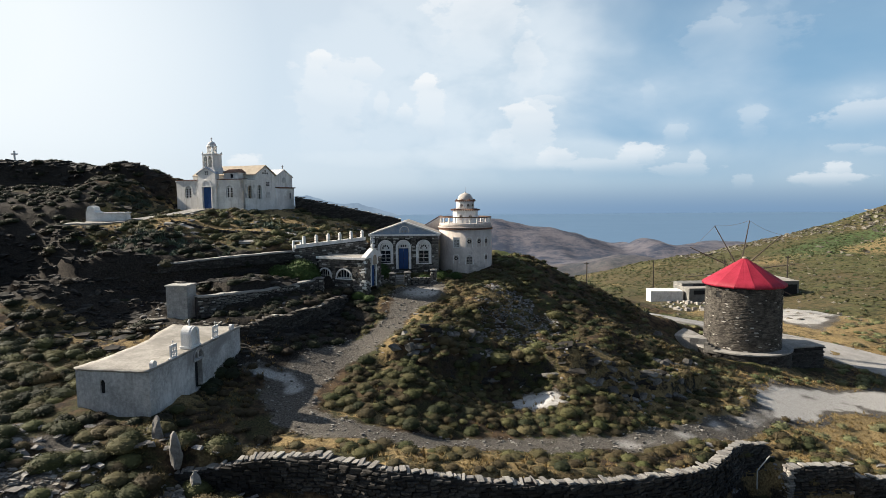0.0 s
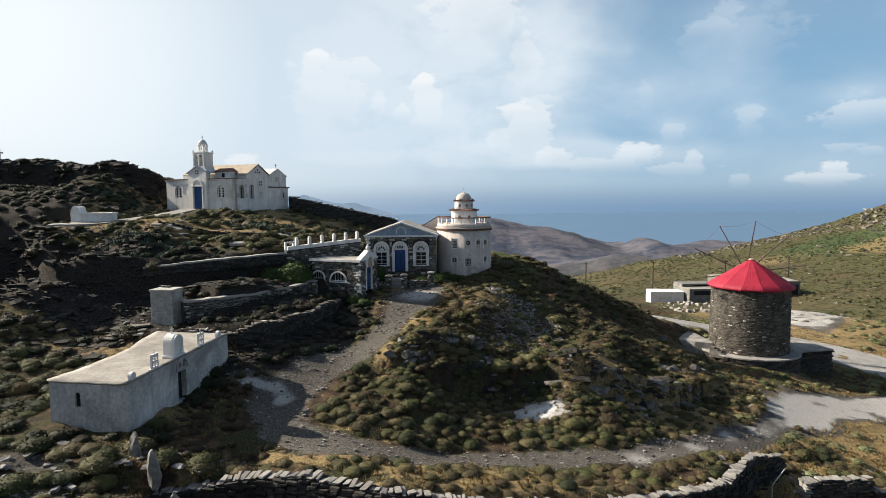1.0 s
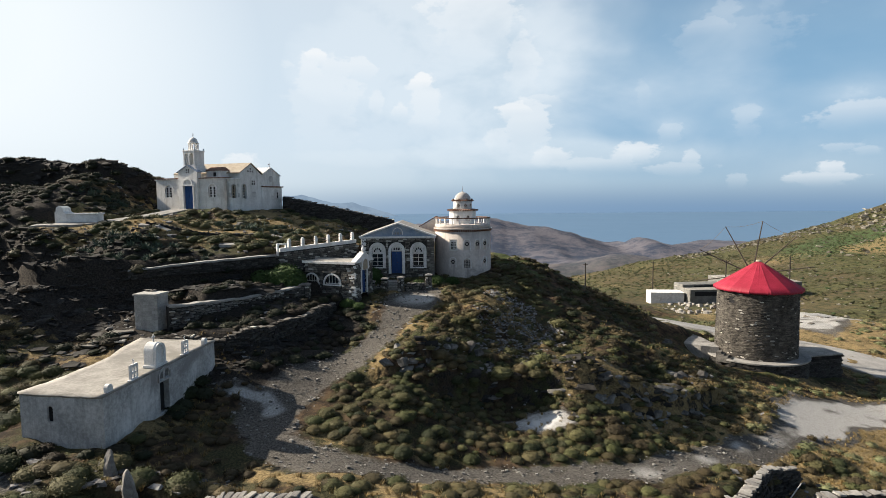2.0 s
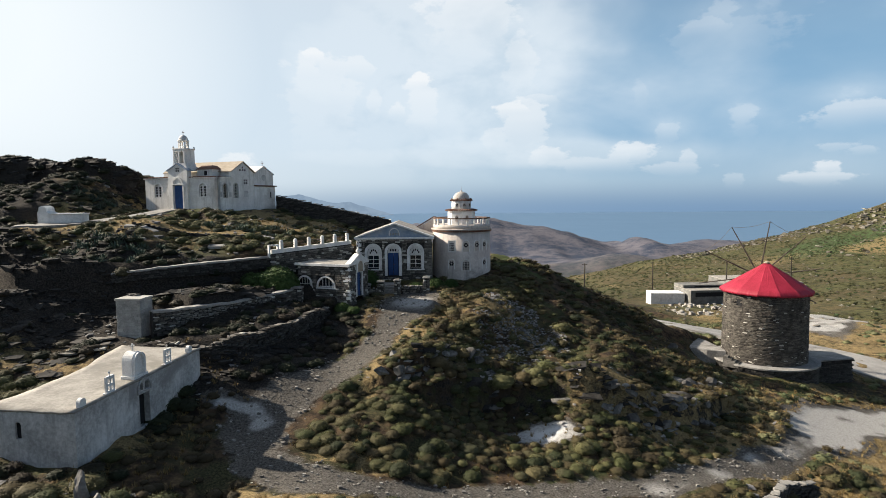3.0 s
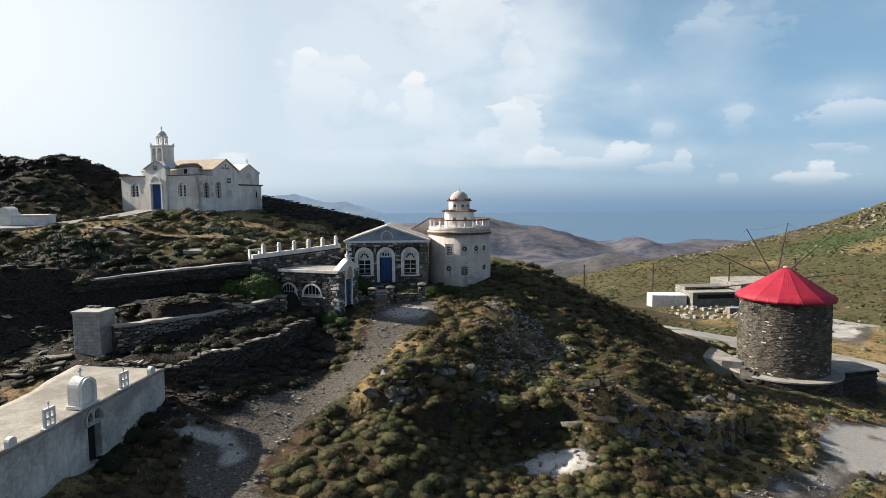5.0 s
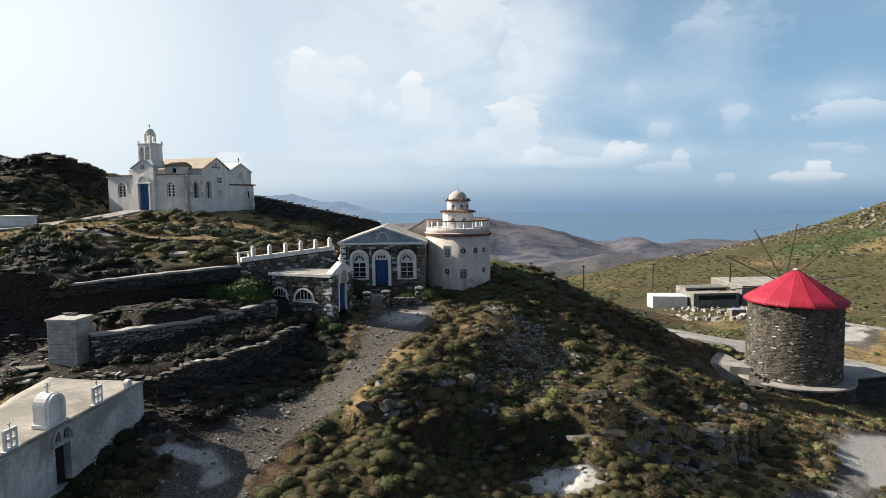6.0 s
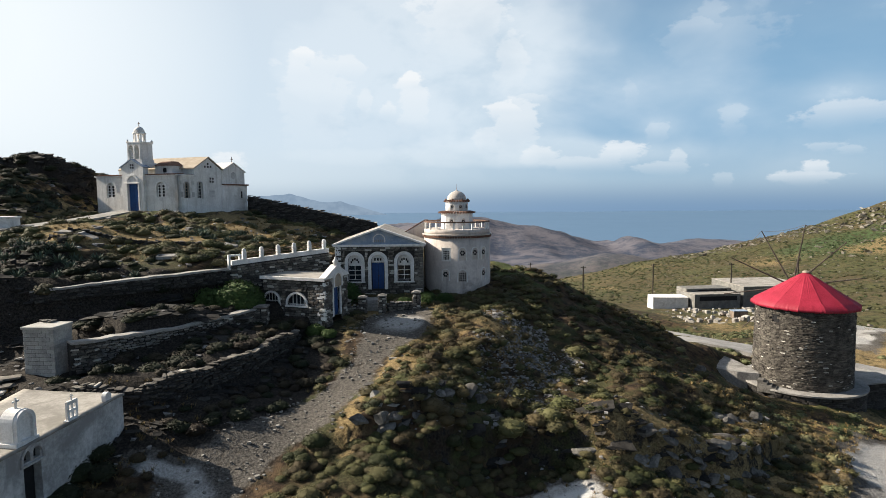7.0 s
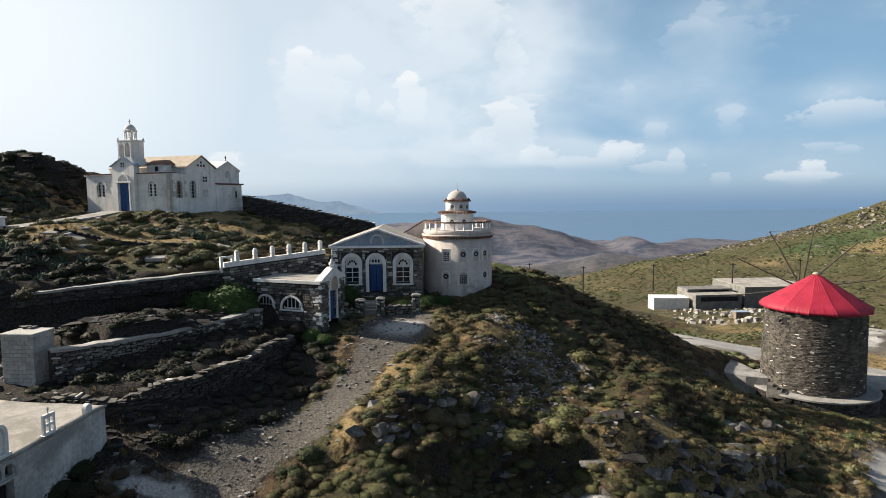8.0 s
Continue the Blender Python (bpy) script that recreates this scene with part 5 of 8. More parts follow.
def build_gatehouse():
    L, D, H = 4.9, 2.9, 2.6
    gate = thing("chapel_gatehouse", pose(-7.05, 52.9, 4.0, 0, 0, -22), "small schist gatehouse with flat white roof and blue door", "gatehouse")
    # the door face looks along +x; the long side with half-round windows looks to the camera
    ops = [(L - 2.95, L - 1.45, 0.80, 1.62, True), (L - 4.85, L - 3.65, 0.80, 1.62, True)]
    part("side_wall", moved(wall_with_openings(L, H, 0.45, ops), Matrix.Translation((-L, 0, 0))), BACKING, gate)
    part("stone_skin", moved(boxes((0, L, 0.02, 0.06, -0.9, 0.0)), Matrix.Translation((-L, 0, 0))), BACKING, gate)
    rng_h = [(a - 0.16 - L, b + 0.16 - L, z0 - 0.14, z1 + 0.14) for a, b, z0, z1, _ in ops]
    skin = thing_child("facing", gate, Matrix.Translation((-L, 0, 0)))
    stone_face(skin, L - 0.02, H, [(a + L, b + L, z0, z1) for a, b, z0, z1 in rng_h], 31, y=-0.03, bottom=-0.8, keep=240)
    for a, b, z0, z1, _ in ops:
        part("surround", moved(arch_band(a, b, z0, z1, 0.14, -0.10, 0.06), Matrix.Translation((-L, 0, 0))), TRIM, gate, "white half-round surround")
        part("sill", moved(boxes((a - 0.18, b + 0.18, -0.12, 0.1, z0 - 0.1, z0), bevel=0.012), Matrix.Translation((-L, 0, 0))), TRIM, gate)
        rod_window(gate, Matrix.Translation((a - L, 0.02, z0)), b - a, z1 - z0, True, (5, 1))
    fr = [(D / 2 - 0.42, D / 2 + 0.42, 0.0, 2.0, False)]
    turn = pose(0, 0, 0, 0, 0, 90)
    part("front_wall", moved(wall_with_openings(D, H, 0.45, fr), turn), BACKING, gate)
    skin2 = thing_child("facing", gate, turn)
    stone_face(skin2, D, H, [(D / 2 - 0.62, D / 2 + 0.62, -0.9, 2.95)], 33, y=-0.03, bottom=-0.6, keep=200)
    part("rear_wall", boxes((-L, -0.46, D - 0.45, D, -0.9, H), (-L, -L + 0.45, 0.46, D - 0.46, -0.9, H)), BLOCKWORK, gate)
    part("roof", boxes((-L - 0.15, 0.1, -0.15, D + 0.15, H, H + 0.17), bevel=0.02), ROOFTOP, gate, "flat pale roof slab")
    part("roof_edge", boxes((-L - 0.2, 0.12, -0.22, -0.15, H - 0.03, H + 0.19), bevel=0.012), TRIM, gate)
    ped = prism([(-0.1, H + 0.1), (D + 0.1, H + 0.1), (D + 0.1, H + 0.22), (D / 2, H + 0.95), (-0.1, H + 0.22)], -0.16, 0.35)
    part("pediment", moved(ped, turn), TRIM, gate, "white gabled top of the door front")
    part("arch", moved(arch_band(D / 2 - 0.45, D / 2 + 0.45, 2.05, 2.95, 0.15, -0.22, -0.02), turn), TRIM, gate)
    part("tympanum", moved(prism([(D / 2 - 0.45, 2.05), (D / 2 + 0.45, 2.05)] + [(x, arch_top(x, D / 2 - 0.45, D / 2 + 0.45, 2.95)) for x in np.linspace(D / 2 + 0.44, D / 2 - 0.44, 9)], -0.17, -0.05), turn), TAN, gate)
    part("door_frame", moved(boxes((D / 2 - 0.58, D / 2 - 0.42, -0.1, 0.2, 0, 2.05), (D / 2 + 0.42, D / 2 + 0.58, -0.1, 0.2, 0, 2.05), (D / 2 - 0.58, D / 2 + 0.58, -0.1, 0.2, 2.0, 2.1)), turn), TRIM, gate)
    part("door", moved(boxes((D / 2 - 0.41, D / 2 - 0.01, 0.12, 0.18, 0.02, 1.99), (D / 2 + 0.01, D / 2 + 0.41, 0.12, 0.18, 0.02, 1.99)), turn), BLUE, gate, "blue painted door")
    rng = random.Random(3)
    for i in range(9):
        w = 0.55 if i % 2 else 0.32
        part("quoin", boxes((-w, 0.08, -0.10, 0.12 + (0.3 if i % 2 == 0 else 0.1), 0.29 * i - 0.1, 0.29 * i + 0.15), bevel=0.025), TRIM if rng.random() < 0.6 else GREYROCK, gate)
    f = lathe([(0.16, 0.0), (0.10, 0.08), (0.17, 0.16), (0.19, 0.26), (0.13, 0.36), (0.05, 0.42), (0.09, 0.48), (0.03, 0.58)], 12)
    soft(part("finial", moved(f, Matrix.Translation((0.0, D / 2, H + 0.92))), TRIM, gate))


def thing_child(name, parent, m):
    """A thin backing strip that carries the stones of one face."""
    bm = boxes((0.0, 0.3, 0.10, 0.14, -0.9, -0.6))
    ob = part(name, bm, BACKING, parent)
    ob.matrix_local = m
    return ob


# ---- church on the hill ----


def build_church():
    W = 10.24
    ch = thing("church", pose(-28.2, 71.47, 11.05, 0, 0, -21.69), "whitewashed hilltop church with twin-arched belfry and blue door", "church")
    h = W / 2
    H = 3.3
    for sign in (-1, 1):
        a = -h if sign < 0 else 1.35
        n = h - 1.35
        cx = n / 2 + (0.0 if sign < 0 else -0.1)
        ops = [(cx - 0.55, cx + 0.55, 1.3, 2.75, True)]
        part("narthex_wall", moved(wall_with_openings(n, H, 0.4, ops), Matrix.Translation((a, 0, 0))), WHITEWASH, ch)
        part("surround", moved(arch_band(cx - 0.55, cx + 0.55, 1.9, 2.75, 0.14, -0.06, 0.05), Matrix.Translation((a, 0, 0))), TRIM, ch)
        for k in (0, 1):
            x0 = a + cx - 0.47 + 0.5 * k
            scr = part("screen", boxes((x0, x0 + 0.44, 0.06, 0.14, 1.3, 2.55)), TRIM, ch, "white pierced window screen")
            bm = bmesh.new()
            for r in range(4):
                pole(bm, (x0 + 0.22, 0.045, 1.48 + 0.29 * r), (x0 + 0.22, 0.065, 1.48 + 0.29 * r), 0.13, 0.13, 10)
            part("piercing", bm, DARK, scr)
        part("backing", boxes((a + cx - 0.56, a + cx + 0.56, 0.2, 0.26, 1.28, 2.76)), WHITEWASH, ch)
        part("cornice", boxes((a - (0.12 if sign < 0 else 0), a + n + (0.12 if sign > 0 else 0), -0.12, 0.4, H, H + 0.14), bevel=0.02), TRIM, ch)
        bm = bmesh.new()
        m = int(n / 0.22)
        for i in range(m):
            x = a + (i + 0.5) * n / m
            pole(bm, (x, -0.2, H + 0.15), (x, 0.9, H + 0.24), 0.055, 0.055, 6)
        part("tile_edge", bm, TILE, ch, "edge row of brown clay tiles")
    # side of the narthex
    t90 = Matrix.Translation((h, 0, 0)) @ pose(0, 0, 0, 0, 0, 90)
    part("narthex_side", moved(wall_with_openings(2.2, H, 0.4, [(0.85, 1.45, 1.2, 2.75, True)]), t90), WHITEWASH, ch)
    part("surround", moved(arch_band(0.85, 1.45, 1.2, 2.75, 0.10, -0.05, 0.05), t90), DUSTY, ch)
    rod_window(ch, t90 @ Matrix.Translation((0.85, 0.0, 1.2)), 0.6, 1.55, True, (2, 4), TAN)
    part("cornice", moved(boxes((-0.1, 2.3, -0.12, 0.4, H, H + 0.14), bevel=0.02), t90), TRIM, ch)
    part("narthex_roof", boxes((-h + 0.1, h - 0.1, 0.42, 2.6, H + 0.05, H + 0.22)), ROOFTOP, ch)
    part("narthex_left", boxes((-h, -h + 0.4, 0.42, 2.3, 0.0, H)), WHITEWASH, ch)
    part("footing", boxes((-h - 0.05, h + 0.05, -0.05, 9.95, -0.9, 0.03)), WHITEWASH, ch)
    for x in (0.35, 1.8):
        part("plaque", moved(boxes((x, x + 0.32, -0.03, 0.0, 1.3, 1.8)), t90), DUSTY, ch)
        part("plaque", moved(boxes((x, x + 0.28, -0.03, 0.0, 2.5, 2.85)), t90), DUSTY, ch)
    # middle bay with the door
    part("door_bay", moved(wall_with_openings(2.7, 4.2, 0.6, [(0.68, 2.02, 0.0, 2.62, False)], None), Matrix.Translation((-1.35, -0.35, 0))), WHITEWASH, ch)
    part("bay_gable", prism([(-1.35, 4.2), (1.35, 4.2), (0, 4.9)], -0.35, 0.3), WHITEWASH, ch)
    s = math.degrees(math.atan2(0.7, 1.35))
    part("gable_edge", moved(boxes((-0.2, 1.55, -0.46, 0.3, 0.0, 0.10), bevel=0.01), Matrix.Translation((-1.35, 0, 4.2)) @ pose(0, 0, 0, 0, -s, 0)), PALEBLUE, ch)
    part("gable_edge", moved(boxes((-1.55, 0.2, -0.46, 0.3, 0.0, 0.10), bevel=0.01), Matrix.Translation((1.35, 0, 4.2)) @ pose(0, 0, 0, 0, s, 0)), PALEBLUE, ch)
    bm = bmesh.new()
    for x, z in ((-0.14, 4.15), (0.14, 4.15), (-0.14, 4.4), (0.14, 4.4)):
        box(bm, x - 0.08, x + 0.08, -0.37, -0.33, z - 0.09, z + 0.09)
    part("vent", bm, DARK, ch)
    part("door", boxes((-0.64, -0.01, -0.18, -0.12, 0.02, 2.58), (0.01, 0.64, -0.18, -0.12, 0.02, 2.58), bevel=0.01), BLUE, ch, "blue double door")
    part("door_frame", boxes((-0.86, -0.67, -0.42, -0.30, 0, 2.62), (0.67, 0.86, -0.42, -0.30, 0, 2.62), (-1.0, 1.0, -0.45, -0.30, 2.62, 2.74), bevel=0.015), TRIM, ch)
    part("door_arch", moved(arch_band(-0.58, 0.58, 2.74, 3.34, 0.16, -0.44, -0.30), Matrix.Identity(4)), TRIM, ch)
    part("doorstep", boxes((-0.9, 0.9, -0.95, -0.35, -0.3, 0.02), bevel=0.02), PAVING, ch)
    # belfry: stepped base, twin-arched stage, columned lantern, little dome
    part("belfry_base", boxes((-1.15, 1.15, -0.15, 1.6, 4.2, 4.62), (-0.92, 0.92, -0.05, 1.5, 4.62, 4.95), bevel=0.02), WHITEWASH, ch)
    for y0 in (-0.05, 1.15):
        part("belfry_stage", moved(wall_with_openings(1.6, 1.55, 0.30, [(0.14, 0.73, 0.05, 1.36, True), (0.87, 1.46, 0.05, 1.36, True)]), Matrix.Translation((-0.8, y0, 4.95))), WHITEWASH, ch)
    for x0 in (-0.8, 0.54):
        part("belfry_stage", boxes((x0, x0 + 0.26, 0.25, 0.38, 4.95, 6.5), (x0, x0 + 0.26, 1.02, 1.15, 4.95, 6.5), (x0, x0 + 0.26, 0.38, 1.02, 4.95, 6.5)), WHITEWASH, ch)
    part("belfry_cornice", boxes((-0.88, 0.88, -0.08, 1.52, 6.5, 6.64), bevel=0.02), TRIM, ch)
    for x in (-0.78, 0.78):
        for y in (0.02, 1.42):
            part("corner_knob", moved(lathe([(0.09, 6.62), (0.10, 6.75), (0.03, 6.88)], 8), Matrix.Translation((x, y, 0))), TRIM, ch)
    for i in range(6):
        a = 2 * math.pi * (i + 0.5) / 6
        part("column", pole(bmesh.new(), (0.48 * math.cos(a), 0.72 + 0.48 * math.sin(a), 6.62), (0.48 * math.cos(a), 0.72 + 0.48 * math.sin(a), 7.45), 0.10, 0.09, 8), TRIM, ch)
    part("lantern_cornice", moved(lathe([(0.58, 7.42), (0.62, 7.52), (0.56, 7.58)], 16), Matrix.Translation((0, 0.72, 0))), TRIM, ch)
    soft(part("dome", moved(lathe([(0.50, 7.56), (0.47, 7.78), (0.34, 8.0), (0.14, 8.12), (0.04, 8.15)], 18), Matrix.Translation((0, 0.72, 0))), WHITEWASH, ch))
    part("cross", moved(cross(0.45, 0.15, 0.025, 8.13), Matrix.Translation((0, 0.72, 0))), RAIL, ch)
    # transept with its ridge along the front
    zt, za = 4.05, 5.2
    part("transept_wall", boxes((-h + 0.3, h - 0.42, 2.4, 2.8, 0, zt)), WHITEWASH, ch)
    ops = [(0.35, 1.0, 1.15, 2.8, True)]
    t2 = Matrix.Translation((h, 2.2, 0)) @ pose(0, 0, 0, 0, 0, 90)
    part("transept_side", moved(wall_with_openings(3.75, zt, 0.4, ops), t2), WHITEWASH, ch)
    rod_window(ch, t2 @ Matrix.Translation((0.35, 0.0, 1.15)), 0.65, 1.65, True, (2, 4))
    part("surround", moved(arch_band(0.35, 1.0, 1.15, 2.8, 0.08, -0.04, 0.05), t2), DUSTY, ch)
    part("plaque", moved(boxes((2.0, 2.65, -0.03, 0.0, 1.3, 1.95)), t2), DUSTY, ch)
    bm = bmesh.new()
    for x, z in ((2.05, 2.75), (2.4, 2.75), (2.05, 3.05), (2.4, 3.05)):
        box(bm, x, x + 0.2, -0.03, 0.01, z, z + 0.2)
    part("vent", moved(bm, t2), DARK, ch)
    part("transept_gable", moved(prism([(0.0, zt), (3.75, zt), (1.87, za)], 0.0, 0.4), t2), WHITEWASH, ch)
    bm = bmesh.new()
    for x, z in ((1.45, 4.2), (1.87, 4.2), (2.25, 4.2), (1.87, 4.5)):
        box(bm, x - 0.09, x + 0.09, -0.03, 0.01, z, z + 0.2)
    part("vent", moved(bm, t2), DARK, ch)
    for sign in (-1, 1):
        y0, y1 = (2.05, 4.07) if sign < 0 else (6.1, 4.07)
        q = [(-h + 0.6, y0, zt - 0.02), (h + 0.15, y0, zt - 0.02), (h + 0.15, y1, za), (-h + 0.6, y1, za)]
        if sign > 0:
            q = [q[1], q[0], q[3], q[2]]
        bm = bmesh.new()
        hexa(bm, q + [(x, y, z + 0.11) for x, y, z in q])
        part("roof", bm, TAN, ch, "pale tan tiled roof")
    part("rear_block", boxes((-h + 0.6, h - 0.42, 5.9, 9.8, 0, 3.7)), WHITEWASH, ch)
    part("transept_left", boxes((-h + 0.3, -h + 0.7, 2.8, 5.9, 0, zt)), WHITEWASH, ch)
    # low tiled block behind the belfry
    part("stair_block", boxes((1.3, 3.4, 1.2, 2.38, H + 0.2, 4.35)), WHITEWASH, ch)
    # flat dark panel for the shade of an opening
    part("stair_shade", boxes((2.3, 2.7, 1.17, 1.2, H + 0.4, 4.15)), DARK, ch)
    bm = bmesh.new()
    v = [(1.2, 1.05, 4.33), (3.55, 1.05, 4.33), (3.55, 2.6, 4.33), (1.2, 2.6, 4.33), (1.4, 1.9, 4.8), (2.8, 1.9, 4.8), (2.8, 2.6, 4.8), (1.4, 2.6, 4.8)]
    hexa(bm, v)
    part("tiled_roof", bm, TILE, ch, "red-brown clay tile roof")
    # gabled sanctuary at the back, with a ledge of tiles round it
    t3 = Matrix.Translation((h + 0.05, 5.95, 0)) @ pose(0, 0, 0, 0, 0, 90)
    part("sanctuary_wall", moved(boxes((0.0, 3.95, 0.0, 3.2, 0, 2.55), bevel=0.05), t3), WHITEWASH, ch)
    part("sanctuary_upper", moved(prism([(0.15, 2.55), (3.75, 2.55), (3.75, 3.95), (1.95, 4.85), (0.15, 3.95)], 0.15, 3.2), t3), WHITEWASH, ch)
    part("tile_ledge", moved(boxes((0.05, 4.1, -0.16, 0.2, 2.52, 2.66), (3.75, 4.12, 0.2, 3.2, 2.52, 2.66), bevel=0.03), t3), TILE, ch, "ledge of brown tiles")
    for sign in (-1, 1):
        a = math.degrees(math.atan2(0.9, 1.8))
        m = t3 @ Matrix.Translation((1.95, 0, 4.85)) @ pose(0, 0, 0, 0, a * sign, 0)
        part("roof_edge", moved(boxes((0.0, 2.1, 0.05, 3.3, 0.0, 0.10)) if sign > 0 else boxes((-2.1, 0.0, 0.05, 3.3, 0.0, 0.10)), m), WHITEWASH, ch)
    part("slot", moved(boxes((2.9, 3.1, -0.02, 0.02, 1.2, 1.9)), t3), DARK, ch)
    part("roundel", moved(pole(bmesh.new(), (1.95, 0.14, 3.55), (1.95, 0.11, 3.55), 0.38, 0.38, 16), t3), DUSTY, ch)
    part("cross", moved(cross(0.6, 0.2, 0.03, 4.9), t3 @ Matrix.Translation((1.95, 0.3, 0))), RAIL, ch)
    for x in (0.2, 3.8):
        part("corner_knob", moved(lathe([(0.10, 3.95), (0.11, 4.1), (0.03, 4.25)], 8), t3 @ Matrix.Translation((x, 0.3, 0))), TRIM, ch)


# ---- flat-roofed chapel by the track ----


def build_chapel():
    ang = math.degrees(math.atan2(39.65 - 30.5, -14.1 + 15.6)) - 90
    W, D, H = 4.4, 9.6, 3.0
    left = lambda y: float(np.interp(y, [0, 2.4, 5.4, 7.3, 9.6], [4.4, 4.0, 4.0, 4.6, 5.0]))
    cp = thing("flat_roofed_chapel", pose(-15.6, 30.5, 0.35, 0, 0, ang), "low grey-limewashed chapel with flat screed roof and roof ornaments", "chapel")
    zr = lambda y: 2.62 + 0.30 * y / D
    # right side wall, seen with its door; y runs back from the near corner
    t = pose(0, 0, 0, 0, 0, 90)
    door = (4.15, 4.95, 0.35, 2.05, False)
    lights = [(4.18, 4.48, 2.2, 2.62, True), (4.62, 4.92, 2.2, 2.62, True)]
    part("side_wall", moved(wall_with_openings(D, H, 0.5, [door] + [(a, b, z0, z1, r) for a, b, z0, z1, r in lights], lambda x: zr(x)), t), TOMBWALL, cp, "blotched limewashed wall")
    part("door", moved(boxes((4.2, 4.9, 0.3, 0.36, 0.35, 2.03)), t), DARK, cp, "dark door")
    part("door_hood", moved(arch_band(4.1, 5.0, 2.12, 2.72, 0.10, -0.07, 0.06), t), TOMBWALL, cp)
    part("lintel", moved(boxes((4.0, 5.1, -0.08, 0.1, 2.05, 2.14), bevel=0.01), t), TOMBWALL, cp)
    for a, b, z0, z1, _ in lights:
        part("fanlight", moved(boxes((a, b, 0.2, 0.24, z0, z1)), t), DARK, cp)
    f = Matrix.Translation((-W, 0, 0))
    part("front_wall", moved(wall_with_openings(W - 0.5, zr(0), 0.5, [(1.45, 1.75, 1.35, 2.1, True)]), f), TOMBWALL, cp)
    part("slit_window", moved(boxes((1.42, 1.78, 0.10, 0.36, 1.3, 2.12)), f), DARK, cp)
    bm = bmesh.new()
    for a, b in ((0.5, 2.4), (2.4, 5.4), (5.4, 7.3), (7.3, D)):
        u, v = left(a), left(b)
        hexa(bm, [(-u, a, 0), (-u + 0.5, a, 0), (-v + 0.5, b, 0), (-v, b, 0), (-u, a, zr(a)), (-u + 0.5, a, zr(a)), (-v + 0.5, b, zr(b)), (-v, b, zr(b))])
    part("side_wall", bm, TOMBWALL, cp)
    bm = bmesh.new()
    box(bm, -left(D) + 0.5, -0.5, D - 0.5, D, 0, zr(D))
    part("rear_wall", bm, TOMBWALL, cp)
    part("footing", boxes((-3.95, 0.05, -0.05, D + 0.05, -1.2, 0.0)), TOMBWALL, cp)
    # gently sagging screed roof
    bm = bmesh.new()
    n, k = 20, 12
    rng = random.Random(8)
    g = [[bm.verts.new((0.04 - (left(D * j / n) + 0.09 + rng.uniform(-0.03, 0.03) * (i == 0)) * (1 - i / k), -0.06 + (D + 0.12) * j / n, zr(D * j / n) + 0.06 + (0.05 if i in (0, k) else 0.0) + rng.uniform(-0.02, 0.02))) for i in range(k + 1)] for j in range(n + 1)]
    for a, b in zip(g[:-1], g[1:]):
        for i in range(k):
            bm.faces.new((a[i], a[i + 1], b[i + 1], b[i]))
    roof = soft(part("roof", bm, ROOFTOP, cp, "cracked pale screed roof"))
    md = roof.modifiers.new("thick", "SOLIDIFY")
    md.thickness, md.offset = 0.10, -1
    # bell niche over the door
    nb = Matrix.Translation((-0.15, 4.55, zr(4.5) + 0.06)) @ pose(0, 0, 0, 0, 0, 90)
    outline = [(-0.46, 0.0), (0.46, 0.0), (0.46, 0.86)] + [(0.46 * math.cos(a), 0.86 + 0.46 * math.sin(a)) for a in np.linspace(0.15, math.pi - 0.15, 11)] + [(-0.46, 0.86)]
    part("niche", moved(prism(outline, 0.12, 0.66), nb), TRIM, cp, "round-topped white niche")
    part("niche_arch", moved(arch_band(-0.30, 0.30, 0.05, 1.16, 0.13, -0.02, 0.13), nb), TRIM, cp)
    part("niche_base", moved(boxes((-0.52, 0.52, -0.05, 0.72, 0.0, 0.16), bevel=0.015), nb), TRIM, cp)
    part("cross", moved(cross(0.42, 0.14, 0.035, 1.30), nb @ Matrix.Translation((0, 0.38, 0))), TRIM, cp)
    for y in (2.35, 6.75):
        m = Matrix.Translation((-0.14, y, zr(y) + 0.05)) @ pose(0, 0, 0, 0, 0, 90)
        slab = part("ornament", moved(wall_with_openings(0.56, 0.82, 0.10, [(0.10, 0.24, 0.14, 0.36, False), (0.32, 0.46, 0.14, 0.36, False), (0.10, 0.24, 0.46, 0.68, False), (0.32, 0.46, 0.46, 0.68, False)]), m @ Matrix.Translation((-0.28, -0.05, 0))), TRIM, cp, "white pierced stone ornament")
        part("ornament_cross", moved(cross(0.26, 0.08, 0.02, 0.82), m), TRIM, slab)
        part("ornament_base", moved(boxes((-0.34, 0.34, -0.12, 0.12, -0.02, 0.06)), m), TRIM, slab)
    for y in (0.55, 8.75):
        m = Matrix.Translation((-0.14, y, zr(y) + 0.05)) @ pose(0, 0, 0, 0, 0, 90)
        outline = [(-0.18, 0), (0.18, 0), (0.18, 0.25)] + [(0.18 * math.cos(a), 0.25 + 0.18 * math.sin(a)) for a in np.linspace(0.2, math.pi - 0.2, 7)] + [(-0.18, 0.25)]
        part("knob", moved(prism(outline, -0.10, 0.10), m), TRIM, cp)


# ---- block shaft at the head of the terraces ----


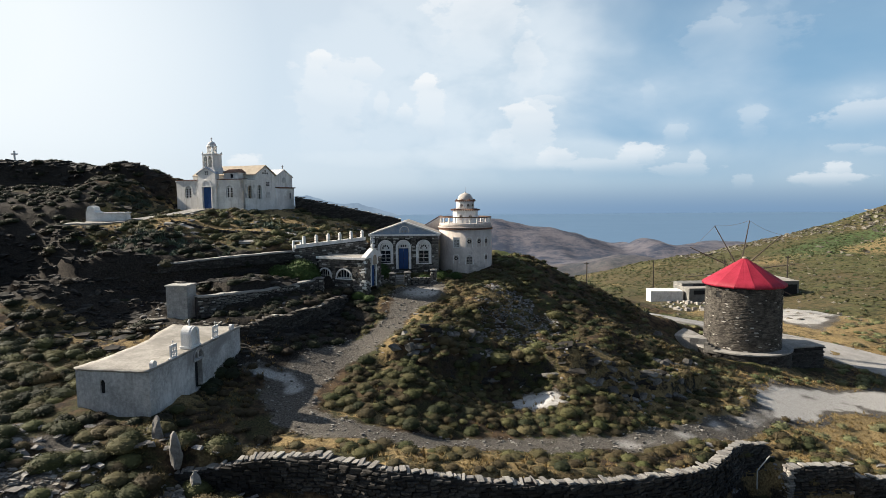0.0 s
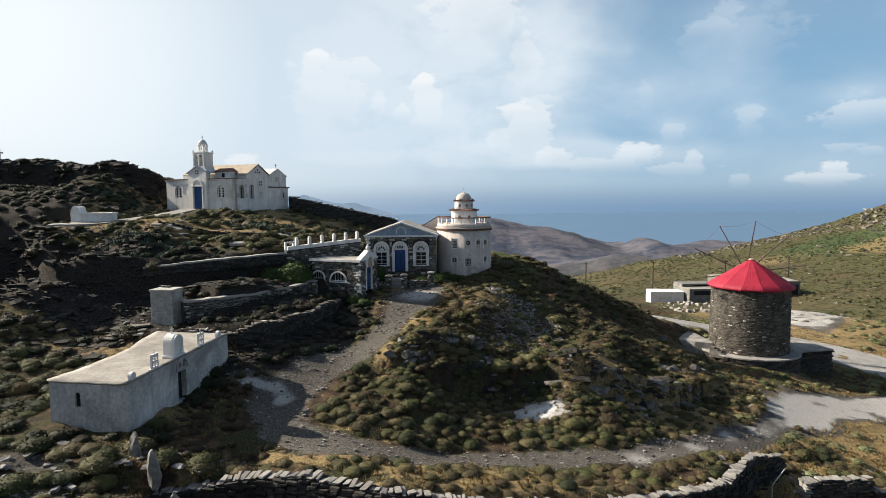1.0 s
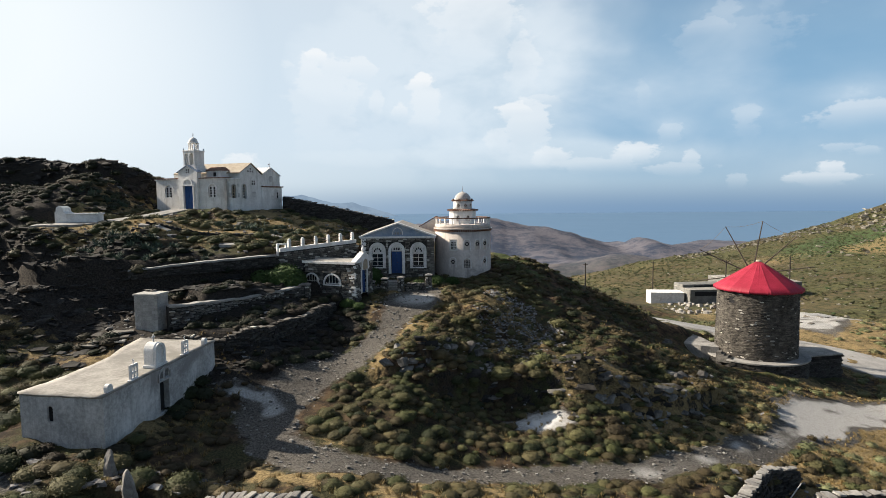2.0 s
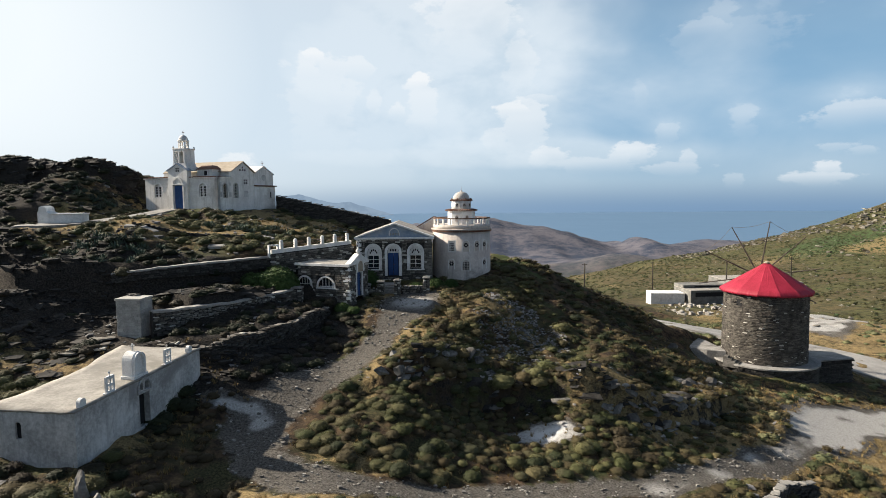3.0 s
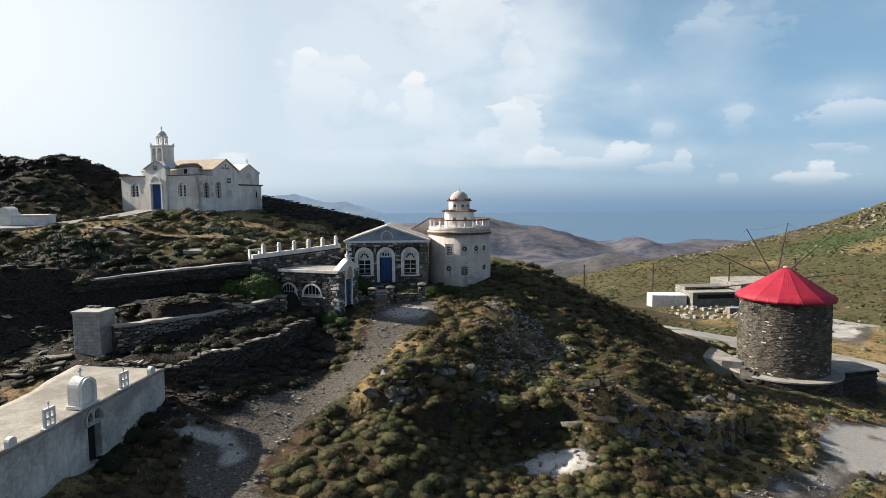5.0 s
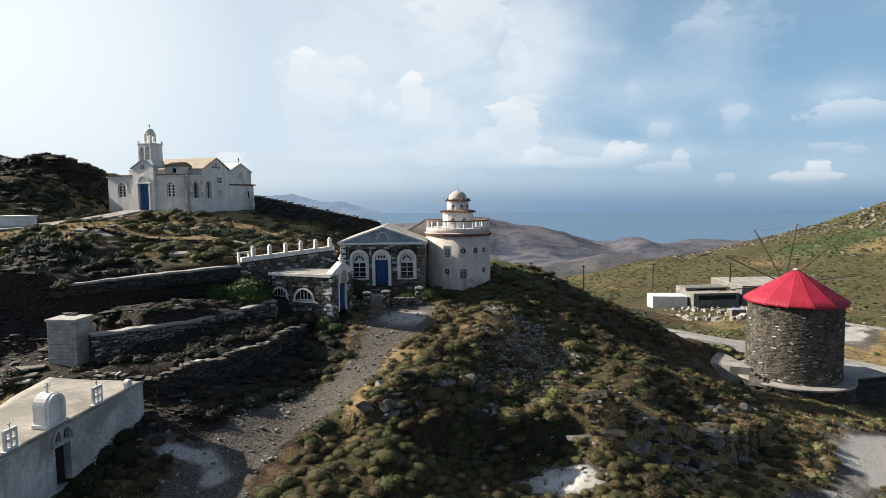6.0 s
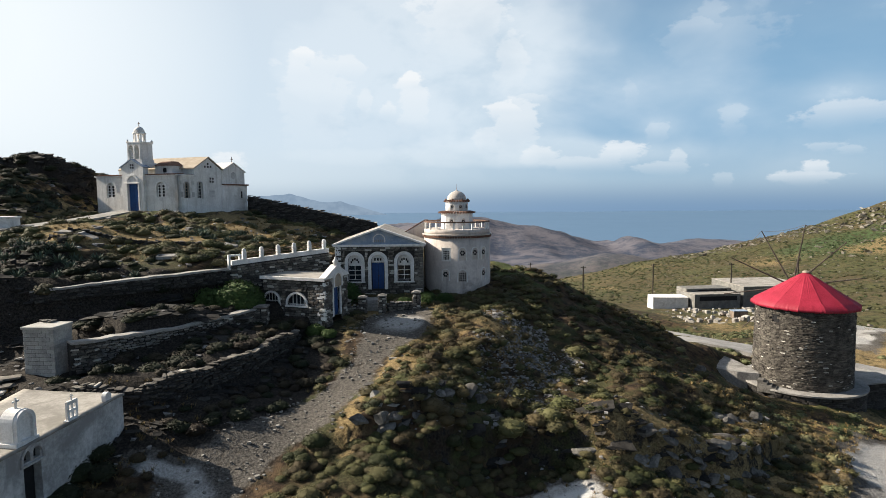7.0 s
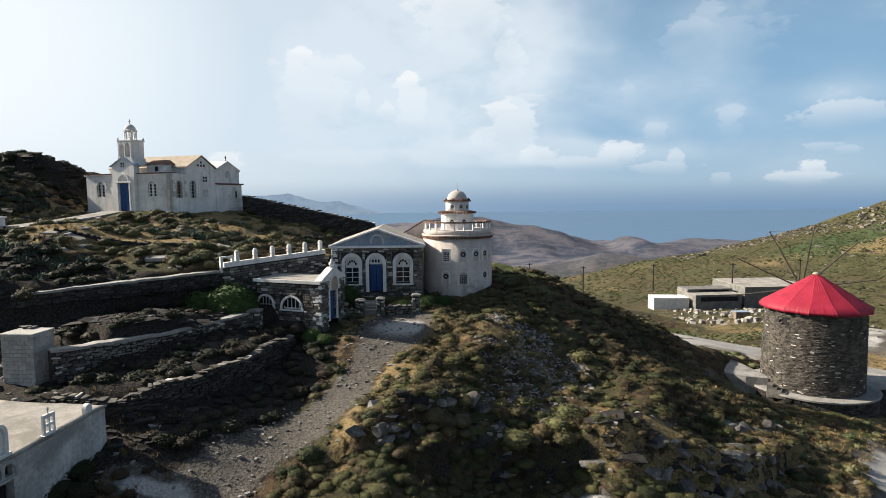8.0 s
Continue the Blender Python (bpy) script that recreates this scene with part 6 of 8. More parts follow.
def build_shaft():
    rng = random.Random(14)
    sh = thing("block_pillar", pose(-19.72, 43.9, 3.2, 0, 0, -6) @ Matrix.Diagonal((0.78, 0.66, 0.95, 1)), "square pale block pillar with flat cap slab", "pillar")
    part("core", boxes((-1.0, 1.0, -0.95, 0.95, -0.5, 2.55)), CONCRETE, sh)
    for k in range(12):
        z0 = 0.215 * k
        for face in range(4):
            w = 2.1 if face % 2 == 0 else 2.0
            off = (0.25 if k % 2 else 0.0)
            x = -w / 2
            while x < w / 2 - 0.05:
                L = min(0.52 if x > -w / 2 else 0.52 - off, w / 2 - x)
                b = boxes((x + 0.006, x + L - 0.006, -1.02 - rng.uniform(0, 0.012), -0.93, z0 + 0.006, z0 + 0.209), bevel=0.008)
                part("block", moved(b, pose(0, 0, 0, 0, 0, 90 * face)), BLOCKWORK, sh)
                x += L
    part("cap_slab", boxes((-1.12, 1.12, -1.12, 1.12, 2.58, 2.72), bevel=0.025), CONCRETE, sh, "flat cement cap slab")
    for i in range(7):
        piece("loose_stone", rng.choice(STONES), pose(-1.0 + rng.uniform(-0.1, 1.0), 0.75 + rng.uniform(-0.2, 0.3), 2.78, rng.uniform(-9, 9), 0, rng.uniform(0, 90)) @ Matrix.Diagonal((rng.uniform(0.3, 0.6), 0.3, 0.1, 1)), sh)


build_mill()
build_platform()
build_house()
build_tower()
build_gatehouse()
build_church()
build_chapel()
build_shaft()

# ---- walls, walks and small structures ----


def by_x(xs, zs):
    return lambda x, y: float(np.interp(x, xs, zs))


def build_walls():
    dry_wall("terrace_wall", LOWER_WALL, lambda x, y: 3.55 + 0.10 * math.sin(x * 1.7 + y) - 0.35 * float(step01(-x, 12.3, 14.5)) + 0.15 * float(step01(y, 45, 49)), lambda x, y: 2.75, 0.6, "rough tumbledown dry schist terrace wall", 41, course=0.13, size=0.32, keep=300, keep_from=(-10.5, 46.0), pale=0.2, cap_size=0.42, dark=True)
    dry_wall("terrace_wall", UPPER_WALL, by_x([-18.4, -14.5, -11.3], [4.95, 4.85, 5.0]), lambda x, y: 3.5, 0.55, "schist terrace wall with a smooth pale mortar capping", 42, course=0.12, size=0.27, keep=300, keep_from=(-15.0, 47.0), kerb=True, pale=0.6)
    dry_wall("terrace_wall", [(-24.0, 49.3), (-19.0, 50.6), (-13.8, 55.1)], by_x([-24.0, -19.0, -13.8], [6.75, 7.2, 7.35]), by_x([-24.0, -19.0, -13.8], [6.3, 6.55, 6.6]), 0.6, "high schist terrace wall under the church slope, darkened for shade", 43, dark=True, keep=300, keep_from=(-16.0, 53.0), kerb=True)
    dry_wall("boundary_wall", [(-13.0, 27.6), (-9.0, 27.6), (-6.0, 27.0), (-2.5, 25.8), (2.4, 26.3), (6.0, 27.0), (8.7, 28.0), (12.5, 30.0), (15.0, 32.0), (17.3, 34.9)],
             by_x([-13, -11.2, -9, -6, -2.5, 2.4, 6, 8.7, 12.5, 15, 17.3], [-1.0, -0.85, -0.3, 0.0, -0.15, -1.0, -1.45, -1.8, -2.4, -3.0, -3.5]),
             by_x([-13, -6, 2.4, 8.7, 17.3], [-2.6, -2.3, -3.2, -4.0, -5.6]), 0.75, "curving dry stone boundary wall with pale capstones", 44, keep=300, keep_from=(-3.0, 26.0), cap_size=0.38, dark=True, pale_caps=True)
    dry_wall("ruined_wall", [(17.3, 34.9), (19.2, 37.2), (21.4, 38.0)], by_x([17.3, 19.2, 21.4], [-3.5, -3.9, -4.4]), lambda x, y: -6.0, 0.6, "tumbled dry stone wall of a small pen", 45, keep=180, keep_from=(19, 37), dark=True, pale_caps=True, cap_size=0.4)
    dry_wall("ruined_wall", [(21.7, 35.7), (25.4, 35.8)], lambda x, y: -4.80, lambda x, y: -8.0, 0.7, "square-ended dry stone wall of a ruined pen", 46, keep=260, keep_from=(22, 35.7), dark=True, pale_caps=True)
    dry_wall("ruined_wall", [(25.6, 35.5), (29.5, 36.0)], by_x([25.6, 29.5], [-5.4, -5.9]), lambda x, y: -7.0, 0.7, "low broken dry stone wall", 47, keep=150, keep_from=(26, 35.7), dark=True, pale_caps=True, cap_size=0.4)
    # the pale quoin stones at the square end of the ruined wall
    rw = bpy.data.objects["ruined_wall.001"]
    rng = random.Random(8)
    for k in range(17):
        for y in (-0.22, 0.2):
            piece("quoin", rng.choice(CAPS), Matrix.Translation((-0.06 + rng.uniform(-0.08, 0.08), y, -4.95 - 0.17 * k)) @ pose(0, 0, 0, rng.uniform(-6, 6), rng.uniform(-6, 6), rng.uniform(-12, 12)) @ Matrix.Diagonal((rng.uniform(0.3, 0.6), 0.44, 0.15, 1)), rw)
    dry_wall("field_wall", [(-19.3, 77.6), (-12.5, 77.6), (-5.6, 77.4)], by_x([-19.3, -12.5, -5.6], [12.5, 11.0, 9.5]), by_x([-19.3, -12.5, -5.6], [10.6, 9.0, 7.6]), 0.8, "tumbled field wall falling from the church, darkened for shade", 48, course=0.22, size=0.6, keep=200, keep_from=(-8, 77), dark=True)
    # pier at the end of the upper wall, and those before the house
    for x, y, z, s, h in ((-11.1, 52.2, 3.6, 0.40, 1.4), (-4.85, 56.0, 3.9, 0.27, 1.0), (-3.45, 56.3, 4.0, 0.27, 0.95), (-0.95, 56.8, 4.1, 0.27, 1.0), (-6.0, 55.9, 3.8, 0.27, 0.85)):
        gp = thing("gate_pier", pose(x, y, z, 0, 0, (x * 37.0) % 12 - 6), "square schist gate pier with a pale flat cap", "pier", "gate piers")
        part("core", boxes((-s + 0.06, s - 0.06, -s + 0.06, s - 0.06, -0.5, h)), BACKING, gp)
        rng = random.Random(int(x * 10))
        for k in range(int((h + 0.3) / 0.15)):
            for f in range(4):
                for u in (-0.5, 0.5):
                    L = s * rng.uniform(0.8, 1.1)
                    piece("stone", rng.choice(STONES), pose(0, 0, 0, 0, 0, 90 * f) @ Matrix.Translation((u * s, -s + 0.06, -0.25 + 0.15 * k)) @ Matrix.Diagonal((L, 0.16, 0.14, 1)), gp)
        part("cap", boxes((-s - 0.05, s + 0.05, -s - 0.05, s + 0.05, h, h + 0.11), (-s * 0.7, s * 0.7, -s * 0.7, s * 0.7, h + 0.11, h + 0.17), bevel=0.02), CAPSTONE, gp, "pale flat cap")
    for pts, zt in (([(-6.0, 55.9), (-4.85, 56.0)], 4.35), ([(-3.1, 56.35), (-0.95, 56.8)], 4.45)):
        dry_wall("garden_wall", pts, lambda x, y, zt=zt: zt, lambda x, y: 3.3, 0.4, "low schist wall between the gate piers", 50, keep=120, keep_from=pts[0], caps=True, cap_size=0.4)
    st = thing("garden_steps", pose(-5.0, 56.6, 4.0), "three pale stone steps up to the house", "steps")
    for i in range(3):
        part("step", boxes((0.1, 1.3, 0.35 * i, 2.2, 0.16 * i - 0.3, 0.16 * (i + 1)), bevel=0.015), PAVING, st)


def build_balustrade():
    ax, ay, bx, by = -13.8, 54.75, -8.0, 60.2
    n = math.hypot(bx - ax, by - ay)
    ang = math.degrees(math.atan2(by - ay, bx - ax))
    bal = thing("balustrade", pose(ax, ay, 7.4, 0, 0, ang), "white masonry balustrade with round-topped posts", "balustrade")
    rise = 0.045
    bm = bmesh.new()
    hexa(bm, [(0, -0.16, 0.12), (n, -0.16, 0.12 + rise * n), (n, 0.16, 0.12 + rise * n), (0, 0.16, 0.12), (0, -0.16, 0.45), (n, -0.16, 0.45 + rise * n), (n, 0.16, 0.45 + rise * n), (0, 0.16, 0.45)])
    part("plinth", bm, TRIM, bal, "white limewashed kerb")
    bm = bmesh.new()
    hexa(bm, [(0, -0.12, -2.9), (n, -0.12, -2.9), (n, 0.3, -2.9), (0, 0.3, -2.9), (0, -0.12, 0.12), (n, -0.12, 0.12 + rise * n), (n, 0.3, 0.12 + rise * n), (0, 0.3, 0.12)])
    base = part("retaining_wall", bm, BACKING, bal, "dark rough retaining wall")
    rng = random.Random(77)
    mats = []
    for k in range(17):
        x = rng.uniform(-0.2, 0)
        while x < n - 0.1:
            L = rng.uniform(0.25, 0.65)
            mats.append(pose(x + L / 2, -0.14, -2.75 + 0.17 * k + rise * x, 0, 0, rng.uniform(-4, 4)) @ Matrix.Diagonal((L, 0.2, 0.155, 1)))
            x += L
    for m in mats[-260:]:
        piece("stone", rng.choice(STONES), m, base)
    joined("stonework", mats[:-260], STONEWORK, base, seed=6)
    for i in range(6):
        x = 0.95 + (n - 1.3) * i / 5
        z = 0.45 + rise * x
        bm = boxes((x - 0.13, x + 0.13, -0.13, 0.13, z, z + 0.56), bevel=0.015)
        part("post", bm, TRIM, bal)
        part("post_top", moved(lathe([(0.15, 0.0), (0.15, 0.08), (0.10, 0.16), (0.02, 0.19)], 10), Matrix.Translation((x, 0, z + 0.56))), TRIM, bal)
    for zr in (0.22, 0.42):
        bm = bmesh.new()
        for i in range(5):
            xa, xb = 0.95 + (n - 1.3) * i / 5, 0.95 + (n - 1.3) * (i + 1) / 5
            pole(bm, (xa, 0, 0.45 + rise * xa + zr), (xb, 0, 0.45 + rise * xb + zr), 0.022, 0.022, 6)
        part("rail", bm, RAIL, bal, "thin rusty iron rail")
    part("gate_frame", boxes((-0.25, -0.1, -0.1, 0.1, -0.2, 0.75), (0.55, 0.7, -0.1, 0.1, 0.3, 0.75), (-0.25, 0.7, -0.1, 0.1, 0.75, 0.87)), TRIM, bal, "white little gate frame")


def strip(name, pts, width, lift, thick, material, label, category, dz=0.0, ground=True, zs=None):
    """A paved way laid over the ground."""
    bm = bmesh.new()
    prev = None
    line = polyline(pts, 0.7)
    for i, (x, y, ux, uy) in enumerate(line):
        if 0 < i < len(line) - 1:
            ux, uy = line[i + 1][0] - line[i - 1][0], line[i + 1][1] - line[i - 1][1]
            k = math.hypot(ux, uy)
            ux, uy = ux / k, uy / k
        ring = []
        for s in (-1, -0.33, 0.33, 1):
            px, py = x - uy * s * width / 2, y + ux * s * width / 2
            z = float(land(px, py)) if zs is None else zs(px, py)
            ring.append((px, py, z + lift))
        row = [bm.verts.new(p) for p in ring] + [bm.verts.new((p[0], p[1], p[2] - thick)) for p in ring[::-1]]
        if prev:
            for a in range(8):
                b = (a + 1) % 8
                bm.faces.new((prev[a], prev[b], row[b], row[a]))
        else:
            bm.faces.new(row[::-1])
        prev = row
    bm.faces.new(prev)
    bmesh.ops.recalc_face_normals(bm, faces=bm.faces[:])
    return tagged(part(name, bm, material), label, category, kind="structure")


def build_ways():
    strip("road", [(-6.0, 118.0), (8.0, 102.0), (24.0, 88.0), (32.0, 80.8), (36.0, 78.0), (39.2, 75.0), (42.0, 72.0), (44.4, 69.0), (46.5, 66.0), (48.4, 63.0), (52.0, 57.0), (57.0, 49.0), (64.0, 39.0)], 7.2, 0.22, 0.6, ASPHALT, "worn pale grey road bending past the mill", "road")
    strip("pavement", [(-37.2, 58.0), (-35.4, 58.1)], 0.8, 0.14, 0.3, PAVING, "pale concrete kerb walk on the hill", "pavement")
    strip("pavement", CHURCH_WALK, 1.9, 0.16, 0.6, PAVING, "pale concrete walk up to the church", "pavement", zs=walk_z)
    strip("pavement", [(-25.4, 57.3), (-24.2, 56.9)], 0.5, 0.12, 0.22, PAVING, "pale concrete step on the slope", "pavement")


def build_path_edges():
    for pts in ([(-19.2, 55.4), (-17.4, 55.5)], [(-27.1, 57.4), (-26.2, 57.4)], [(-15.8, 58.7), (-14.6, 58.5)]):
        strip("pavement", pts, 0.5, 0.12, 0.22, PAVING, "pale concrete step on the slope", "pavement")
    dry_wall("path_wall", [(-26.6, 57.7), (-21.8, 57.8), (-15.6, 58.5)], lambda x, y: float(land(x, y + 0.7)) + 0.12, lambda x, y: float(land(x, y)) - 0.5, 0.45, "low dark dry stone wall under the church path", 52, course=0.13, size=0.34, keep=200, keep_from=(-20, 58), dark=True, caps=False)


def build_hill_things():
    tb = thing("white_tomb", pose(-34.2, 60.1, 9.85, 0, 0, 6), "low whitewashed tomb with a rounded head end", "tomb")
    part("body", boxes((-1.55, 2.0, -0.7, 0.7, -0.3, 0.95), bevel=0.03), TRIM, tb)
    part("lid", boxes((-0.9, 2.08, -0.78, 0.78, 0.95, 1.07), bevel=0.02), TRIM, tb)
    part("head", prism([(-1.7, -0.3), (-0.75, -0.3), (-0.75, 1.1), (-0.95, 1.25), (-1.0, 1.6), (-1.3, 1.75), (-1.55, 1.6), (-1.6, 1.25), (-1.7, 1.15)], -0.75, 0.75), TRIM, tb)
    cx, cy = -55.6, 77.3
    z = z_at(cx, cy) + 0.15
    mc = thing("stone_cross", pose(cx, cy, z, 0, 0, 12), "pale stone cross on a stepped base", "cross")
    part("base", boxes((-0.45, 0.45, -0.4, 0.4, -2.0, 0.1), (-0.3, 0.3, -0.28, 0.28, 0.1, 0.35), bevel=0.03), TRIM, mc)
    part("shaft", boxes((-0.10, 0.10, -0.09, 0.09, 0.35, 1.55), bevel=0.02), TRIM, mc)
    part("arms", boxes((-0.40, -0.10, -0.085, 0.085, 1.02, 1.2), (0.10, 0.40, -0.085, 0.085, 1.02, 1.2), bevel=0.02), TRIM, mc)


def stone_lump(name, size, seed, material, flat=0.0):
    """An irregular broken rock as a mesh: a chopped, noise-pushed ball."""
    bm = bmesh.new()
    bmesh.ops.create_icosphere(bm, subdivisions=3, radius=1.0)
    rng = random.Random(seed)
    planes = []
    for _ in range(18):
        d = Vector((rng.uniform(-1, 1), rng.uniform(-1, 1), rng.uniform(-1, 1))).normalized()
        planes.append((d, rng.uniform(0.42, 0.78)))
    for v in bm.verts:
        for d, k in planes:
            e = v.co.dot(d) - k
            if e > 0:
                v.co -= d * e
        v.co *= 1 + 0.05 * noise.noise(v.co * 2.2 + Vector((seed, 0, 0)))
        v.co = Vector((v.co.x * size[0], v.co.y * size[1], v.co.z * size[2]))
    me = bpy.data.meshes.new(name)
    bm.to_mesh(me)
    bm.free()
    me.materials.append(material)
    return me


def split_slab(w, d, h, seed, material):
    """A tall split slab of rock, its top at the origin: faceted, leaning and notched."""
    me = stone_lump("standing_stone", (1.0, 1.0, 1.0), seed, material)
    high = max(abs(v.co.z) for v in me.vertices)
    for v in me.vertices:
        u = v.co.z / high
        k = max(0.45, 1 - u * u) ** -0.45
        v.co = Vector((v.co.x * w * 1.45 * k, v.co.y * d * 1.45 * k, u * h * 0.5))
    rng = random.Random(seed)
    bend = rng.uniform(-0.35, 0.35)
    for v in me.vertices:
        u = v.co.z / h
        k = 1.0 + 0.16 * noise.noise(v.co * 3.1 + Vector((0, seed, 0))) - 0.35 * max(u, 0)
        v.co = Vector((v.co.x * k + bend * w * u + 0.06 * noise.noise(v.co * 6 + Vector((seed, 9, 0))), v.co.y * k, v.co.z - h * 0.5))
    return me


def build_rocks():
    # upright slabs by the chapel
    for x, y, top, w, d, h, lean, turn, seed in ((-14.5, 28.9, 1.38, 0.27, 0.20, 2.4, -6, 20, 3), (-14.05, 28.6, 0.45, 0.22, 0.18, 1.5, -9, 40, 4), (-12.85, 27.3, 1.02, 0.30, 0.22, 2.3, 3, -12, 5), (-11.9, 26.9, -0.65, 0.24, 0.18, 0.9, -9, 30, 6)):
        ob = new("standing_stone", split_slab(w, d, h, seed, CAPSTONE))
        ob.matrix_world = pose(x, y, top, lean, lean * 0.6, turn)
        tagged(ob, "upright weathered slab of grey-white rock", "rock", "standing stones")
    # outcrops on the mound
    for x, y, s, r, seed in ((-1.9, 41.5, (0.75, 0.45, 0.22), (25, -12, 20), 11), (-2.2, 41.2, (0.16, 0.12, 0.62), (8, 12, 0), 12), (0.5, 44.3, (0.5, 0.36, 0.2), (22, 10, 40), 13), (11.6, 42.8, (0.85, 0.5, 0.22), (20, -25, 35), 14),
                             (12.8, 43.0, (0.6, 0.35, 0.14), (18, 30, 10), 15), (14.2, 43.3, (0.8, 0.4, 0.18), (30, 10, 60), 16), (18.2, 49.6, (1.3, 0.7, 0.25), (12, 5, -20), 17), (15.8, 44.4, (1.0, 0.5, 0.2), (25, 15, 20), 18),
                             (3.4, 42.5, (0.8, 0.4, 0.2), (15, 10, 10), 19), (8.0, 42.8, (0.9, 0.5, 0.25), (20, -5, -10), 20), (6.0, 45.0, (0.55, 0.35, 0.18), (15, -15, 30), 21), (17.0, 46.0, (1.1, 0.5, 0.22), (25, 10, -30), 22), (22.5, 60.6, (0.8, 0.6, 0.4), (0, 0, 20), 23)):
        ob = new("rock_outcrop", stone_lump("rock_outcrop", s, seed, GREYROCK))
        ob.matrix_world = pose(x, y, z_at(x, y) + s[2] * 0.45, *r)
        tagged(ob, "jutting slab of grey schist on the scrubby mound", "rock", "mound outcrops")
    rng = random.Random(37)
    # broken crests of rock along the brow over the track and the cut above the lane
    for pts, step, big in ((BROW, 0.62, 0.62), (CUT[4:], 0.66, 0.72), ([(18.5, 48.8), (21.6, 50.6)], 0.7, 0.7), ([(2.5, 46.2), (5.5, 47.4)], 0.9, 0.45)):
        for x, y, ux, uy in polyline(pts, step):
            k = big * rng.uniform(0.55, 1.25)
            x, y = x + rng.uniform(-0.35, 0.35), y + rng.uniform(-0.5, 0.35)
            ob = new("rock_outcrop", stone_lump("rock_outcrop", (k, k * rng.uniform(0.5, 0.8), k * rng.uniform(0.28, 0.5)), rng.randrange(100, 999), GREYROCK))
            ob.matrix_world = pose(x, y, z_at(x, y) + 0.10 * k, rng.uniform(18, 48), rng.uniform(-28, 28), math.degrees(math.atan2(uy, ux)) + rng.uniform(-30, 30))
            tagged(ob, "jutting slab of grey schist on the scrubby mound", "rock", "mound outcrops")
    rng = random.Random(31)

    def scatter(n, area, size, flat, dip, sink=0.3, cond=None, long=1.0, turn=32):
        out = []
        xs = np.array([rng.uniform(area[0], area[1]) for _ in range(n)])
        ys = np.array([rng.uniform(area[2], area[3]) for _ in range(n)])
        zs = ground_z(xs, ys)
        tr = track_near(xs, ys)
        for x, y, z, t in zip(xs, ys, zs, tr):
            if built_on(x, y) or (cond and not cond(x, y, t)):
                continue
            s = rng.uniform(*size) * rng.choice((0.6, 0.8, 1.0, 1.3))
            a, b, c = s * long, s * rng.uniform(0.45, 0.9), s * flat * rng.uniform(0.6, 1.6)
            out.append(pose(x, y, z + c * (0.5 - sink), dip + rng.uniform(-12, 12), rng.uniform(-10, 10), rng.uniform(-turn, turn)) @ Matrix.Diagonal((a, b, c, 1)))
        return out
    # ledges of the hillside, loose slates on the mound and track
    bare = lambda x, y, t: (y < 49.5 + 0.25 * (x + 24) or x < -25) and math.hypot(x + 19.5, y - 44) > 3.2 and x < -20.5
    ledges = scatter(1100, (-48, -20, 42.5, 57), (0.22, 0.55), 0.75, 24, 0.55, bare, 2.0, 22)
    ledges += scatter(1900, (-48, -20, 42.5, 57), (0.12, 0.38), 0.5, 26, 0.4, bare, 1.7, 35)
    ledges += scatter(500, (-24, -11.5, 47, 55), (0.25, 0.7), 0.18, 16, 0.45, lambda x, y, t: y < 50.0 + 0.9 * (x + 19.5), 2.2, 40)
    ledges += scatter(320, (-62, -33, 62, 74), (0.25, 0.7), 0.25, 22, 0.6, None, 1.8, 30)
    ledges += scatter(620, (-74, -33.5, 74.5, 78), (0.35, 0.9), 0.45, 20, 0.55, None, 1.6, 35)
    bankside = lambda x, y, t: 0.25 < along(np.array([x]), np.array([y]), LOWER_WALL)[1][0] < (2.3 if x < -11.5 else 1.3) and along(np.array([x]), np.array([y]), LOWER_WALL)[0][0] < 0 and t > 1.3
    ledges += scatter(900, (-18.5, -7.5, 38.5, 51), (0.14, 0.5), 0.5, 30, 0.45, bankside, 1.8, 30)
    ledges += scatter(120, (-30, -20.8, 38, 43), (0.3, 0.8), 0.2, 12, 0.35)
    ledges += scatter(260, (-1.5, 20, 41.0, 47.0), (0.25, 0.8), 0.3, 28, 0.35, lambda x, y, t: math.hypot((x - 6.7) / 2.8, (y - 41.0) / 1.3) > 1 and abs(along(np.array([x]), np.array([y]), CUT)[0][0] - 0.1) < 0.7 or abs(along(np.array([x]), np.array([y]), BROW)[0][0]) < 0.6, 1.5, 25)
    tagged(joined("rock_ledges", ledges, LEDGE, broken=0.9, seed=12), "flaky schist ledges, darkened for the shaded hillside", "rock", kind="stuff")
    scree = scatter(3400, (2.8, 10.5, 46.5, 56.5), (0.06, 0.24), 0.3, 25, 0.2, lambda x, y, t: fbm(np.array([x / 3.0]), np.array([y / 3.0]), 3, 41)[0] > -0.05)
    scree += scatter(420, (-2, 24, 40, 47), (0.07, 0.22), 0.3, 20, 0.2, lambda x, y, t: t > 1.2)
    scree += scatter(350, (-24, -9, 22, 29.5), (0.15, 0.5), 0.3, 8, 0.2)
    scree += scatter(250, (16, 32, 30, 39), (0.15, 0.5), 0.35, 8, 0.2)
    scree += scatter(160, (-26, -12, 38, 50), (0.10, 0.40), 0.3, 10, 0.3)
    scree += scatter(400, (-40, -5, 52, 72), (0.15, 0.5), 0.35, 8, 0.2)
    tagged(joined("scree", scree, SCREE, broken=0.9, seed=13), "loose grey slates and broken stones", "stones", kind="stuff")
    gravel = scatter(5200, (-12, 24, 29, 58), (0.05, 0.16), 0.5, 0, 0.2, lambda x, y, t: t < 1.15)
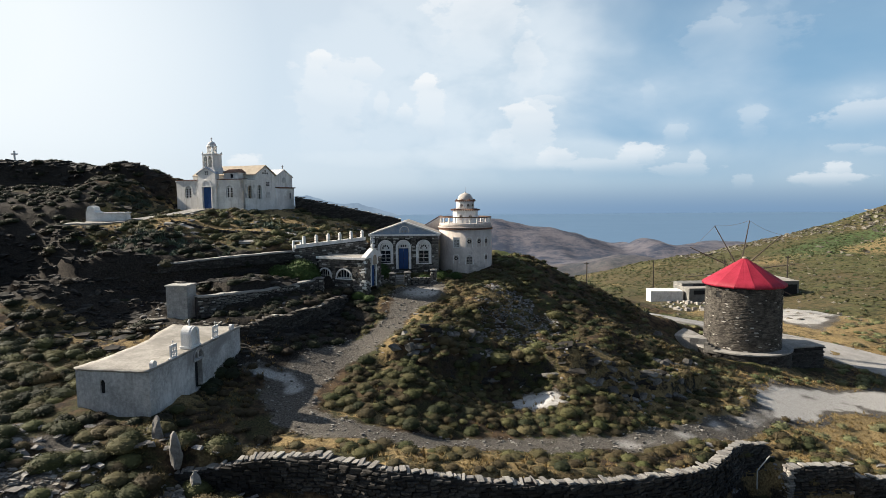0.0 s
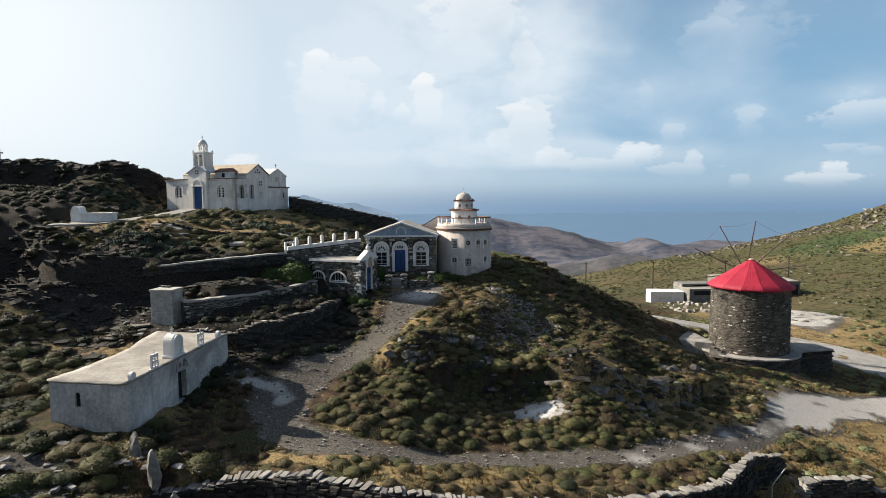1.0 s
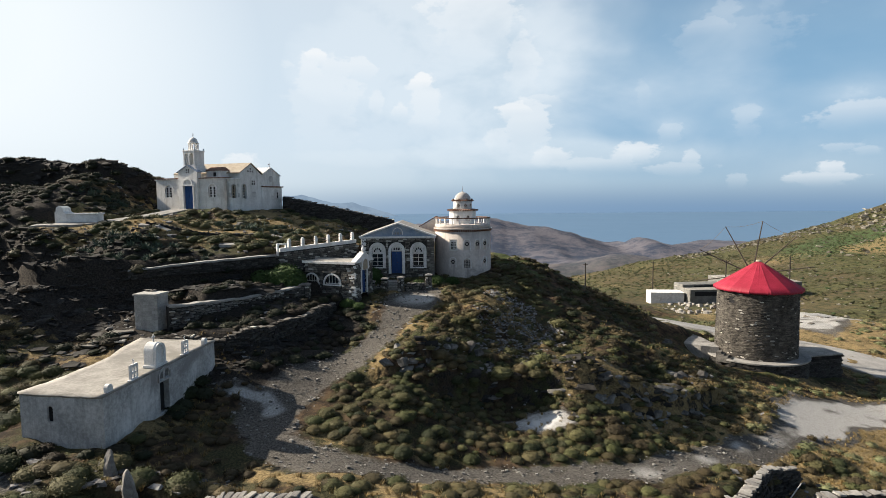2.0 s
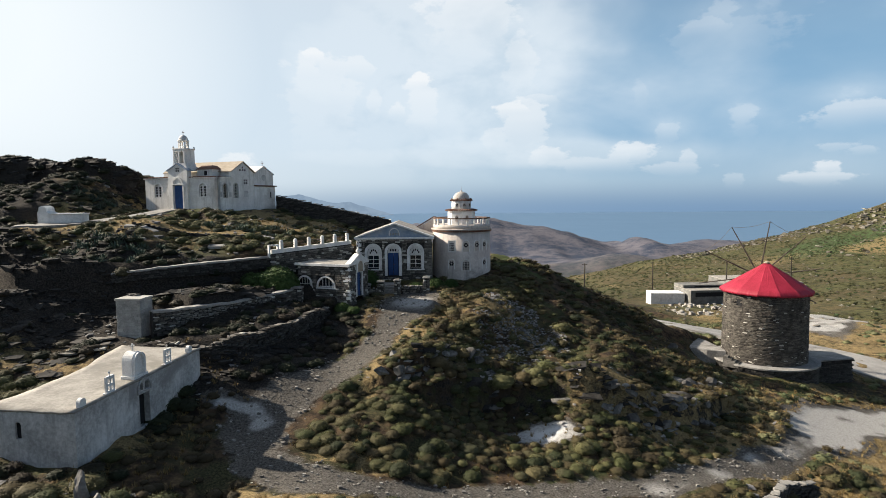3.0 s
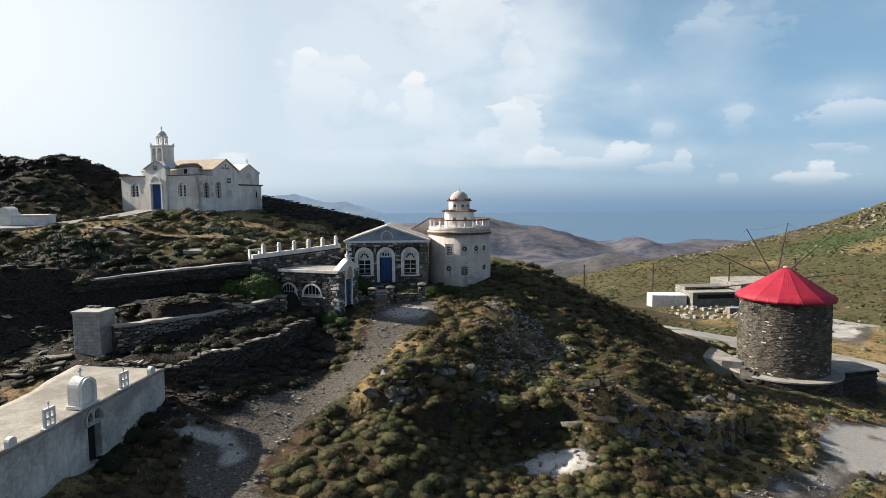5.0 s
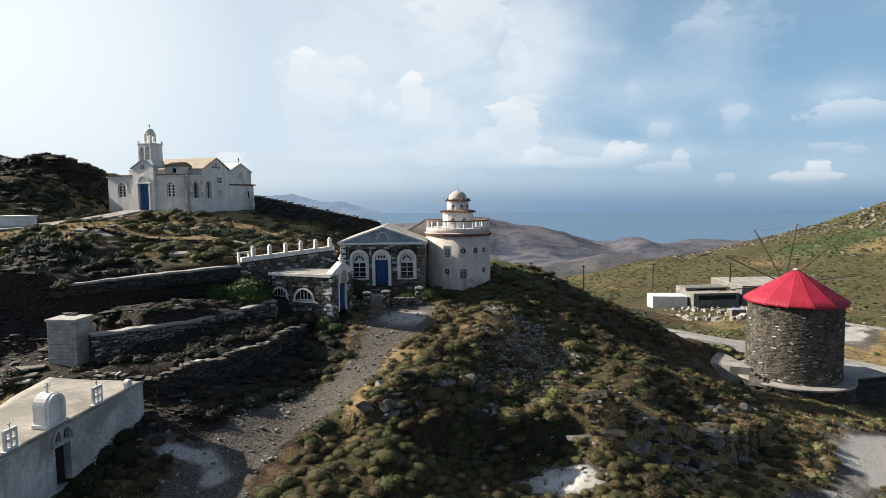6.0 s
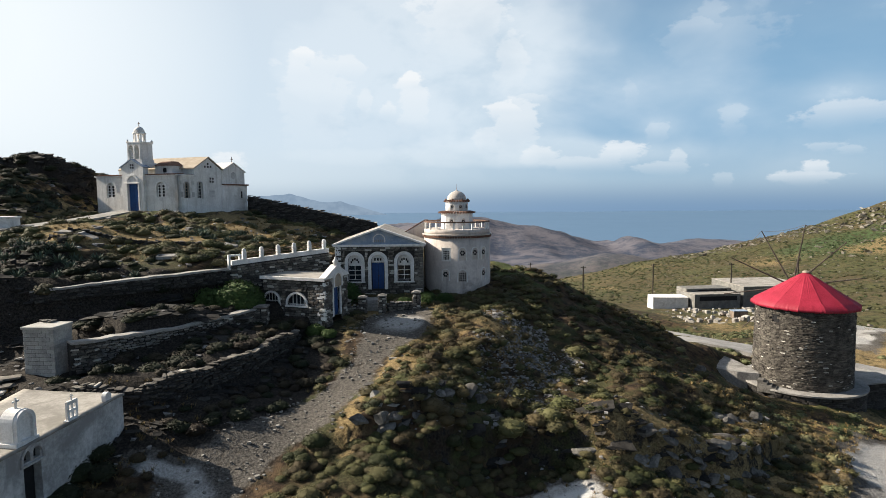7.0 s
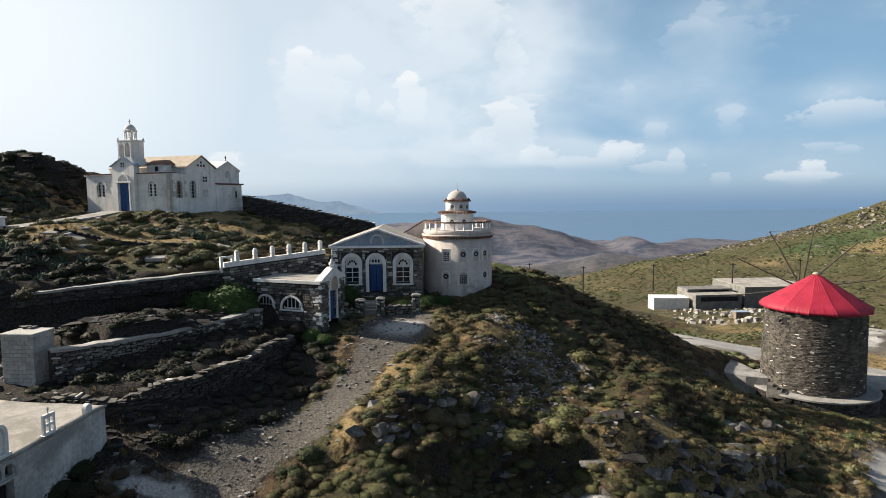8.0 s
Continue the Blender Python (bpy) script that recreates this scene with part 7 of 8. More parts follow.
    tagged(joined("gravel", gravel, PALESTONE, seed=14), "grey gravel and small stones on the track", "gravel", kind="stuff")
    # pale broken slabs: before the chapel, at the wall's end, on the mound's brows
    rubble = scatter(300, (-22, -15.5, 23.2, 26.2), (0.08, 0.36), 0.22, 8, 0.3)
    rubble += scatter(110, (-12.8, -10.0, 25.4, 27.4), (0.15, 0.5), 0.25, 8, 0.2)
    rubble += scatter(40, (11.0, 16.5, 42.0, 43.8), (0.10, 0.32), 0.7, 45, 0.4, None, 1.4, 60)
    rubble += scatter(40, (15, 22, 46.5, 50.5), (0.15, 0.5), 0.22, 20, 0.4, None, 1.6, 60)
    rubble += scatter(26, (-3.5, 4, 40.0, 45.5), (0.15, 0.45), 0.22, 30, 0.4, None, 1.6)
    rubble += scatter(160, (-10, -1, 40, 56), (0.08, 0.32), 0.12, 12, 0.4, lambda x, y, t: 0.6 < t < 1.7, 1.6)
    rubble += scatter(90, (21, 32, 33, 37.5), (0.12, 0.4), 0.35, 10, 0.2)
    tagged(joined("rubble", rubble, PALESTONE, broken=0.9, seed=16), "pale broken schist slabs lying on the slopes", "stones", kind="stuff")
    # far rocks on the hill over the road
    far = []
    for _ in range(520):
        y = rng.uniform(85, 300)
        x = rng.uniform(0.35, 0.85) * y
        s = rng.uniform(0.2, 0.8) * (2.2 if y > 220 and x > 0.62 * y else 1.0)
        far.append(pose(x, y, z_at(x, y) + s * 0.1, rng.uniform(-15, 15), rng.uniform(-15, 15), rng.uniform(0, 180)) @ Matrix.Diagonal((s * 1.3, s * 0.9, s * 0.6, 1)))
    # the rocky crest
    for _ in range(520):
        x = rng.uniform(118, 240)
        y = rng.gauss(292, 5) - (rng.uniform(0, 22) if x > 196 else 0)
        s = rng.uniform(0.4, 1.3) * (1.7 if x > 196 else 1.0)
        far.append(pose(x, y, z_at(x, y) + s * 0.05, rng.uniform(-25, 15), rng.uniform(-20, 20), rng.uniform(-40, 40)) @ Matrix.Diagonal((s * 1.6, s, s * 0.6, 1)))
    tagged(joined("boulders", far, HILLROCK, broken=0.9, seed=15), "pale boulders on the dry hillside", "rocks", kind="stuff")
    # flat slabs laid by the pillar
    for i in range(9):
        x, y = -22.3 + 0.75 * (i % 3) + rng.uniform(-0.3, 0.3), 40.9 + 0.75 * (i // 3) + rng.uniform(-0.3, 0.3)
        ob = new("paving_slab", rng.choice(STONES))
        ob.matrix_world = pose(x, y, z_at(x, y) + 0.12, rng.uniform(-6, 6), rng.uniform(-6, 6), rng.uniform(-30, 30)) @ Matrix.Diagonal((rng.uniform(0.7, 1.2), rng.uniform(0.6, 0.9), 0.14, 1))
        tagged(ob, "loose pale slab lying below the block pillar", "slab", "loose slabs")


SITES = [(-18.0, 35.5, 3.2, 4.9), (-3.9, 63.8, 4.2, 4.4), (2.46, 64.4, 3.3, 3.3), (-9.3, 55.2, 3.4, 2.6), (-26.0, 75.5, 7.2, 6.0), (32.2, 62.6, 5.4, 5.4), (38.0, 62.5, 3.4, 3.2), (-19.55, 44.2, 1.6, 1.6), (-34.2, 59.6, 2.4, 1.2), (25.5, 64.5, 3.0, 5.5)]


def built_on(x, y):
    for cx, cy, rx, ry in SITES:
        if abs(x - cx) < rx and abs(y - cy) < ry:
            return True
    return False


# ---- plants ----


def leaf_material(name, colours, by_object):
    """Small leaves: colour by plant, lighter tips by leaf."""
    m = bpy.data.materials.new(name)
    m.use_nodes = True
    t = m.node_tree
    b = t.nodes["Principled BSDF"]
    link = t.links.new
    if by_object:
        r = t.nodes.new("ShaderNodeObjectInfo").outputs["Random"]
    else:
        at = t.nodes.new("ShaderNodeAttribute")
        at.attribute_name = "tint"
        r = at.outputs["Fac"]
    ramp = t.nodes.new("ShaderNodeValToRGB")
    link(r, ramp.inputs[0])
    els = ramp.color_ramp.elements
    els[0].color, els[1].color = (*colours[0], 1), (*colours[-1], 1)
    for i, c in enumerate(colours[1:-1]):
        e = els.new((i + 1) / (len(colours) - 1))
        e.color = (*c, 1)
    isl = t.nodes.new("ShaderNodeNewGeometry").outputs["Random Per Island"]
    hsv = t.nodes.new("ShaderNodeHueSaturation")
    link(op(t, "ADD", op(t, "MULTIPLY", isl, 0.5), 0.75), hsv.inputs["Value"])
    link(ramp.outputs[0], hsv.inputs["Color"])
    link(hsv.outputs[0], b.inputs["Base Color"])
    b.inputs["Roughness"].default_value = 0.75
    b.inputs["Specular IOR Level"].default_value = 0.2
    return m


HEATH = ((0.026, 0.032, 0.014), (0.064, 0.070, 0.026), (0.094, 0.089, 0.038), (0.050, 0.039, 0.021), (0.088, 0.069, 0.033), (0.060, 0.062, 0.032), (0.126, 0.102, 0.047))
# Darker copy of HEATH: the hillside's shade is painted into these leaves.
SHADED_HEATH = ((0.0135, 0.018, 0.00825), (0.0255, 0.03075, 0.015), (0.0315, 0.024, 0.0165), (0.045, 0.042, 0.0225), (0.07125, 0.066, 0.0345))
DRYHEATH = ((0.07344, 0.09072, 0.04147), (0.1123, 0.1253, 0.06048), (0.1512, 0.1426, 0.07344), (0.1037, 0.1166, 0.05184), (0.1901, 0.1598, 0.08208))
LEAF, LEAF_MASS = leaf_material("shrub_leaf", HEATH, True), leaf_material("shrub_leaf_mass", HEATH, False)
SHADE_MASS, HILL_MASS = leaf_material("shaded_scrub_leaf", SHADED_HEATH, False), leaf_material("hill_scrub_leaf", DRYHEATH, False)
FAR_MASS = leaf_material("far_scrub_leaf", ((0.040, 0.066, 0.026), (0.058, 0.064, 0.028), (0.082, 0.078, 0.036), (0.060, 0.062, 0.028), (0.105, 0.088, 0.045)), False)
STRAW = leaf_material("dry_grass", ((0.1394, 0.09409, 0.03485), (0.2091, 0.1464, 0.05924), (0.2649, 0.2021, 0.09061)), False)
GREEN = leaf_material("green_leaf", ((0.0357, 0.0663, 0.017), (0.06375, 0.1003, 0.0289)), True)
AGAVE = leaf_material("agave_leaf", ((0.0672, 0.096, 0.072), (0.1056, 0.1392, 0.1008)), True)


def shrub_arrays(seed, leaves, leaf, inner=2, squash=0.62):
    """A cushion shrub of unit radius: an uneven core and many small leaves over it. Vertices and triangles."""
    rng = np.random.RandomState(seed)
    bm = bmesh.new()
    bmesh.ops.create_icosphere(bm, subdivisions=inner, radius=1.0)
    lobes = rng.normal(size=(11, 3))
    lobes[:, 2] = np.abs(lobes[:, 2]) * 0.7
    lobes /= np.linalg.norm(lobes, axis=1)[:, None]

    def radius(d):
        k = np.max(d @ lobes.T, axis=-1)
        return 0.70 + 0.30 * np.clip((k - 0.62) / 0.38, 0, 1) ** 0.6
    v = np.array([x.co[:] for x in bm.verts])
    f = np.array([[x.index for x in p.verts] for p in bm.faces])
    bm.free()
    v = v * (radius(v) * 0.86)[:, None]
    d = rng.normal(size=(leaves, 3))
    d[:, 2] = np.abs(d[:, 2]) * 1.0 - 0.12
    d /= np.linalg.norm(d, axis=1)[:, None]
    c = d * (radius(d) * rng.uniform(0.85, 1.02, leaves))[:, None]
    a = rng.normal(size=(leaves, 3))
    a -= d * np.sum(a * d, 1)[:, None] * 0.8
    a /= np.linalg.norm(a, axis=1)[:, None]
    up = np.cross(d, a) * 0.75 + d * rng.uniform(0.15, 0.85, (leaves, 1))
    up /= np.linalg.norm(up, axis=1)[:, None]
    s = leaf * rng.uniform(0.6, 1.4, leaves)[:, None]
    p0, p1, p2 = c - a * s * 0.42 - up * s * 0.3, c + a * s * 0.42 - up * s * 0.3, c + up * s * 0.9 + a * s * rng.uniform(-0.3, 0.3, (leaves, 1))
    lv = np.stack([p0, p1, p2], 1).reshape(-1, 3)
    lf = np.arange(leaves * 3).reshape(-1, 3) + len(v)
    v = np.concatenate([v, lv])
    v[:, 2] = np.maximum(v[:, 2] * squash, -0.22)
    return v, np.concatenate([f, lf])


def mesh_of(name, v, f, material, tint=None):
    me = bpy.data.meshes.new(name)
    me.vertices.add(len(v))
    me.vertices.foreach_set("co", np.asarray(v, np.float32).ravel())
    me.loops.add(f.size)
    me.loops.foreach_set("vertex_index", np.asarray(f, np.int32).ravel())
    me.polygons.add(len(f))
    me.polygons.foreach_set("loop_start", np.arange(0, f.size, 3, dtype=np.int32))
    me.update(calc_edges=True)
    if tint is not None:
        at = me.attributes.new("tint", "FLOAT", "POINT")
        at.data.foreach_set("value", np.asarray(tint, np.float32))
    me.materials.append(material)
    return me


def massed(name, kinds, places, material, label, category, seed):
    """Many plants in one mesh. places: rows of x, y, z, size, turn, tint."""
    rng = np.random.RandomState(seed)
    V, F, T, n = [], [], [], 0
    for row in places:
        x, y, z, s, a, tint = row[:6]
        v, f = kinds[rng.randint(len(kinds))]
        ca, sa = math.cos(a), math.sin(a)
        w = np.empty_like(v)
        w[:, 0] = (v[:, 0] * ca - v[:, 1] * sa) * s + x
        w[:, 1] = (v[:, 0] * sa + v[:, 1] * ca) * s + y
        w[:, 2] = v[:, 2] * s * rng.uniform(0.8, 1.2) + z
        V.append(w)
        F.append(f + n)
        T.append(np.full(len(v), tint))
        n += len(v)
    me = mesh_of(name, np.concatenate(V), np.concatenate(F), material, np.concatenate(T))
    return tagged(new(name, me), label, category, kind="stuff")


def spots_in(area, step, seed, cond):
    """Jittered places over an area, kept where cond(x, y, track, patchiness) holds."""
    rng = np.random.RandomState(seed)
    gx, gy = np.meshgrid(np.arange(area[0], area[1], step), np.arange(area[2], area[3], step))
    x = gx.ravel() + rng.uniform(-0.55, 0.55, gx.size) * step
    y = gy.ravel() + rng.uniform(-0.55, 0.55, gx.size) * step
    keep = cond(x, y, track_near(x, y), fbm(x / 5, y / 5, 3, 61), rng.rand(gx.size))
    x, y = x[keep], y[keep]
    _, dr = along(x, y, ROAD)
    ok = np.array([not built_on(a, b) for a, b in zip(x, y)]) & (dr > 3.4)
    x, y = x[ok], y[ok]
    return x, y, ground_z(x, y), rng


def build_shrubs():
    kinds = [shrub_arrays(100 + i, 460, 0.112, inner=2) for i in range(8)]
    light = [shrub_arrays(200 + i, 210, 0.165, inner=1, squash=0.55) for i in range(8)]
    walls = FRONT_WALL, LOWER_WALL, UPPER_WALL

    def clear(x, y):
        k = np.full(x.shape, 9.0)
        for w in walls:
            k = np.minimum(k, along(x, y, w)[1])
        return k > 0.55
    rows = []
    # the mound: dense cushions
    x, y, z, rng = spots_in((-6, 27, 37.5, 68), 0.60, 71, lambda x, y, t, p, r: (t > 1.15) & (r < np.clip(0.62 + 2.2 * p, 0.20, 0.95)) & clear(x, y) & ~((np.abs(x - 7.0) < 3.6) & (np.abs(y - 55) < 4.2) & (r > 0.30)) & (np.hypot((x - 6.2) / 2.4, (y - 40.3) / 1.3) > 0.9))
    for a, b, c in zip(x, y, z):
        # Tints painted lighter on the sunlit side, darker on the side in shade.
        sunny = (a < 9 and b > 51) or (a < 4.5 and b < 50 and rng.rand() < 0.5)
        shade_side = 7.5 < a < 19 and 44 < b < 57
        tint = rng.choice([0.33, 0.40, 0.62, 0.68, 0.85, 1.0] if sunny else [0.0, 0.0, 0.06, 0.46, 0.50, 0.50, 0.54, 0.60] if shade_side else [0.0, 0.08, 0.33, 0.46, 0.50, 0.50, 0.56, 0.64, 0.70]) + rng.uniform(-0.05, 0.05)
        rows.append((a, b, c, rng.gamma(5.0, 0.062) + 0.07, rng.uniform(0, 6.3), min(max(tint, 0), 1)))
    # a few large round bushes stand out of them
    for a, b, k in ((10.3, 54.0, 1.0), (5.1, 47.4, 0.85), (6.6, 44.6, 0.95), (5.7, 44.3, 0.7), (7.6, 46.6, 1.0), (4.6, 51.0, 0.55), (5.6, 49.9, 0.6), (-1.6, 49.5, 0.6), (-0.4, 47.5, 0.6), (3.0, 55.0, 0.7), (12.5, 46.2, 0.6), (16.2, 52.0, 0.7), (19.5, 55.5, 0.6), (2.2, 42.2, 0.5)):
        rows.append((a, b, z_at(a, b), k, 7.0 * k, 0.18 + 0.14 * ((a * 3.3) % 1.0)))
    # a belt of olive scrub at the foot of the tower
    x, y, z, rng = spots_in((-1.2, 9.5, 56.8, 62.4), 0.55, 82, lambda x, y, t, p, r: (t > 1.2) & (r < 0.8) & (np.hypot(x - 2.46, y - 64.4) > 3.3))
    for a, b, c in zip(x, y, z):
        rows.append((a, b, c + 0.05, rng.uniform(0.25, 0.58), rng.uniform(0, 6.3), rng.choice([0.22, 0.3, 0.36, 0.40, 0.66, 0.85])))
    # and along the brow over the track
    x, y, z, rng = spots_in((-7.0, 1.5, 38.5, 53.0), 0.55, 83, lambda x, y, t, p, r: (t > 1.12) & (t < 3.6) & (r < 0.50) & (x > -8.6 + 0.28 * (y - 38)))
    for a, b, c in zip(x, y, z):
        rows.append((a, b, c, rng.gamma(5.0, 0.055) + 0.06, rng.uniform(0, 6.3), rng.choice([0.05, 0.2, 0.36, 0.46, 0.5, 0.56, 0.66])))
    # greener tufts hanging on the broken faces
    x, y, z, rng = spots_in((-2, 20, 41, 50), 0.95, 80, lambda x, y, t, p, r: (r < 0.42) & (np.hypot((x - 6.2) / 2.4, (y - 40.3) / 1.3) > 1.2))
    for a, b, c in zip(x, y, z):
        rows.append((a, b, c + 0.05, rng.uniform(0.22, 0.52), rng.uniform(0, 6.3), rng.choice([0.15, 0.25, 0.32, 0.95])))
    # the mound's foot, overgrown all along the track
    x, y, z, rng = spots_in((-6.5, 25, 34.5, 42.0), 0.62, 79, lambda x, y, t, p, r: (t > 1.12) & (r < 0.62 + 0.8 * p) & clear(x, y) & (y > 34.6 + 0.22 * np.maximum(x, 0)) & (np.hypot((x - 6.2) / 2.4, (y - 40.3) / 1.3) > 0.9))
    for a, b, c in zip(x, y, z):
        rows.append((a, b, c, rng.uniform(0.18, 0.46), rng.uniform(0, 6.3), min(max(rng.normal(0.22, 0.22), 0), 1)))
    # strip between wall and track, and the ground before the chapel
    x, y, z, rng = spots_in((-30, 30, 20, 39), 0.74, 72, lambda x, y, t, p, r: (t > 1.3) & (r < 0.62 + 1.4 * p + 0.25 * (x < -12) - 0.28 * (x > 17)) & clear(x, y))
    for a, b, c in zip(x, y, z):
        if (math.hypot((a + 18.6) / 2.8, (b - 24.8) / 1.2) < 0.9 and rng.rand() < 0.8) or min(math.hypot(a - u, b - v) for u, v in ((-14.5, 28.6), (-14.2, 28.2), (-12.8, 26.9), (-13.9, 27.6), (-12.6, 26.2))) < 0.85 or math.hypot((a + 18.9) / 2.0, (b - 27.9) / 0.75) < 1 or (-21.5 < a < -15 and b > 29.2):
            continue
        # Shrubs in the chapel's shadow are smaller and painted one dark brown.
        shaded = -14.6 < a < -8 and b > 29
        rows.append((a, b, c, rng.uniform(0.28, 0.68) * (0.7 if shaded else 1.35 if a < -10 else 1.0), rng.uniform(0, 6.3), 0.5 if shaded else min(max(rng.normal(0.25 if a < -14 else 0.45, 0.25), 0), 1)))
    big = sorted(rows, key=lambda q: (q[0] - 4) ** 2 + (q[1] - 40) ** 2)[:280]
    chosen = set(id(q) for q in big)
    rest = [q for q in rows if id(q) not in chosen]
    meshes = [mesh_of("cushion_shrub", v, f, LEAF) for v, f in kinds]
    for q in big:
        ob = new("cushion_shrub", meshes[int(q[5] * 977) % len(meshes)])
        ob.matrix_world = pose(q[0], q[1], q[2], 0, 0, math.degrees(q[4])) @ Matrix.Diagonal((q[3], q[3], q[3] * (0.85 + 0.3 * ((q[4] * 7.7) % 1.0)), 1))
        tagged(ob, "low thorny cushion shrub, olive to dry brown", "shrub", "cushion shrubs")
    fine = [shrub_arrays(700 + i, 600, 0.092, inner=2) for i in range(6)]
    massed("scrub", fine, [q for q in rest if q[1] < 31], LEAF_MASS, "low cushion scrub around the boundary wall and chapel", "scrub", 11)
    rest = [q for q in rest if q[1] >= 31]
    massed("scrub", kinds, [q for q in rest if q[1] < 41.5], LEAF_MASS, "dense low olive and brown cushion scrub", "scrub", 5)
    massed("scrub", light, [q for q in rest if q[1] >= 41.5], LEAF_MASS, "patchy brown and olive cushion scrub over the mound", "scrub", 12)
    # hillside to the left, terraces, church slope
    rows = []
    x, y, z, rng = spots_in((-62, -6, 30, 82), 1.0, 73, lambda x, y, t, p, r: (r < 0.62 + 1.6 * p) & (t > 1.3) & clear(x, y) & ((x < -13.5) | (y > 41)) & ~((x < -20) & (y > 42.5) & (y < 49.5) & (r > 0.10)) & ~((x < -30) & (y > 42) & (y < 57) & (r > 0.12)) & ~((x > -24) & (x < -11) & (y > 47) & (y < 50.5 + 0.9 * (x + 19)) & (r > 0.2)) & ~((x > -12) & (y > 55) & (y < 58)) & (along(x, y, CHURCH_WALK)[1] > 1.7) & ((np.hypot((x + 14.5) / 5.5, (y - 68.5) / 6.0) > 1) | (r < 0.15)))
    for a, b, c in zip(x, y, z):
        rows.append((a, b, c, rng.uniform(0.30, 0.80), rng.uniform(0, 6.3), min(max(rng.normal(0.22, 0.25), 0), 1)))
    x, y, z, rng = spots_in((-38, -7, 55.5, 70), 0.8, 77, lambda x, y, t, p, r: (r < 0.45 + 1.3 * p) & (np.hypot((x + 17) / 6, (y - 60.8) / 0.9) > 1) & ((np.hypot((x + 14.5) / 5.5, (y - 68.5) / 6.0) > 1) | (r < 0.12)) & (along(x, y, CHURCH_WALK)[1] > 1.7) & (along(x, y, PATH)[1] > 0.9) & ((x < -13) | (y > 61)))
    for a, b, c in zip(x, y, z):
        rows.append((a, b, c, rng.uniform(0.35, 0.75), rng.uniform(0, 6.3), rng.choice([0.1, 0.25, 0.3, 0.75, 0.9])))
    x, y, z, rng = spots_in((-19, -5.5, 38.5, 53.5), 0.72, 78, lambda x, y, t, p, r: (r < 0.6 + 1.2 * p) & (t > 1.35) & clear(x, y) & ((y > 41.5) | (x > -12.5)))
    for a, b, c in zip(x, y, z):
        rows.append((a, b, c, rng.uniform(0.25, 0.6), rng.uniform(0, 6.3), rng.choice([0.0, 0.2, 0.45, 0.5, 0.6])))
    # Scrub on the sunlit slope takes the lighter leaf, the rest the shaded copy.
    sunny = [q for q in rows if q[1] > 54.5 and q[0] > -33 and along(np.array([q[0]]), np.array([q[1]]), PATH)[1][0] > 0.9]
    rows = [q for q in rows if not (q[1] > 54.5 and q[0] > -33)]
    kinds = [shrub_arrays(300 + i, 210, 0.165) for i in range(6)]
    massed("scrub", kinds, rows, SHADE_MASS, "scrub over the terraced hillside, leaves darkened for shade", "scrub", 6)
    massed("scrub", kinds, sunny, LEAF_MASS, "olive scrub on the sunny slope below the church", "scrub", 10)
    # right of the track and along the road
    rows = []
    x, y, z, rng = spots_in((22, 75, 36, 100), 1.25, 74, lambda x, y, t, p, r: (t > 1.4) & (r < 0.42 + 1.5 * p) & (along(x, y, [(46, 82), (57, 94), (72, 110)])[1] > 7.5) & ((x > 34) | (y > 48) | (r < 0.22)))
    for a, b, c in zip(x, y, z):
        rows.append((a, b, c, rng.uniform(0.28, 0.75), rng.uniform(0, 6.3), min(max(rng.normal(0.42, 0.25), 0), 1)))
    massed("scrub", [shrub_arrays(400 + i, 110, 0.22, inner=1) for i in range(5)], rows, HILL_MASS, "scattered scrub beside the road", "scrub", 7)
    # far hillside
    rows = []
    rng = np.random.RandomState(75)
    n = 13000
    yy = 90 + 215 * rng.rand(n) ** 0.8
    xx = yy * rng.uniform(0.05, 0.86, n)
    pp = fbm(xx / 26, yy / 26, 3, 63)
    band = np.exp(-((yy - 250) / 32) ** 2) * step01(xx / yy, 0.50, 0.66)
    keep = (rng.rand(n) < 0.55 + 1.3 * pp + 0.6 * band) & (along(xx, yy, ROAD)[1] > 4) & (along(xx, yy, [(46, 82), (57, 94), (72, 110)])[1] > 7.5) & ~((np.abs(xx - 62) < 26) & (np.abs(yy - 142) < 22)) & ~((np.abs(xx - 51) < 10) & (np.abs(yy - 115) < 13))
    xx, yy, band = xx[keep], yy[keep], band[keep]
    zz = ground_z(xx, yy)
    for a, b, c, g in zip(xx, yy, zz, band):
        rows.append((a, b, c, rng.uniform(0.22, 0.70) * (1.5 if rng.rand() < 0.06 else 1.0), rng.uniform(0, 6.3), min(max(rng.normal(0.42 - 0.32 * g, 0.2), 0), 1)))
    massed("scrub", [shrub_arrays(500 + i, 18, 0.50, inner=1) for i in range(4)], rows, FAR_MASS, "scrub dotted over the dry hill across the road", "scrub", 8)
    # fresh green bushes by the gatehouse and house
    for x, y, s, seed in ((-13.2, 53.4, 2.0, 1), (-12.3, 52.9, 1.35, 2), (-14.8, 53.4, 1.3, 3), (-8.5, 58.2, 1.7, 4), (-7.0, 58.6, 1.8, 7), (-0.2, 58.2, 0.9, 8), (1.2, 59.4, 0.8, 9), (-1.9, 57.6, 0.7, 10), (-7.6, 52.2, 0.75, 5), (-6.6, 51.6, 0.6, 6)):
        v, f = shrub_arrays(600 + seed, 1500, 0.10, squash=0.85)
        ob = new("green_bush", mesh_of("green_bush", v, f, GREEN))
        ob.matrix_world = pose(x, y, z_at(x, y) + 0.1 * s, 0, 0, 50 * seed) @ Matrix.Diagonal((s, s, s, 1))
        tagged(ob, "leafy fresh green bush beside the gatehouse", "bush", "green bushes")


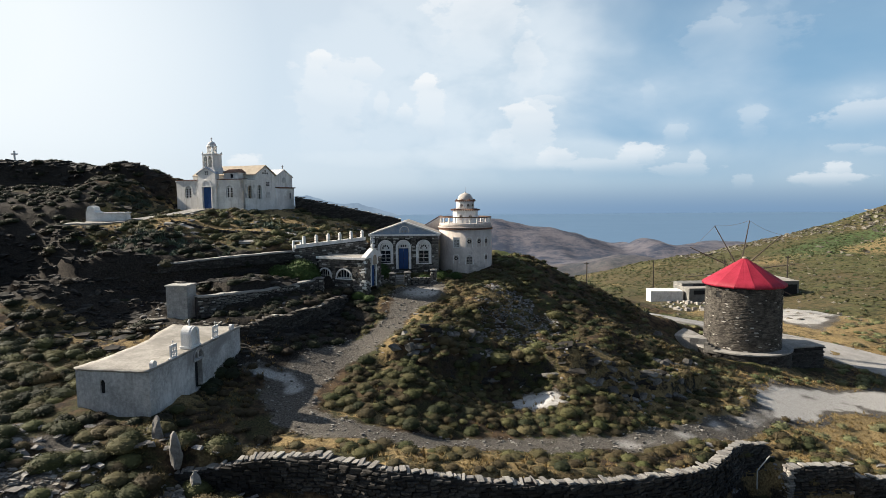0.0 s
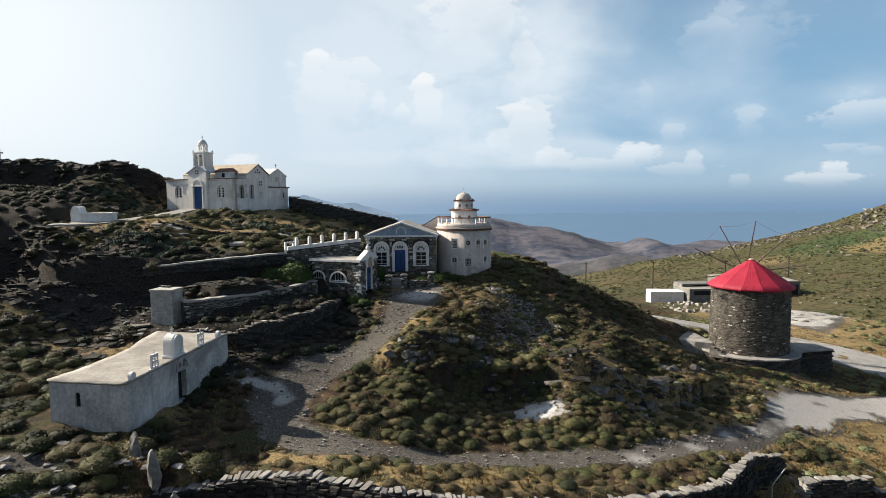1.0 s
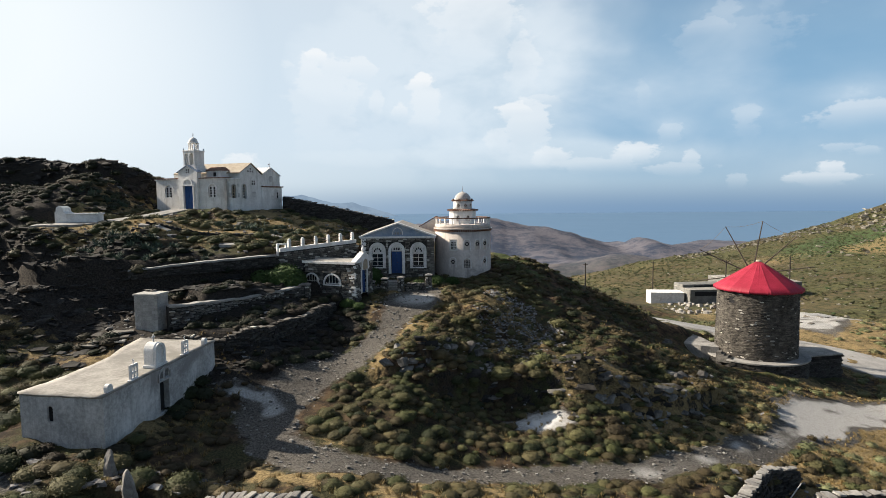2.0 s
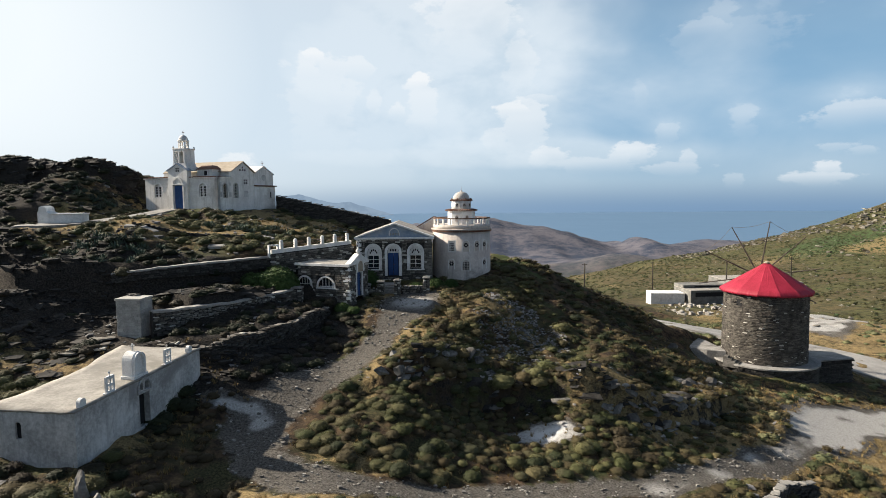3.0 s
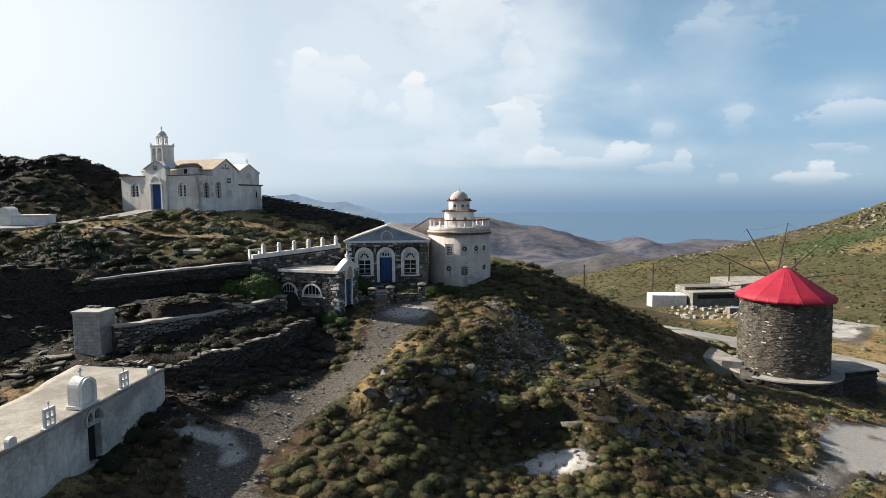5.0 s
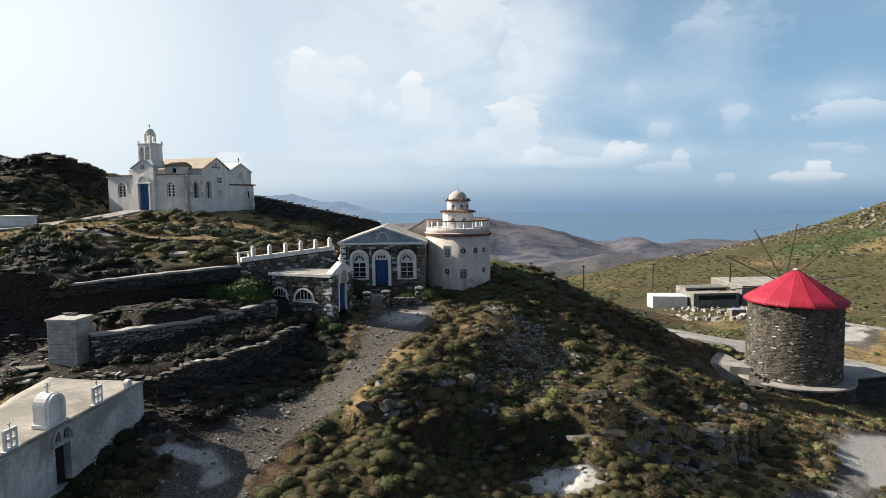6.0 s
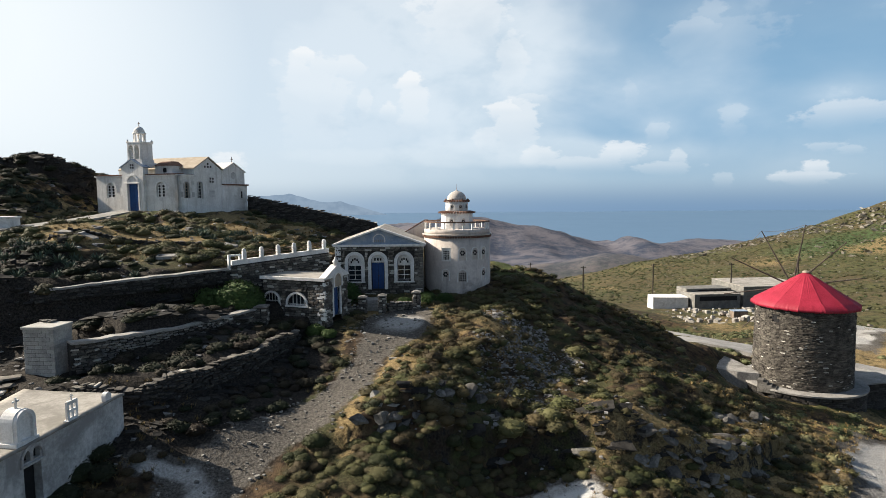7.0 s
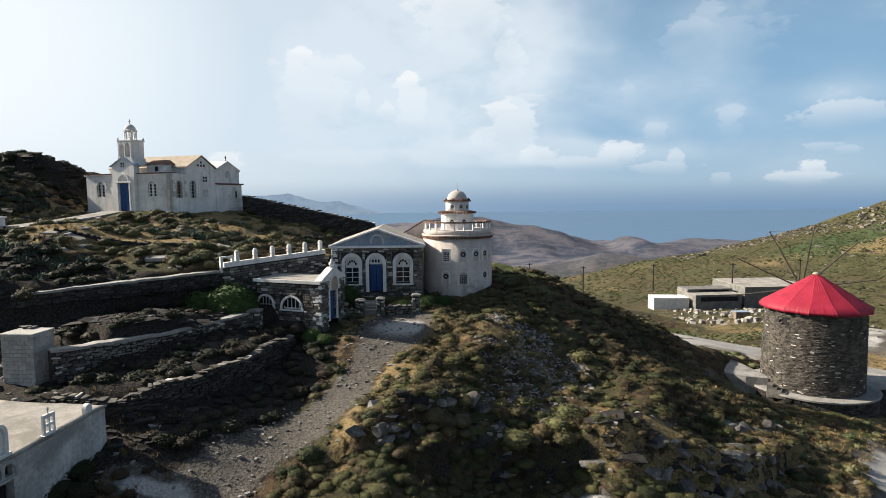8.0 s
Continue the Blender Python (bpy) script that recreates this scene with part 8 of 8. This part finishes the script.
def build_agaves():
    rng = random.Random(19)
    meshes = []
    for k in range(4):
        bm = bmesh.new()
        for i in range(18):
            a = 2.4 * i + rng.uniform(-0.2, 0.2)
            lift = 0.25 + 0.055 * i + rng.uniform(-0.06, 0.06)
            L = rng.uniform(0.85, 1.1)
            d = Vector((math.cos(a) * math.cos(lift), math.sin(a) * math.cos(lift), math.sin(lift)))
            s = Vector((-math.sin(a), math.cos(a), 0))
            u = d.cross(s) * -1
            ring = []
            for t, w in ((0.0, 0.0), (0.35, 0.10), (0.7, 0.07), (1.0, 0.004)):
                c = d * L * t + Vector((0, 0, -0.14 * t * t * math.cos(lift)))
                ring.append([bm.verts.new(c - s * w + u * w * 0.4), bm.verts.new(c - u * 0.02), bm.verts.new(c + s * w + u * w * 0.4)])
            for p, q in zip(ring[:-1], ring[1:]):
                bm.faces.new((p[0], p[1], q[1], q[0]))
                bm.faces.new((p[1], p[2], q[2], q[1]))
        bmesh.ops.remove_doubles(bm, verts=bm.verts[:], dist=0.03)
        me = bpy.data.meshes.new("agave")
        bm.to_mesh(me)
        bm.free()
        me.materials.append(AGAVE)
        meshes.append(me)
    for cx, cy, rx, ry, n in ((-17.5, 61.5, 3.6, 1.8, 34), (-25.5, 52.5, 4.2, 2.0, 38), (-31.5, 53.5, 3.0, 2.0, 18), (-35.5, 66.5, 3.0, 1.6, 16)):
        for _ in range(n):
            x, y = cx + rng.gauss(0, rx * 0.5), cy + rng.gauss(0, ry * 0.5)
            s = rng.uniform(0.38, 0.72)
            ob = new("agave", rng.choice(meshes))
            ob.matrix_world = pose(x, y, z_at(x, y), 0, 0, rng.uniform(0, 360)) @ Matrix.Diagonal((s, s, s * 1.15, 1))
            tagged(ob, "spiky grey-green agave rosette on the slope", "agave", "agaves")


def build_grass():
    rng = np.random.RandomState(91)

    def tuft(seed, blades=16):
        r = np.random.RandomState(seed)
        a = r.uniform(0, 6.28, blades)
        q = r.uniform(0.0, 0.5, blades)
        p = np.stack([np.cos(a) * q, np.sin(a) * q, np.zeros(blades)], 1)
        lean = np.stack([np.cos(a), np.sin(a), np.zeros(blades)], 1) * r.uniform(0.1, 0.55, (blades, 1))
        tip = p + lean + np.array([0, 0, 1.0]) * r.uniform(0.5, 1.0, (blades, 1))
        s = np.stack([-np.sin(a), np.cos(a), np.zeros(blades)], 1) * 0.06
        return np.stack([p - s, p + s, tip], 1).reshape(-1, 3), np.arange(blades * 3).reshape(-1, 3)
    kinds = [tuft(i) for i in range(6)]
    rows = []
    for area, step, prob in (((-16, 34, 22, 42), 0.36, 0.42), ((-8, 6, 38, 60), 0.5, 0.35), ((20, 60, 36, 70), 0.48, 0.7), ((-2, 22, 41, 60), 0.5, 0.22), ((-34, -8, 55, 66), 0.55, 0.35), ((-20, -9, 62, 75), 0.5, 0.5), ((-34, -20, 28, 42), 0.6, 0.3)):
        x, y, z, r = spots_in(area, step, 92 + len(rows), lambda x, y, t, p, k: (t > 1.05) & (k < prob + 1.6 * fbm(x / 9, y / 9, 3, 21)))
        for a, b, c in zip(x, y, z):
            rows.append((a, b, c - 0.02, rng.uniform(0.14, 0.33), rng.uniform(0, 6.3), rng.rand()))
    massed("dry_grass", kinds, rows, STRAW, "dry straw-coloured grass tufts", "grass", 9)


# ---- marble yard, poles, far houses ----
POLE = mat("tarred_timber", (0.035, 0.03, 0.026), (0.07, 0.06, 0.05), 2.0, 0.9, 0.2, 6)
YARDWALL = mat("rubble_wall", (0.1105, 0.1105, 0.102), (0.2125, 0.2082, 0.1955), 0.9, 0.9, 0.5, 9, (0.289, 0.2805, 0.2635), 0.4)


def build_yard():
    def shed(x, y, z, w, d, h, turn, label, material, roofm, name="shed"):
        s = thing(name, pose(x, y, z, 0, 0, turn), label, "building")
        part("wall", boxes((0, w, 0, d, -1.5, h), bevel=0.02), material, s)
        part("roof", boxes((-0.05, w + 0.05, -0.05, d + 0.05, h, h + 0.16), bevel=0.03), roofm, s)
        return s
    s = shed(54.6, 153.5, -14.6, 8.3, 5.0, 2.0, -6, "long plain white shed at the marble yard", TRIM, TRIM, "white_shed")
    b1 = shed(63.6, 150.8, -14.3, 11.5, 9.0, 2.7, 4, "low flat-roofed grey stone workshop", YARDWALL, ROOFTOP, "workshop")
    # Flat dark panels on solid walls paint the shade of openings.
    part("opening", boxes((1.2, 10.6, -0.06, 0.05, 1.25, 2.3)), DARK, b1, "near-black panel for the shade of the open front")
    part("parapet", boxes((0.0, 11.5, 4.0, 9.0, 2.9, 3.6), bevel=0.03), YARDWALL, b1)
    part("roof_slot_shade", boxes((3.0, 10.5, 3.93, 4.05, 3.0, 3.3)), DARK, b1)
    b2 = shed(76.0, 152.0, -14.1, 17.0, 15.0, 4.1, 2, "larger flat-roofed grey stone workshop", YARDWALL, ROOFTOP, "workshop")
    part("opening", boxes((9.0, 16.5, -0.06, 0.05, 0.2, 3.3)), DARK, b2)
    for k, yy in enumerate((2.0, 6.0, 10.0)):
        part("door_shade", boxes((-0.06, 0.05, yy, yy + 1.2, 0.0, 2.2)), DARK, b2)
    rng = random.Random(66)
    kinds = stone_meshes("marble_block", 6, MARBLE, 70)
    for i in range(190):
        x, y = rng.uniform(44, 86), rng.uniform(108, 148)
        if x < 54 - (148 - y) * 0.24 or x > 0.53 * y or (x > 66 and y < 128):
            continue
        s = rng.uniform(0.35, 1.05)
        ob = new("marble_block", rng.choice(kinds))
        ob.matrix_world = pose(x, y, z_at(x, y) + s * 0.3, rng.uniform(-14, 14), rng.uniform(-14, 14), rng.uniform(0, 180)) @ Matrix.Diagonal((s * rng.uniform(0.8, 1.5), s, s * rng.uniform(0.6, 1.0), 1))
        tagged(ob, "rough pale marble block lying in the yard", "marble block", "marble blocks")
    ct = thing("stone_crate", pose(62.0, 128.0, z_at(62.0, 128.0)), "dark wooden crate in the marble yard", "crate")
    part("body", boxes((-1.4, 1.4, -0.8, 0.8, -0.2, 1.4), bevel=0.03), WOOD, ct)
    part("cover", boxes((-1.5, 1.5, -0.9, 0.9, 1.4, 1.5)), PALEBLUE, ct)


def build_poles():
    for x, y, h in ((40.5, 165.0, 9.0), (31.0, 190.0, 9.0), (64.0, 178.0, 10.0), (76.0, 158.0, 10.5), (93.0, 158.0, 10.0), (101.0, 130.0, 9.0)):
        p = thing("utility_pole", pose(x, y, z_at(x, y)), "thin dark timber utility pole with a crossarm", "utility pole", "utility poles")
        part("post", pole(bmesh.new(), (0, 0, -0.6), (0, 0, h), 0.19, 0.15, 8), POLE, p)
        part("crossarm", boxes((-0.7, 0.7, -0.06, 0.06, h - 0.5, h - 0.36)), POLE, p)
        for k in (-0.6, 0.6):
            part("insulator", moved(lathe([(0.05, 0), (0.06, 0.1), (0.02, 0.16)], 6), Matrix.Translation((k, 0, h - 0.36))), DARK, p)


def build_village():
    rng = random.Random(23)
    for i in range(9):
        y = 560 + rng.uniform(-14, 14)
        x = 0.286 * y + rng.uniform(-18, 18)
        w, d, h = rng.uniform(4, 8), rng.uniform(4, 6), rng.uniform(2.8, 4.5)
        z = z_at(x, y)
        hs = thing("far_house", pose(x, y, z - 0.5, 0, 0, rng.uniform(-20, 20)), "small white flat-roofed house in the valley", "house", "valley houses")
        part("wall", boxes((-w / 2, w / 2, -d / 2, d / 2, -2, h), bevel=0.05), TRIM, hs)
        part("window", boxes((-w / 4 - 0.4, -w / 4 + 0.4, -d / 2 - 0.05, -d / 2 + 0.1, 1.2, 2.3)), DARK, hs)
        part("roof", boxes((-w / 2 - 0.1, w / 2 + 0.1, -d / 2 - 0.1, d / 2 + 0.1, h, h + 0.25)), TRIM, hs)


def build_pipe():
    p = bmesh.new()
    for a, b in (((20.9, 36.6, -4.6), (19.6, 35.6, -5.1)), ((19.6, 35.6, -5.1), (19.4, 35.2, -6.1))):
        pole(p, a, b, 0.035, 0.035, 8)
    tagged(part("metal_pipe", p, CONCRETE), "bent grey metal pipe leaning in the ruined pen", "pipe")


build_walls()
build_balustrade()
build_ways()
build_path_edges()
build_hill_things()
build_rocks()
build_shrubs()
build_agaves()
build_grass()
build_yard()
build_poles()
build_village()
build_pipe()
